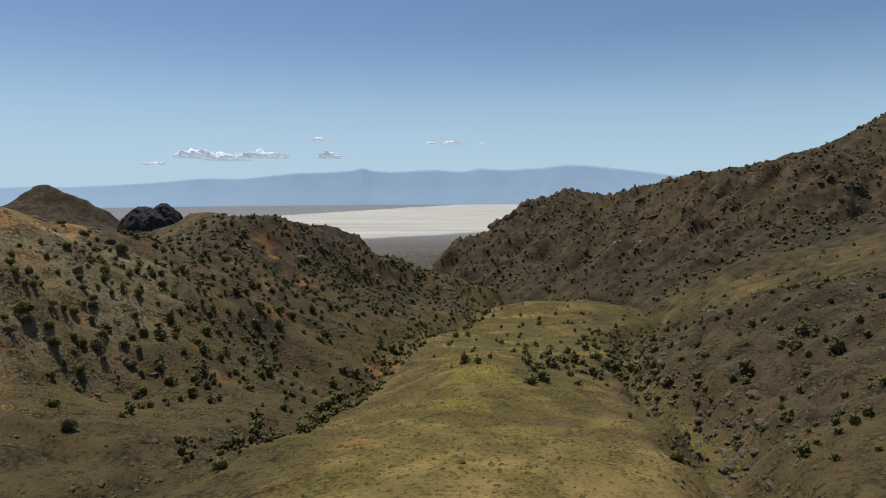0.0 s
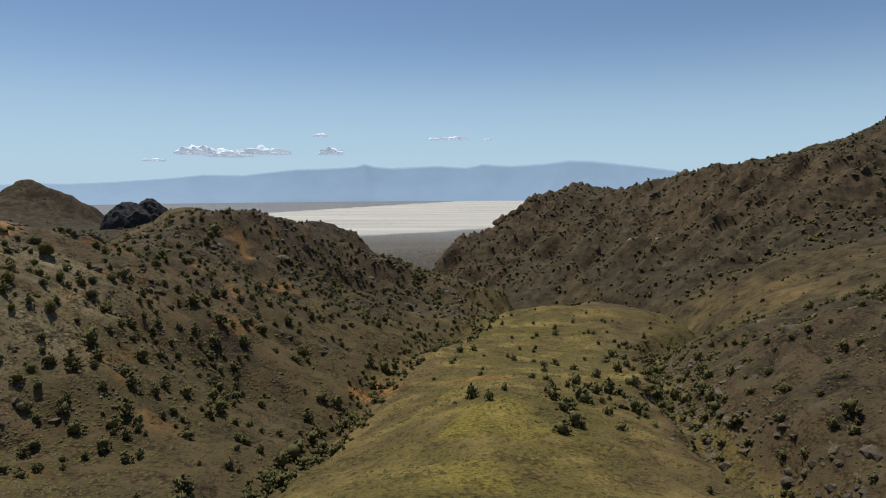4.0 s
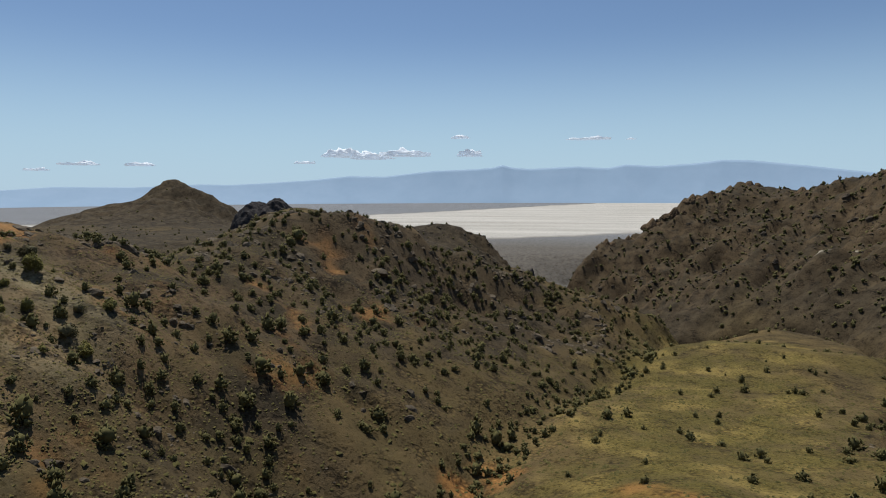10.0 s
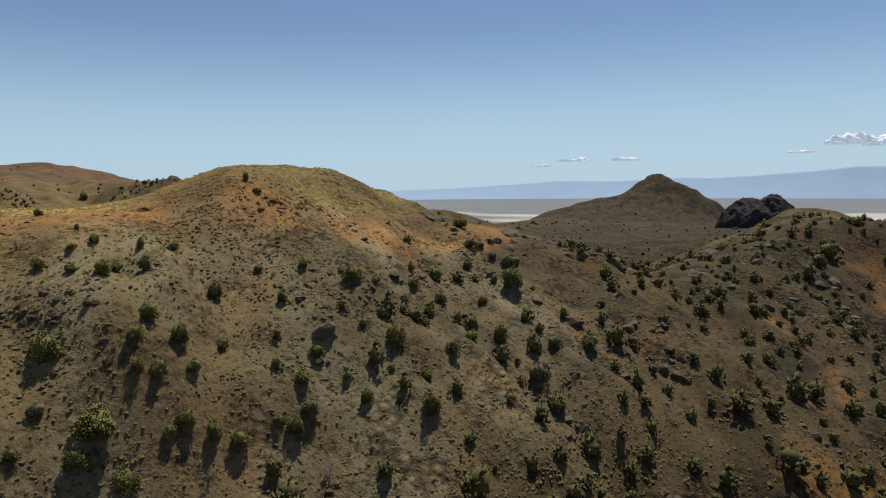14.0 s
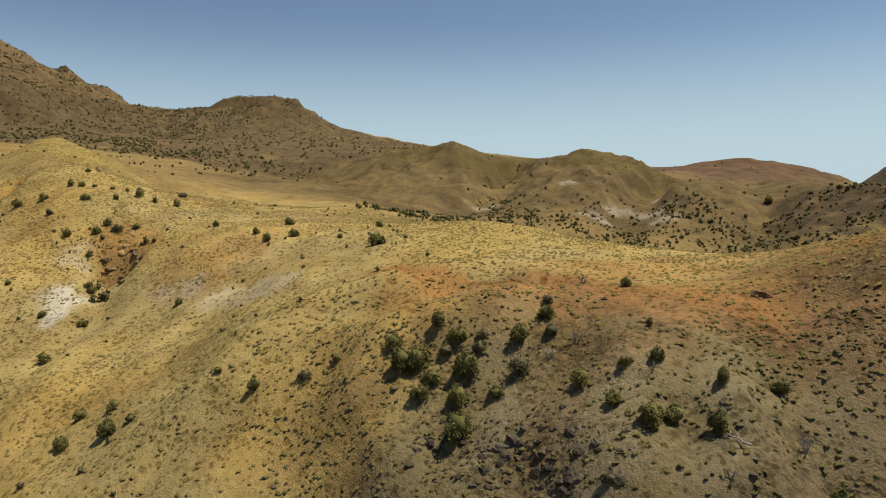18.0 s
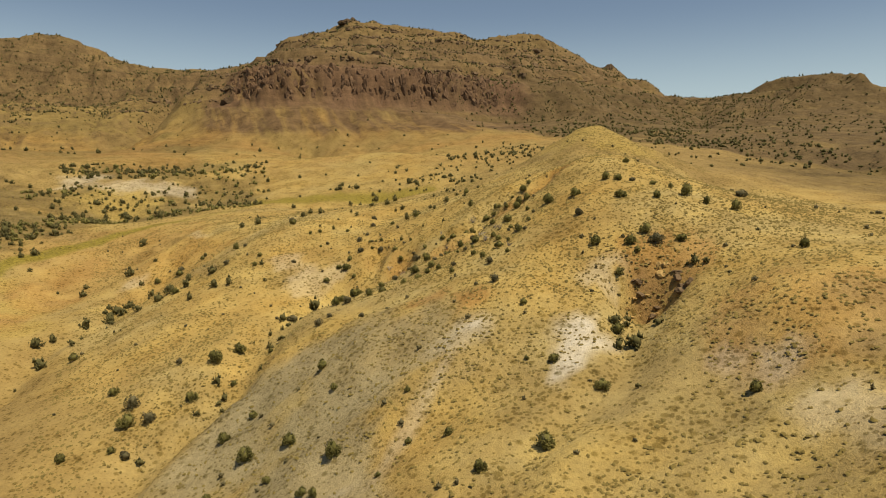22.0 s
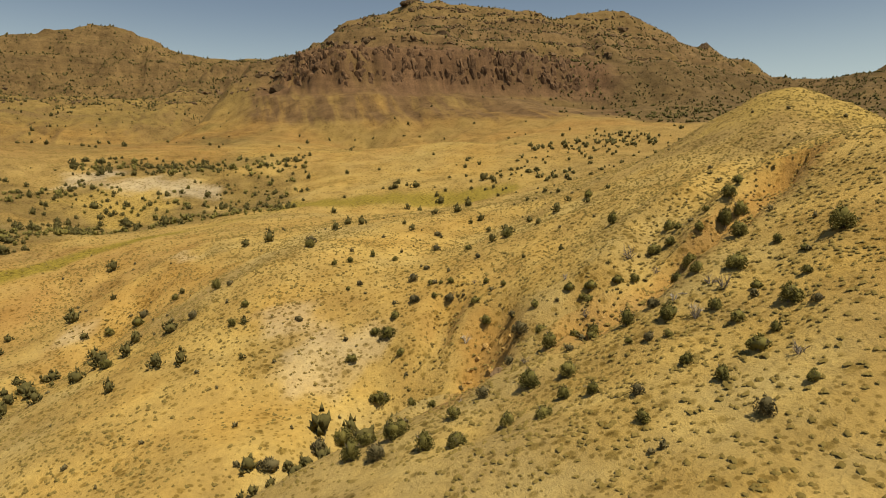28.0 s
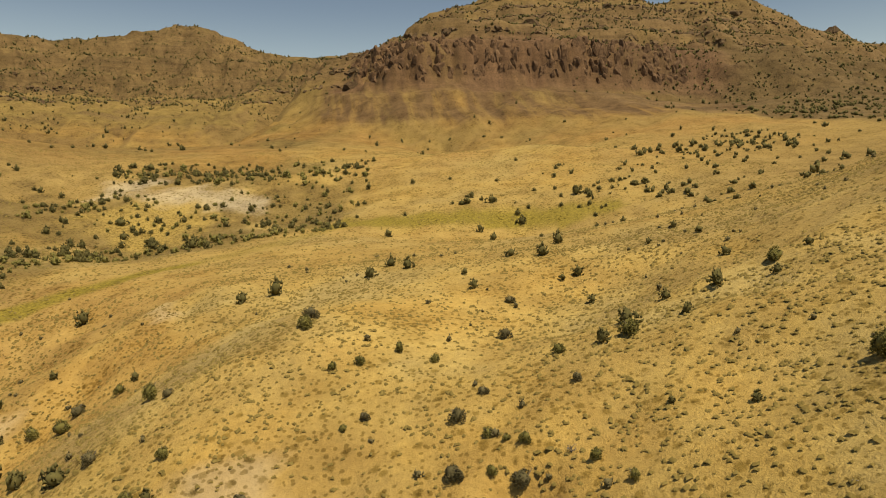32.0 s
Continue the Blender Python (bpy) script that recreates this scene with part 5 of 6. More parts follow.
TREES["valley_more"] = [(-21.0, 197.6, 4.4), (-17.0, 197.9, 5.0), (-8.4, 201.9, 2.6), (17.8, 161.5, 2.1), (20.6, 160.2, 2.1), (45.7, 205.0, 3.9), (71.4, 200.3, 2.4), (66.5, 161.3, 3.1), (60.4, 158.1, 2.1), (60.3, 148.1, 2.6), (51.9, 146.8, 2.5), (49.3, 149.4, 3.2), (66.1, 151.5, 2.0), (51.0, 162.5, 3.5), (53.6, 130.3, 2.8), (38.0, 149.9, 2.0), (-29.8, 160.8, 4.0), (-26.4, 154.9, 3.2), (-22.0, 162.4, 3.3), (-27.9, 168.1, 4.6), (-24.8, 168.9, 4.2), (-27.8, 146.0, 2.0), (-46.0, 130.1, 1.9), (-46.7, 140.7, 3.5), (-43.0, 141.8, 2.7), (-49.7, 135.7, 2.8), (-52.8, 133.9, 3.2), (-43.8, 157.6, 4.0), (-39.5, 160.7, 2.7), (-46.8, 165.8, 3.5), (-32.0, 120.3, 2.3), (-26.4, 128.1, 3.6)]
TREES["valley_rest"] = [(-25.5, 116.6, 3.3), (-27.0, 112.6, 2.5), (-34.3, 109.4, 3.7), (-50.6, 97.2, 2.6), (-50.4, 115.6, 1.8), (-52.9, 114.5, 1.8), (31.6, 104.3, 1.6), (37.5, 113.0, 1.5), (52.2, 126.8, 2.5), (35.9, 94.9, 2.8), (-32.7, 96.6, 2.8), (-32.3, 100.2, 2.3), (-37.3, 103.4, 1.4)]
TREES["gully_slope"] = [(-101.5, -33.6, 2.7), (-104.1, -36.2, 2.8), (-104.0, -23.9, 2.2), (-105.6, -21.7, 2.1), (-108.8, -15.9, 1.9), (-107.0, -17.6, 2.0), (-104.1, -20.0, 2.1), (-102.5, -21.7, 2.1), (-132.6, -61.4, 2.5), (-123.1, -22.0, 1.4), (-116.0, -19.1, 2.2), (-118.4, -17.4, 1.8), (-113.3, -22.0, 1.5), (-112.4, -15.1, 1.5), (-114.2, -13.2, 1.6), (-116.5, -14.7, 1.3), (-117.7, -12.7, 1.3), (-118.9, -9.4, 1.2), (-122.5, -9.3, 1.3), (-117.3, -6.7, 1.3), (-122.5, -6.1, 1.5), (-125.7, -6.6, 2.2), (-128.0, -10.9, 1.6), (-128.0, -7.7, 1.0), (-130.8, -9.4, 2.2), (-133.1, -16.7, 2.1), (-121.4, -1.6, 1.5), (-124.4, -1.4, 1.2), (-130.9, -7.2, 1.0), (-131.5, -13.0, 1.3), (-137.2, -16.9, 1.2), (-133.8, -10.8, 1.0), (-108.9, -15.9, 1.8), (-110.0, -32.4, 1.2), (-111.8, -31.3, 1.1), (-77.8, -66.8, 2.6), (-121.9, -29.2, 1.4), (-131.3, -28.0, 1.3), (-73.9, -91.2, 2.2), (-79.1, -86.2, 2.7), (-84.8, -88.0, 1.8), (-124.4, -49.0, 1.2), (-125.3, -45.8, 1.0), (-105.9, -77.5, 2.2), (-147.4, -63.5, 2.2), (-85.2, 45.7, 2.1), (-88.4, 34.1, 2.0)]
TREES["flank_near"] = [(-89.6, 62.9, 2.0), (-94.6, 77.2, 1.2), (-93.8, 82.0, 2.0), (-94.4, 86.8, 1.7), (-96.1, 88.9, 1.2), (-97.0, 94.0, 2.0), (-98.8, 97.4, 2.2), (-91.7, 69.4, 1.5), (-90.6, 67.6, 2.5), (-70.9, 155.0, 3.7), (-76.4, 150.3, 2.1), (-77.9, 131.9, 2.0)]
TREES["valley_ravine"] = [(19.4, 146.0, 3.6), (19.6, 135.8, 3.9), (20.0, 127.7, 4.1), (25.3, 145.4, 4.3), (29.6, 154.4, 3.6), (17.0, 121.8, 3.9), (26.5, 158.8, 4.1), (40.5, 167.1, 4.3), (43.2, 166.4, 3.6), (46.6, 168.6, 3.9), (41.3, 182.0, 4.1), (32.7, 156.9, 4.3), (48.8, 166.3, 3.6), (51.2, 189.9, 3.9), (57.1, 171.2, 4.2), (54.7, 161.4, 4.0), (52.4, 158.9, 4.4), (51.2, 152.0, 4.6), (49.8, 155.5, 3.8), (51.2, 149.1, 4.2), (61.8, 184.4, 3.6), (56.9, 155.7, 3.6), (46.3, 165.5, 3.0), (52.1, 173.4, 4.2), (52.3, 167.5, 4.6), (34.6, 145.5, 4.4)]
DEAD = [(-130.6, -16.8, 2.2), (-127.3, -14.5, 2.0), (-125.7, -27.4, 1.6), (-126.2, -4.1, 1.8), (-128.7, -36.8, 1.4), (-134.4, -33.4, 2.4), (-123.5, -50.8, 1.4), (-119.2, -42.4, 2.3), (-130.7, -15.4, 2.1), (-118.4, -25.0, 1.8), (-128.1, -18.0, 1.5), (-127.2, -14.2, 1.6), (-134.6, -29.1, 1.6), (-126.2, 54.7, 1.5), (-88.6, 34.2, 1.7), (-98.9, 109.0, 2.1), (-97.6, 107.1, 1.9), (-108.7, 107.7, 1.8), (-85.1, 143.2, 2.4), (-90.0, 123.7, 1.8), (-85.8, 119.6, 1.3), (-92.9, 115.0, 1.2), (-69.1, 128.7, 2.2), (-64.6, 156.0, 2.2), (-73.1, 119.9, 2.1)]
JOINED = ("valley", "valley_more", "valley_rest", "valley_ravine", "far_slope", "hillside_more", "gully_head_more")
GREEN = "dark green rounded juniper bush on the dry slope"
GREY = "grey-green scrubby juniper with open crown on the slope"
LIVE = [juniper(40 + k, LEAF, GREEN, 0.85 + 0.12 * (k % 4)) for k in range(6)]
OPEN = [juniper(60 + k, LEAF_DRY, GREY, 0.8 + 0.1 * k, 620, 0.036) for k in range(3)]
rand = np.random.default_rng(11)
placed = {}
for name, group in TREES.items():
    if name in JOINED:
        continue                                   # far below: they join the wood
    for x, y, size in group:
        kind = OPEN if rand.random() < 0.2 else LIVE
        k = int(rand.integers(len(kind)))
        placed.setdefault(kind[k].name, (kind[k], []))[1].append(stand(x, y, 0.8 * size, rand.uniform(0, 6.28), 0.05, rand.uniform(0.8, 1.1)))
BARE = [dead_bush(80 + k, "bare grey dead bush with bleached twigs") for k in range(3)]
for k, (x, y, size) in enumerate(DEAD):
    placed.setdefault(BARE[k % 3].name, (BARE[k % 3], []))[1].append(stand(x, y, max(size * 0.75, 0.9), rand.uniform(0, 6.28), 0.03, rand.uniform(0.7, 1.0)))
for thing, poses in placed.values():
    for m in poses[1:]:
        copy_thing(thing, m)
    move_to(thing, poses[0])


# ---- woods and scrub further off, and the small tufts: uncountable ----
def scatter(n, box, weight, seed):
    """Places in a box (x0, y0, x1, y1), kept by a weight from 0 to 1."""
    r = np.random.default_rng(seed)
    x, y = r.uniform(box[0], box[2], n), r.uniform(box[1], box[3], n)
    keep = r.random(n) < weight(x, y)
    return x[keep], y[keep]


def spread(name, shapes, x, y, size, sink, mat, label, category, seed, tall=(0.8, 1.2), smooth=True):
    """One mesh of many small shapes on the ground."""
    r = np.random.default_rng(seed)
    z = on_ground(x, y)
    pick = r.integers(0, len(shapes), len(x))
    verts, faces, base = [], [], 0
    for k, (v, f) in enumerate(shapes):
        sel = np.flatnonzero(pick == k)
        m = len(sel)
        a, s = r.uniform(0, 2 * np.pi, m), size[sel]
        up = s * r.uniform(*tall, m)
        wide = s * r.uniform(0.85, 1.15, m)
        c, d = np.cos(a)[:, None], np.sin(a)[:, None]
        vx = (v[None, :, 0] * c - v[None, :, 1] * d) * wide[:, None] + x[sel][:, None]
        vy = (v[None, :, 0] * d + v[None, :, 1] * c) * s[:, None] + y[sel][:, None]
        vz = v[None, :, 2] * up[:, None] + (z[sel] - sink * s)[:, None]
        verts.append(np.stack([vx, vy, vz], -1).reshape(-1, 3))
        faces.append((np.asarray(f)[None] + (np.arange(m) * len(v))[:, None, None]).reshape(-1, 3) + base)
        base += m * len(v)
    ob = new(name, mesh_of(name, np.concatenate(verts), np.concatenate(faces), mat, smooth))
    return tagged(ob, label, category, kind="stuff")


KNOWN = np.array([(x, y) for group in TREES.values() for x, y, _ in group])


def clear_of(x, y, gap):
    """Where no single juniper stands within the gap."""
    best = np.full(len(x), 1e9)
    for px, py in KNOWN:
        best = np.minimum(best, (x - px) ** 2 + (y - py) ** 2)
    return best > gap * gap


def wood_weight(x, y):
    clump = np.clip(0.75 + 1.3 * fbm(x, y, 30, 3, 0.6, 31), 0.12, 1.4)
    w = 0.10 - 0.07 * fade(near_line(x, y, [(0, -330), (-150, -310), (-260, -280)]), 60, 110)
    w = np.maximum(w, 0.9 * fade(near_line(x, y, [(-95, 195), (-75, 235), (-45, 270), (-5, 310)]), 30, 62))       # north hill
    w = np.maximum(w, 0.8 * fade(near_line(x, y, [(-58, 130), (-64, 150), (-68, 180)]), 18, 34))
    w = np.maximum(w, 0.85 * fade(near_line(x, y, [(40, 560), (150, 540), (230, 450), (300, 430), (420, 560)]), 90, 160))
    w = np.maximum(w, 0.75 * fade(near_line(x, y, [(75, 80), (82, 150), (95, 200)]), 25, 60))
    w = np.maximum(w, 0.50 * fade(near_line(x, y, [(-80, 520), (-130, 540)]), 30, 90))
    w = np.maximum(w, 0.35 * fade(near_line(x, y, [(-400, 480), (-280, 450)]), 50, 90))
    w = np.maximum(w, 0.6 * fade(near_line(x, y, [(-431, 12), (-350, 25), (-300, 22)]), 8, 25))
    w = np.maximum(w, 0.90 * fade(near_line(x, y, [(-189, 49), (-264, 32), (-250, 70), (-285, 115), (-262, 110), (-240, 200), (-300, 240), (-330, 200)]), 28, 80))
    w = np.maximum(w, 0.85 * fade(near_line(x, y, [(-160, -600), (-300, -560), (-450, -520), (-600, -470), (-660, -380), (-560, -280), (-450, -260)]), 60, 150))
    w = np.maximum(w, 0.85 * fade(near_line(x, y, [(-105, -184), (-92, -182), (-76, -181), (-60, -180), (-48, -160), (-40, -146), (-30, -125)]), 5, 15))
    w = np.maximum(w, 0.95 * fade(near_line(x, y, [(-110, -247), (-78, -252), (-48, -260)]), 7, 20))
    w = np.maximum(w, 0.8 * fade(near_line(x, y, [(-30, -138), (-26, -122), (-8, -150), (-2, -188), (11, -247)]), 8, 20))
    w = np.maximum(w, 0.4 * fade(near_line(x, y, [(-105, -215), (-75, -205), (-40, -210)]), 8, 20))
    w = np.maximum(w, 0.6 * fade(near_line(x, y, [(-175, -165), (-192, -172), (-205, -185), (-225, -205), (-258, -222)]), 8, 22))
    w = np.maximum(w, 0.7 * fade(near_line(x, y, [(-90, -640), (-110, -520), (-150, -480)]), 30, 70))
    w = np.maximum(w, 0.8 * fade(near_line(x, y, [(140, -590), (100, -600), (0, -640), (-50, -600)]), 55, 120))
    foot = np.interp(x, [-760, -600, -480, -385, -358, -300, -270, -235], [-150, -90, -75, -105, -134, -262, -330, -430])
    w = np.maximum(w, 0.62 * fade(y - foot, -15, 10) * (x < -200) * (y > -480))
    w = np.minimum(w, 1 - 0.9 * fade(near_line(x, y, RELIEF["plateau"]), 16, 30) * (y < 330))
    talus = fade(near_line(x, y, [(-60, -430), (-160, -400), (-250, -375), (-320, -345)]), 30, 60)
    w = w * (1 - 0.92 * talus)
    near = fade(near_line(x, y, [(-110, 60), (-110, -60), (-110, -120)]), 45, 70)      # single junipers stand there
    w = w * (1 - 0.85 * near)
    bare = fade(near_line(x, y, [(-108, 100), (-120, 125), (-125, 150), (-112, 165), (-108, 140)]), 14, 26)     # grassy hilltop
    w = w * (1 - 0.97 * bare)
    w = w * (0.75 + 0.22 * sampled(WASH, x, y, X0, Y0, 5.0))                # thicker where water runs
    zz = on_ground(x, y)
    level = np.clip(1.6 * np.cos((zz + 7 * fbm(x, y, 50, 3, 0.5, 88)) * 2 * np.pi / 13) - 0.3, 0, 1)
    w = np.where(y < -440, w * (0.75 + 1.0 * level), w)                # along the rock ledges
    hills = np.clip((on_ground(x, y) - 14) / 10, 0, 1)
    return np.clip(w * clump, 0, 1) * hills


def gully_weight(x, y):
    w = 0.95 * fade(near_line(x, y, RELIEF["stream"][1:9]), 2.5, 8)
    w = np.maximum(w, 0.8 * fade(near_line(x, y, RELIEF["east_gully"][3:9]), 3, 9))
    w = np.maximum(w, 0.8 * fade(near_line(x, y, RELIEF["gully_one"][4:8]), 1.5, 4))
    w = np.maximum(w, 0.4 * fade(near_line(x, y, RELIEF["gully_three"][1:4]), 1.5, 4))
    w = np.maximum(w, 0.5 * fade(near_line(x, y, RELIEF["gully_two"][:4]), 1.5, 5))
    w = np.maximum(w, 0.7 * fade(np.hypot(x - 32, y - 150), 4, 14))
    return w * np.clip(0.7 + 1.5 * fbm(x, y, 12, 2, 0.5, 33), 0, 1)


def small_juniper(seed, sub, n, size):
    """A rounded ragged crown one metre wide, for the woods."""
    r = np.random.default_rng(seed)
    cv, cf = lumpy(r, sub, (0.25, 0.23, 0.30), 0.7, seed)
    cv[:, 2] += 0.36
    return joined(sprays(r, n, 0.86, 0.9, size, 0.0) + [(cv, cf)])


SMALL = [small_juniper(100 + k, 1, 60, 0.078) for k in range(6)]
SCRUB = [small_juniper(130 + k, 1, 24, 0.12) for k in range(6)]
low = np.array([p for name in JOINED for p in TREES[name]])
TINY = [small_juniper(160 + k, 1, 2, 0.25) for k in range(6)]
LITTLE = [small_juniper(110 + k, 1, 4, 0.24) for k in range(6)]


def wood(name, shapes, boxes, label, seed, mean=0.72, most=4.0, extra=None):
    """A wood over boxes of (count, x0, y0, x1, y1)."""
    xy = [scatter(n, box, wood_weight, seed + k) for k, (n, *box) in enumerate(boxes)]
    x, y = np.concatenate([p[0] for p in xy]), np.concatenate([p[1] for p in xy])
    ok = clear_of(x, y, 2.5)
    x, y = x[ok], y[ok]
    size = np.clip(np.random.default_rng(seed + 50).lognormal(mean, 0.32, len(x)), 0.9, most)
    if extra is not None:
        x, y, size = np.append(x, extra[:, 0]), np.append(y, extra[:, 1]), np.append(size, 0.95 * extra[:, 2])
    spread(name, shapes, x, y, size, 0.08, LEAF_SHADED, label, "trees", seed + 60)


wood("hillside_junipers", SMALL, [(4000, -135, 172, 60, 345), (2200, 45, 40, 190, 330), (800, -100, 90, -20, 172), (5200, -180, -330, 60, -90)], "scattered dark green junipers over the nearer hillsides", 300, 0.62, 3.8, low)
wood("ridge_junipers", LITTLE, [(9000, -60, 340, 520, 760)], "dark junipers dotted over the ribs of the far ridge", 420, 0.98, 4.4)
wood("distant_junipers", LITTLE, [(3600, -440, 340, -60, 720), (6500, -760, -330, -330, 420), (5000, -400, -330, -180, -90)],
     "countless small dark junipers on the far hills", 400, 0.6, 3.4)
wood("valley_scrub", LITTLE, [(8500, -350, 20, -205, 330)], "dark low scrub in the western valley", 480, 0.3, 2.6)
wood("mesa_junipers", TINY, [(40000, -760, -760, 260, -330)], "countless tiny dark junipers on the mesa and its ledges", 450, 0.66, 3.6)


def knoll_weight(x, y):
    w = 0.9 * fade(near_line(x, y, [(-105, -184), (-92, -182), (-76, -181), (-60, -180), (-48, -160), (-40, -146), (-30, -125)]), 3, 10)
    w = np.maximum(w, 0.4 * fade(near_line(x, y, [(-110, -245), (-78, -250), (-48, -258)]), 4, 20))
    w = np.maximum(w, 0.4 * fade(near_line(x, y, [(-30, -138), (-26, -122), (-8, -150), (-2, -188), (11, -247)]), 5, 16))
    w = np.maximum(w, 0.22 * fade(near_line(x, y, [(-105, -215), (-75, -205), (-40, -210)]), 8, 22))
    return w * np.clip(0.8 + 1.2 * fbm(x, y, 18, 2, 0.5, 34), 0.1, 1)


kx, ky = scatter(5200, (-140, -285, 25, -110), knoll_weight, 61)
spread("knoll_shrubs", SCRUB, kx, ky, np.random.default_rng(62).lognormal(0.42, 0.36, len(kx)), 0.08, LEAF, "dense dark green shrubs round the white clay knoll and along the stream", "bushes", 63)
bx, by = scatter(2600, (-200, -130, -60, 90), lambda x, y: 0.2 * np.clip(0.6 + 1.6 * fbm(x, y, 26, 3, 0.6, 90), 0, 1), 91)
spread("low_bushes", SCRUB, bx, by, np.random.default_rng(92).uniform(0.5, 0.95, len(bx)), 0.08, LEAF_DRY, "small grey-green bushes dotted over the dry slopes", "bushes", 93)
vx, vy = scatter(30000, (-150, -110, 130, 360), gully_weight, 46)
ok = clear_of(vx, vy, 1.2)
spread("gully_scrub", SCRUB, vx[ok], vy[ok], np.random.default_rng(47).lognormal(0.42, 0.42, int(ok.sum())), 0.08, LEAF_SHADED, "grey-green scrub along the dry stream beds", "bushes", 48)


def tuft_shape(seed):
    """A ragged low clump of dry stems, one metre wide: two star-shaped cushions grown together."""
    r = np.random.default_rng(seed)
    v, f = [], []
    for cx, cy, w, h in ((-0.1, 0.05, 1.0, 0.38), (0.16, -0.08, 0.8, 0.46)):
        n = len(v)
        for k in range(6):
            a = (k + r.uniform(-0.3, 0.3)) * np.pi / 3
            d = w * (r.uniform(0.42, 0.58) if k % 2 else r.uniform(0.30, 0.42))
            v.append((cx + d * math.cos(a), cy + d * math.sin(a), r.uniform(-0.08, 0.0) if k % 2 else r.uniform(0.06, 0.18)))
        v.append((cx + r.uniform(-0.1, 0.1), cy + r.uniform(-0.1, 0.1), h * r.uniform(0.85, 1.15)))
        f += [(n + k, n + (k + 1) % 6, n + 6) for k in range(6)]
    return np.array(v), np.array(f)


TUFTS = [tuft_shape(120 + k) for k in range(8)]


def tuft_weight(x, y):
    w = 0.55 + 0.9 * fbm(x, y, 22, 3, 0.6, 51)
    w = np.where(near_line(x, y, [(-87, 28), (-78, 5)]) < 12, w * 0.45, w)          # bare clay
    w = np.where(near_line(x, y, [(-118, -70), (-105, -20), (-92, -40)]) < 8, w * 0.5, w)
    w = np.where(np.hypot(x + 150, y + 20) < 45, w + 0.35, w)
    return np.clip(w, 0.06, 1)


tx, ty = scatter(105000, (-215, -125, -58, 172), tuft_weight, 52)
tsize = np.random.default_rng(53).lognormal(-0.98, 0.24, len(tx))
tsize = np.clip(tsize, 0.22, 0.62)
ex, ey = scatter(15000, (-100, 88, -42, 235), tuft_weight, 65)
tx, ty, tsize = np.append(tx, ex), np.append(ty, ey), np.append(tsize, np.random.default_rng(66).uniform(0.25, 0.6, len(ex)))
flank = (tx > -100) & (ty > 88)
spread("flank_tufts", TUFTS, tx[flank], ty[flank], 0.8 * tsize[flank], 0.02, TUFT_GREEN, "small olive shrub tufts on the grey hill flank", "shrubs", 64, (0.7, 1.1))
tx, ty, tsize = tx[~flank], ty[~flank], tsize[~flank]
spread("dry_tufts", TUFTS, tx, ty, tsize, 0.02, TUFT, "small dry brown shrub tufts dotted over the slopes", "shrubs", 54, (0.7, 1.1))
sx, sy2 = scatter(26000, (-230, -300, 40, -120), lambda x, y: 0.7 * tuft_weight(x, y), 58)
spread("distant_tufts", TUFTS, sx, sy2, np.random.default_rng(59).uniform(0.35, 0.8, len(sx)), 0.02, TUFT, "small dry shrub tufts on the far flats", "shrubs", 60, (0.7, 1.1))
gx2, gy2 = scatter(25000, (-58, 40, 100, 260), lambda x, y: 0.75 * tuft_weight(x, y), 55)
spread("valley_tufts", TUFTS, gx2, gy2, np.random.default_rng(56).lognormal(-0.66, 0.32, len(gx2)), 0.02, TUFT_GREEN, "yellow-green shrub tufts over the valley floor", "shrubs", 57, (0.7, 1.1))


# ---- rocks ----
ROCKS = [(-89.7, 105.9, 3), (-89.3, 110.2, 2.5), (-87.7, 112.4, 2), (-85.9, 111.5, 2.3), (-85.7, 105.4, 3.2), (-71.2, 164.4, 3.5), (-83.4, 169.0, 2.9), (-53.1, 179.7, 3), (-57.2, 138.8, 3.8), (-61.3, 131.7, 2.6), (-66.6, 128.3, 2), (-56.2, 153.4, 3.8), (-60.0, 151.5, 2.8), (-63.7, 117.5, 1.8), (-67.1, 110.1, 2.5), (-81.1, 106.3, 2.2), (-56.6, 135.7, 2.6), (-31.9, 190.3, 6.5), (60.8, 197.2, 6.5), (59.6, 182.7, 6.5), (54.7, 176.2, 5.7), (52.0, 182.6, 5.9), (53.9, 131.4, 4.3), (49.8, 160.6, 3.9), (33.1, 169.3, 1.2), (34.7, 167.2, 1.2), (-39.9, 187.6, 3.9), (-133.8, 20.3, 2.3), (-137.0, 23.3, 2.7), (-133.5, 18.2, 1.8)]
ROCKS_MORE = [(-134.5, 22.2, 2), (-137.4, 21.0, 2.1), (-118.8, -34.7, 2.8), (-116.4, -27.4, 2), (-115.4, -29.4, 1.5), (-116.5, -29.9, 1.8), (-126.1, -24.5, 1.4), (-126.1, -23.3, 1), (-118.8, -33.4, 1.2), (-84.6, 160.5, 2.5), (-69.1, 152.7, 2.8), (-102.7, 140.1, 2.6), (-103.6, 142.5, 2.2), (-103.4, 145.9, 1.6), (-102.3, 137.1, 1.3)]


def rock_shape(seed, sub=3):
    """A cracked boulder about one metre wide: a ball cut by planes and roughened."""
    r = np.random.default_rng(seed)
    v, f = lumpy(r, sub, (0.5, 0.42, 0.42), 0.25, seed)
    for k in range(8):
        d = r.normal(size=3)
        d /= np.linalg.norm(d)
        over = np.maximum(v @ d - r.uniform(0.19, 0.36), 0)
        v = v - over[:, None] * d
    return v + 0.07 * np.stack([fbm(v[:, 1] * 6, v[:, 2] * 6 + s, 1.0, 2, 0.5, seed + s) for s in range(3)], -1), f


GREY_MESHES = [mesh_of("rock", *rock_shape(150 + k), ROCK_GREY) for k in range(6)]
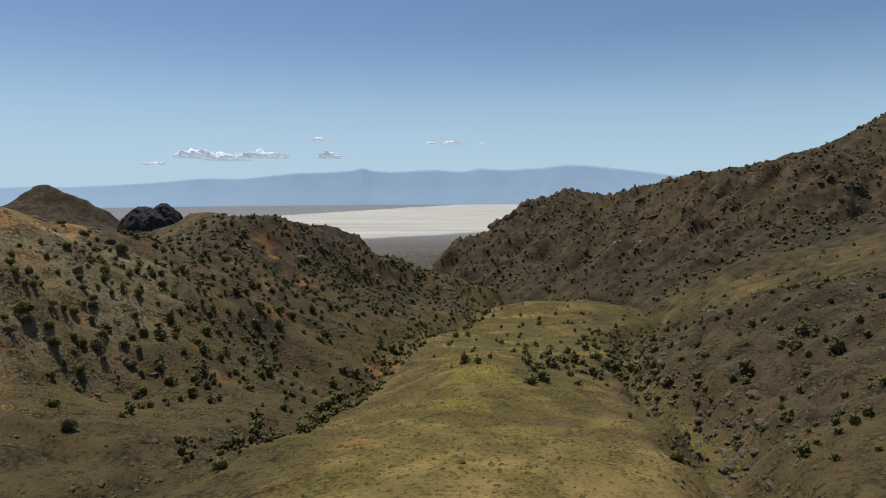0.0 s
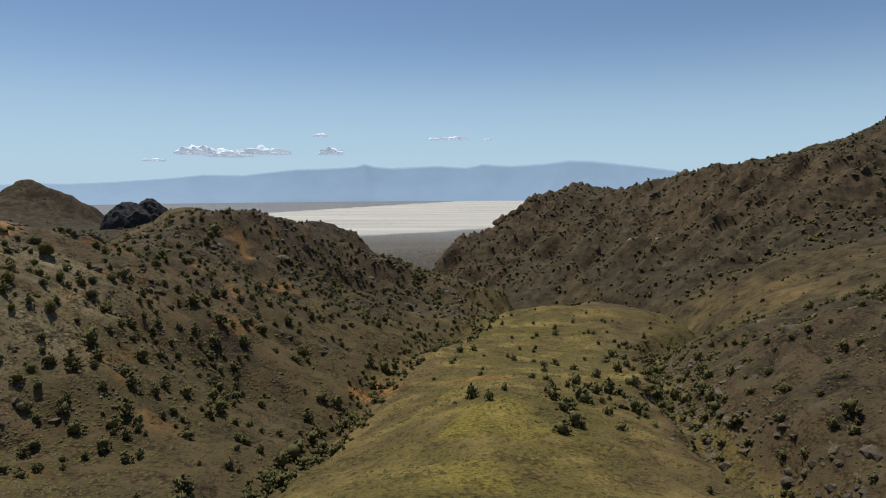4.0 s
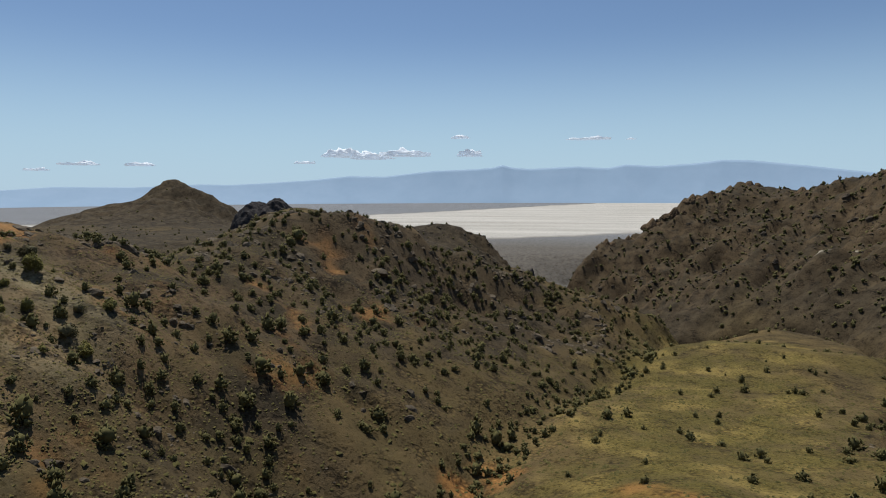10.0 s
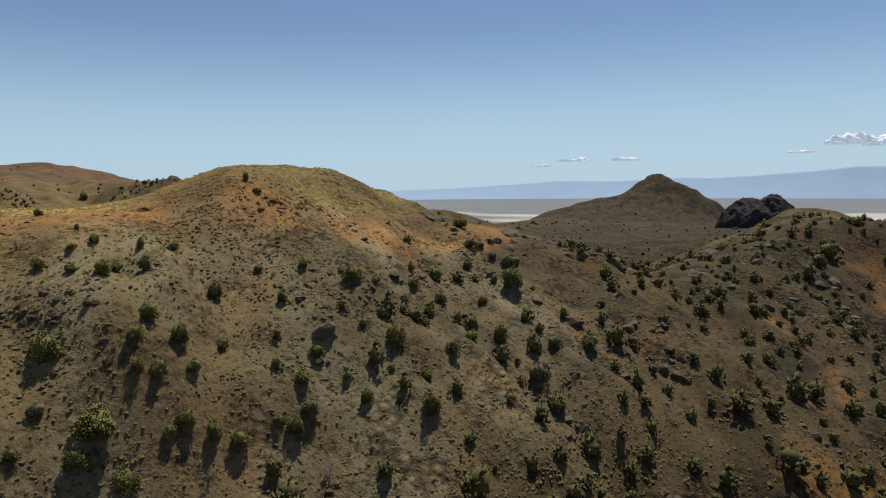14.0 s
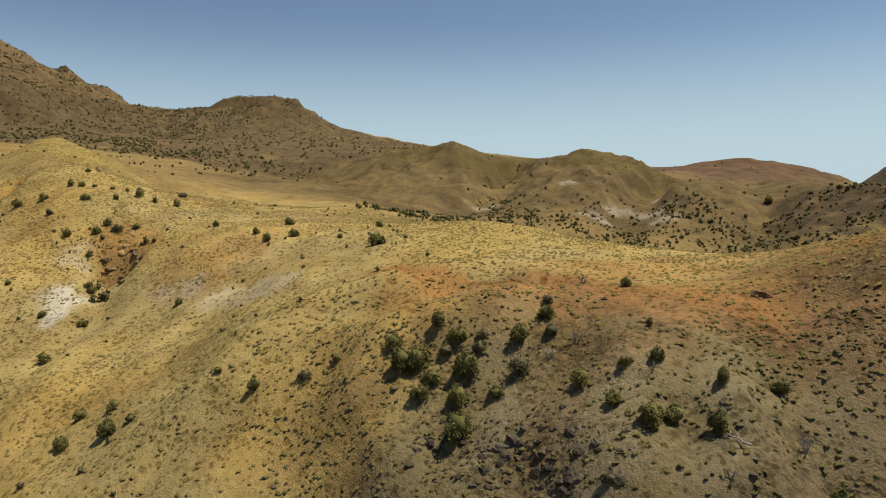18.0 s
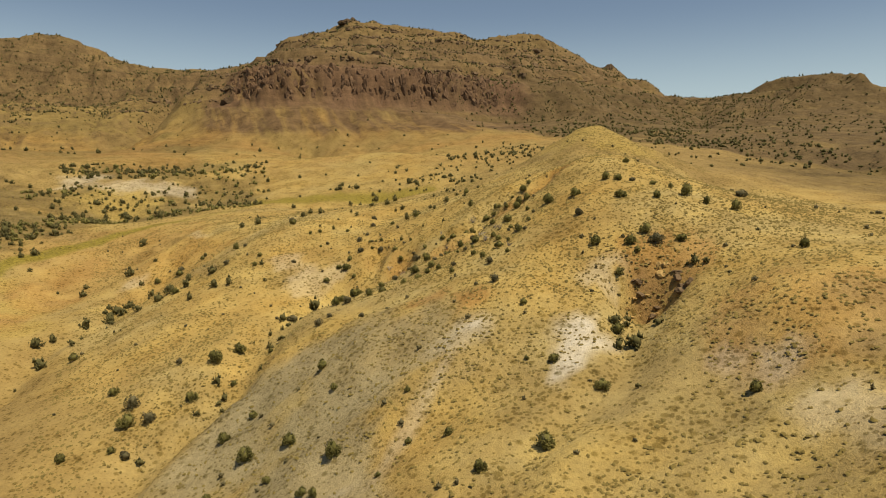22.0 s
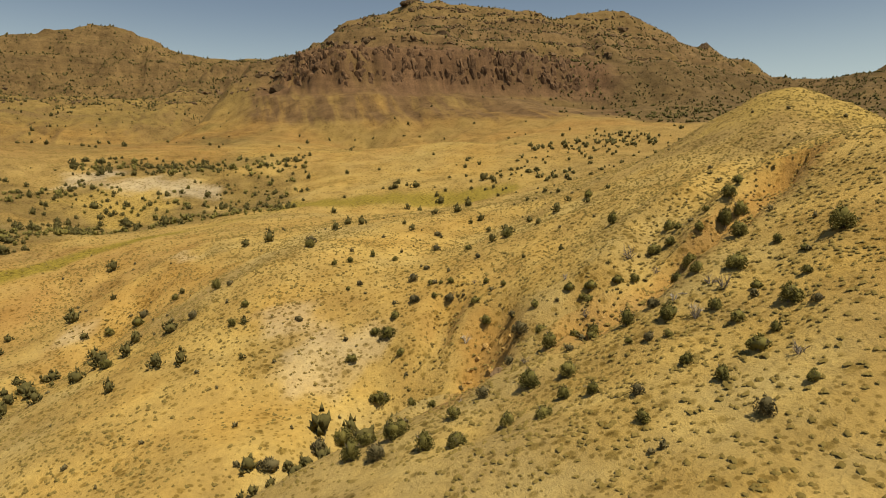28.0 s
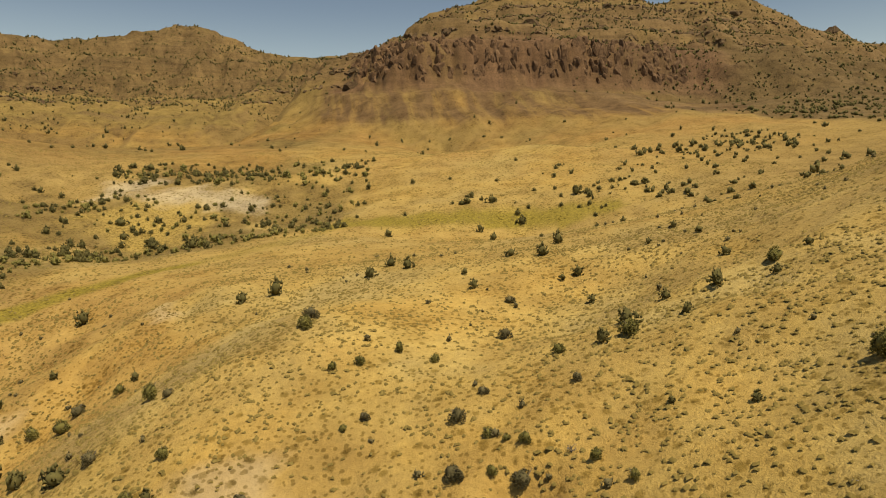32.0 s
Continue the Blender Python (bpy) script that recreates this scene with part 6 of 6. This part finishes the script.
ROCK_MESHES = [mesh_of("rock", *rock_shape(140 + k), ROCK) for k in range(6)]
for k, (x, y, size) in enumerate(ROCKS + ROCKS_MORE):
    for j in range(3 if size > 1.4 else 1):
        ob = tagged(new("rock_outcrop", (GREY_MESHES if y > 60 and x > -100 else ROCK_MESHES)[(k + j) % 6]), "weathered grey rock outcrop on the hillside" if y > 60 else "weathered brown rock outcrop breaking through the slope", "rock", "outcrops")
        px, py, s = x + rand.normal() * 0.4 * size * (j > 0), y + rand.normal() * 0.4 * size * (j > 0), size * rand.uniform(0.55, 1.0) * (0.6 if y > 60 else 1.0)
        move_to(ob, stand(px, py, s, rand.uniform(0, 6.28), 0.16, rand.uniform(0.6, 1.0), rand.uniform(-0.3, 0.3)))


# ribs of dark broken rock on the flank of the near hill
stone_rand = np.random.default_rng(151)
hx, hy = scatter(60, (-97, 88, -45, 185), lambda x, y: 0.15 + 0.85 * np.clip(3 * (ridged(x, y, 26, 3, 5) - 1.05), 0, 1), 152)
STONE_MESHES = [mesh_of("rock", *rock_shape(170 + k, 2), ROCK_GREY) for k in range(6)]
qx = np.repeat(hx[:24], 6) + stone_rand.normal(size=6 * len(hx[:24])) * 1.3
qy = np.repeat(hy[:24], 6) + stone_rand.normal(size=6 * len(hy[:24])) * 1.3
for k, (x, y) in enumerate(zip(qx, qy)):
    ob = tagged(new("rock_outcrop", STONE_MESHES[k % 6]), "dark grey broken rock bedded in the slope", "rock", "outcrops")
    move_to(ob, stand(x, y, stone_rand.lognormal(0.05, 0.5), stone_rand.uniform(0, 6.28), 0.12, stone_rand.uniform(0.5, 0.95), stone_rand.uniform(-0.3, 0.3)))


def strew(n, box, weight, size, label, mats, seed):
    """Bedded rocks of about that size over a box."""
    r = np.random.default_rng(seed)
    x, y = scatter(40 * n, box, weight, seed + 1)
    for k, (px, py) in enumerate(zip(x[:n], y[:n])):
        ob = tagged(new("rock_outcrop", mats[k % len(mats)]), label, "rock", "outcrops")
        move_to(ob, stand(px, py, size * r.lognormal(0, 0.4), r.uniform(0, 6.28), 0.14, r.uniform(0.45, 0.9), r.uniform(-0.35, 0.35)))


def ribs(x, y):
    return np.clip(3 * (ridged(x, y, 26, 3, 5) - 1.1), 0, 1) * np.clip(3 * (rockiness(x, y) - 0.5), 0, 1)


strew(30, (52, 90, 100, 230), ribs, 3.2, "dark rock on the steep side of the gully", STONE_MESHES, 521)
BLOCKS = [rock_shape(190 + k, 2) for k in range(6)]
STONES = [rock_shape(196 + k, 1) for k in range(6)]


def rubble(name, n, box, weight, size, label, mat, seed, shapes=BLOCKS):
    """Uncountable bedded rocks of about that size."""
    x, y = scatter(n, box, weight, seed)
    spread(name, shapes, x, y, size * np.random.default_rng(seed + 1).lognormal(0, 0.45, len(x)), 0.12, mat, label, "rocks", seed + 2, (0.5, 0.95), False)


rubble("north_hill_rocks", 4200, (-110, 165, 20, 335), ribs, 2.2, "grey broken rock ribs on the north hill", ROCK_GREY, 501)
rubble("far_ridge_rocks", 4200, (0, 420, 330, 680), ribs, 2.6, "dark grey crags on the face of the far ridge", ROCK_GREY, 511)
rubble("middle_ridge_rocks", 500, (-160, 490, -20, 570), lambda x, y: 0.25 + 0 * x, 3.5, "dark grey crags on the middle ridge", ROCK_GREY, 531)
def ledge_weight(x, y):
    z = on_ground(x, y)
    return np.clip(1.8 * np.cos((z + 7 * fbm(x, y, 50, 3, 0.5, 88)) * 2 * np.pi / 13) - 1.0, 0, 1) * np.clip((z - 150) / 20, 0, 1)


rubble("mesa_rocks", 26000, (-470, -600, 140, -430), ledge_weight, 3.4, "brown rock blocks on the mesa side", ROCK, 541)
rubble("slope_stones", 4500, (-110, 85, -30, 185), lambda x, y: 0.08 + 0.5 * np.clip(3 * (ridged(x, y, 26, 3, 5) - 1.0), 0, 1), 0.45, "small grey stones over the hill flank", ROCK_GREY, 551, STONES)


def wall_weight(x, y):
    z = on_ground(x, y)
    return fade(near_line(x, y, MESA_WALL), 34, 50) * fade(np.abs(z - 174), 8, 16)


qx, qy = scatter(9000, (-345, -470, -95, -370), wall_weight, 571)
qx, qy = qx[:420], qy[:420]
spread("cliff_columns", BLOCKS, qx, qy, np.random.default_rng(572).uniform(4.0, 7.5, len(qx)), 0.35, CLIFF, "red-brown rock columns of the mesa cliff", "rocks", 573, (1.4, 2.6), False)


def along(pts, n, wide, seed):
    """Places scattered along a line."""
    r = np.random.default_rng(seed)
    k = r.uniform(0, len(pts) - 1.001, n)
    i = k.astype(int)
    p = np.array(pts, float)
    q = p[i] + (p[i + 1] - p[i]) * (k - i)[:, None] + r.normal(size=(n, 2)) * wide
    return q[:, 0], q[:, 1], r.lognormal(0, 0.45, n)


RAVINE = [(p[0] + 2, p[1]) for p in RELIEF["east_gully"][1:7]]
for name, pts, n, wide, size, mat, label in (
        ("red_crest_rocks", [(-98, 135), (-98, 139), (-99.5, 143), (-101, 147)], 130, 1.1, 0.75, ROCK_RED, "red-brown broken rocks below the hilltop"),
        ("red_crest_rocks", [(-106.5, 121), (-106, 126)], 30, 0.7, 0.6, ROCK_RED, "red-brown broken rocks below the hilltop"),
        ("flank_rocks", [(-93, 166), (-90, 162), (-92, 157), (-88, 150)], 280, 1.9, 0.8, ROCK_GREY, "grey broken rock rib down the hill flank"),
        ("flank_rocks", [(-92, 101), (-89, 104), (-88, 109), (-85, 111)], 300, 1.9, 0.6, ROCK_GREY, "grey broken rock rib above the gully"),
        ("flank_rocks", [(-84, 133), (-84.5, 137), (-80, 143)], 180, 1.7, 0.7, ROCK_GREY, "grey broken rock rib down the hill flank"),
        ("bank_clods", [(-116, 84), (-109, 92), (-106, 99), (-109, 105)], 90, 0.35, 0.5, ROCK_OCHRE, "ochre earth clods along the eroded lip"),
        ("bank_clods", [(-149, -28), (-143, -27), (-136, -26), (-131, -24.5), (-125, -25)], 130, 1.3, 0.5, ROCK_OCHRE, "ochre earth clods of the crumbling gully bank"),
        ("bank_clods", [(-122, -42), (-119, -36), (-116, -30), (-112, -29)], 90, 1.2, 0.7, ROCK_OCHRE, "ochre earth clods of the crumbling gully bank"),
        ("ravine_rocks", RAVINE, 900, 4.5, 1.6, ROCK_GREY, "dark broken rocks in the east ravine"),
        ("hollow_rocks", [(-137, 18), (-134, 17), (-131, 19), (-133, 23)], 24, 1.1, 0.9, ROCK_OCHRE, "ochre rocks in the washed-out hollow")):
    px, py, s = along(pts, n, wide, 600 + n)
    spread(name, BLOCKS, px, py, size * s, 0.2, mat, label, "rocks", 700 + n, (0.5, 0.9), False)


def fallen_branch(seed):
    """A bleached dead branch lying on the slope, about one metre long."""
    r = np.random.default_rng(seed)
    thing = tagged(new("fallen_branch"), "bleached dead branch lying on the dry slope", "branch", "dead wood")
    pts = [np.array([k / 4 - 0.5, 0.08 * r.normal(), 0.06 + 0.03 * k + 0.02 * r.normal()]) for k in range(5)]
    trunk = [tube(pts[k], pts[k + 1], 0.045 - 0.007 * k, 0.038 - 0.007 * k, 5) for k in range(4)]
    part("trunk", mesh_of("trunk", *joined(trunk), BARK_GREY, True), thing)
    for k in (1, 2, 3):
        side = r.choice([-1, 1])
        part("twig", mesh_of("twig", *tube(pts[k], pts[k] + (0.18, side * r.uniform(0.15, 0.3), r.uniform(0.05, 0.2)), 0.02, 0.006, 4), BARK_GREY, True), thing)
    return thing


BRANCHES = [fallen_branch(800 + k) for k in range(3)]
LOGS = [(-94.4, 148.2), (-96.7, 153.2), (-85.6, 154.5), (-92.4, 169.9), (-100.6, 162.7), (-136.3, -22.7), (-141.3, -22.8), (-125.5, -19.8), (-145.3, -38.3), (-131.3, -36.8),
        (-129, -17.8), (-88, 120), (-91, 128), (-80, 118), (-98, 96), (-104, 88), (-118, -14), (-112, -24)]
for k, (x, y) in enumerate(LOGS):
    m = stand(x, y, 0.6 + 0.25 * (k % 4), 2.1 * k, 0.02)
    if k < 3:
        move_to(BRANCHES[k], m)
    else:
        copy_thing(BRANCHES[k % 3], m)


def tor(x, y, base, wide, deep, tall, label, seed):
    """A rounded dark tor with cracked, ribbed sides and two heads."""
    v, f = lumpy(np.random.default_rng(seed), 5, (1, 1, 1), 0.10, seed)
    ang = np.arctan2(v[:, 1], v[:, 0])
    push = 1 + 0.07 * (ridged(v[:, 0] * 2.2 + v[:, 2], v[:, 1] * 2.2, 1.0, 4, seed) - 0.8) + 0.05 * fbm(ang * 5, v[:, 2] * 2, 1.0, 3, 0.6, seed + 1)
    head = 1 - 0.16 * np.exp(-((v[:, 0] / 0.16) ** 2)) * (v[:, 2] > 0) + 0.06 * v[:, 0]
    px, py = v[:, 0] * push * wide / 2, v[:, 1] * push * deep / 2
    pz = base + np.sign(v[:, 2]) * np.abs(v[:, 2]) ** 0.85 * push * head * tall
    return tagged(new("rock_tor", mesh_of("rock_tor", np.stack([x + px, y + py, pz], -1), f, ROCK_DARK)), label, "rock")


def crag(name, x, y, sink, wide, deep, tall, label, mat, seed, peaks):
    """A rock tower with ribbed, cracked walls; peaks: (along, height, width) of its heads."""
    bm = bmesh.new()
    bmesh.ops.create_icosphere(bm, subdivisions=5, radius=1.0)
    v = np.array([p.co for p in bm.verts])
    f = np.array([[q.index for q in p.verts] for p in bm.faces])
    bm.free()
    base = float(on_ground(np.array([x]), np.array([y]))[0]) - sink
    ang = np.arctan2(v[:, 1], v[:, 0])
    flat = np.hypot(v[:, 0], v[:, 1])
    out = flat ** 0.45 / np.maximum(flat, 1e-6)
    rib = 1 + 0.16 * ridged(ang * 4.0, v[:, 2] * 0.8, 1.0, 3, seed) - 0.12
    px, py = v[:, 0] * out * rib, v[:, 1] * out * rib
    head = 0.45 + 0 * px
    for along, h, w in peaks:
        head = np.maximum(head, h * np.exp(-(((px - along) / w) ** 2)))
    pz = np.clip(v[:, 2] + 0.25, -0.3, 1) ** 1.0 * head
    shrink = 1 - 0.42 * np.clip(pz, 0, 1) ** 1.6
    px, py = px * shrink, py * shrink
    pz = pz + 0.05 * fbm(px * 6, py * 6, 1.0, 3, 0.6, seed + 2)
    px = px + 0.06 * fbm(py * 5, pz * 7, 1.0, 3, 0.6, seed + 3)
    ob = new(name, mesh_of(name, np.stack([x + px * wide / 2, y + py * deep / 2, base + pz * tall], -1), f, mat))
    return tagged(ob, label, "rock")


tor(-262, 566, 52, 60, 48, 36, "dark rounded craggy rock tor standing on a ridge", 301)
crag("rock_pinnacle", -35, 505, 5, 26, 18, 17, "dark rock pinnacle above the gorge", ROCK_DARK, 311, [(-0.3, 1.0, 0.4), (0.4, 0.7, 0.4)])
crag("summit_crag", -262, -581, 3, 22, 12, 7, "brown rock crag on the mesa summit", ROCK, 321, [(-0.5, 1.0, 0.4), (0.3, 0.7, 0.5)])
crag("ridge_crag", 72, 642, 5, 26, 16, 10, "jagged brown crag on the ridge crest", ROCK, 331, [(-0.3, 1.0, 0.35), (0.35, 0.75, 0.4)])
crag("ridge_crag", 98, 656, 5, 22, 14, 8, "jagged brown crag on the ridge crest", ROCK, 341, [(0.2, 1.0, 0.5)])
crag("ridge_crag", 136, 680, 5, 26, 16, 9, "jagged brown crag on the ridge crest", ROCK, 351, [(-0.2, 1.0, 0.4), (0.5, 0.8, 0.3)])
crag("knob_crag", -558, -534, 3, 22, 14, 8, "dark rock knob on the mountain crest", ROCK, 361, [(-0.1, 1.0, 0.45)])
for x, y, wide in ((16, 620, 24), (34, 636, 20), (54, 642, 27), (86, 650, 24), (118, 668, 20), (168, 646, 24), (185, 628, 17), (210, 596, 20)):
    crag("ridge_crag", x, y, 4, wide * 0.8, wide * 0.6, wide * 0.34, "jagged brown crag on the ridge crest", ROCK, 400 + x, [(-0.3, 1.0, 0.4), (0.4, 0.7, 0.4)])

# ---- far mountains across the salt lake, and low clouds ----
SKYLINE = [(-40, 0.1), (-28.1, 0.45), (-22.4, 0.9), (-19.4, 1.28), (-17.6, 1.55), (-15.2, 1.87), (-12.4, 2.21), (-10.5, 2.28), (-8.4, 2.02), (-5.5, 1.85), (-3.0, 2.02), (-1.5, 1.73), (1.0, 1.9), (5.1, 1.72), (6.6, 1.86), (7.4, 2.08), (8.2, 1.86), (9.5, 1.74), (13.4, 1.6), (17.7, 1.1), (20.8, 1.15), (23.8, 0.83), (27.8, 0.55), (30.8, 0.4), (33, 0.46), (37.9, 0.22), (43.5, 0.27), (46.4, 0.05), (51.5, -0.26), (56.6, -0.42), (61.6, -0.75), (75, -0.8)]


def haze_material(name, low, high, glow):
    """Rock or cloud seen through miles of air: haze put into colour and emission."""
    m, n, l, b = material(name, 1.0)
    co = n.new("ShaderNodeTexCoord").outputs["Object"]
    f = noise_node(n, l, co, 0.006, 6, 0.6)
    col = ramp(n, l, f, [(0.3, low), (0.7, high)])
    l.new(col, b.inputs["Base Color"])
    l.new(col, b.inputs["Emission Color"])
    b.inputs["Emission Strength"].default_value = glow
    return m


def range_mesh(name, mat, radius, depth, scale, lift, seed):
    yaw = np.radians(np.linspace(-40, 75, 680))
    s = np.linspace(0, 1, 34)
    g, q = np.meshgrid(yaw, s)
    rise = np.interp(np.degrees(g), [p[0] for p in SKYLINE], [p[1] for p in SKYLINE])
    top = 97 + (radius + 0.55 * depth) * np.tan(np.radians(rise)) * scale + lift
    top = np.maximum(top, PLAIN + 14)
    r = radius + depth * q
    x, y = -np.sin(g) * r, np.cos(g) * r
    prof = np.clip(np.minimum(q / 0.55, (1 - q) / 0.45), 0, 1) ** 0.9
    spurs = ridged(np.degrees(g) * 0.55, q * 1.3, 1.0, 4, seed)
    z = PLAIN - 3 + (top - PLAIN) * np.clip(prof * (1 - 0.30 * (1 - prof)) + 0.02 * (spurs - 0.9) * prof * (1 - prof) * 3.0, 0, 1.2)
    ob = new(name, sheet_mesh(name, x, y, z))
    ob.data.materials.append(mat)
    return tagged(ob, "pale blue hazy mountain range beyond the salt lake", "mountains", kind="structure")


range_mesh("backdrop_range", haze_material("haze_tinted_rock", (0.195, 0.27, 0.355), (0.215, 0.29, 0.375), 0.55), 4080, 520, 1.0, 0, 71)
# emission lightens the cloud sides turned from the sun
CLOUD = haze_material("cloud", (0.56, 0.62, 0.68), (0.70, 0.73, 0.76), 0.40)


def cloud(x, y, z, wide, tall, seed):
    """A flat-bottomed heap of cloud."""
    v, f = lumpy(np.random.default_rng(seed), 4, (1, 1, 1), 0.2, seed)
    puff = 1 + 0.5 * fbm(v[:, 0] * 2.6, v[:, 1] * 2.6 + v[:, 2] * 2.2, 1.0, 4, 0.55, seed)
    heap = 0.45 + 0.75 * np.clip(0.5 + 1.6 * fbm(v[:, 0] * 1.6 + seed, 0 * v[:, 0], 1.0, 2, 0.5, seed + 1), 0, 1)
    up = np.where(v[:, 2] > 0, v[:, 2] * heap, v[:, 2] * 0.15)
    v = np.stack([v[:, 0] * puff * wide * 0.55, v[:, 1] * puff * wide * 0.25, up * puff * tall * 0.65], -1)
    ob = new("cloud", mesh_of("cloud", v, f, CLOUD, True))
    ob.location = (x, y, z)
    ob.rotation_euler = (0, 0, math.atan2(-x, y))
    return tagged(ob, "small white fair-weather cloud low over the horizon", "cloud", "clouds on the horizon")


for k, (x, y, z, wide, tall) in enumerate([(-1685, 4329, 323, 230, 70), (-1501, 4397, 308, 230, 55), (-1272, 4470, 328, 300, 62), (-823, 4575, 326, 140, 55), (-898, 4561, 450, 110, 26),
                                           (-7, 4649, 430, 210, 30), (275, 4641, 425, 60, 14), (-1930, 4227, 274, 120, 26), (-3050, 3425, 250, 170, 30), (-2792, 3643, 249, 150, 30), (-3217, 3265, 214, 110, 22)]):
    cloud(x, y, z, wide * 1.05, tall * 1.05, 200 + 7 * k)
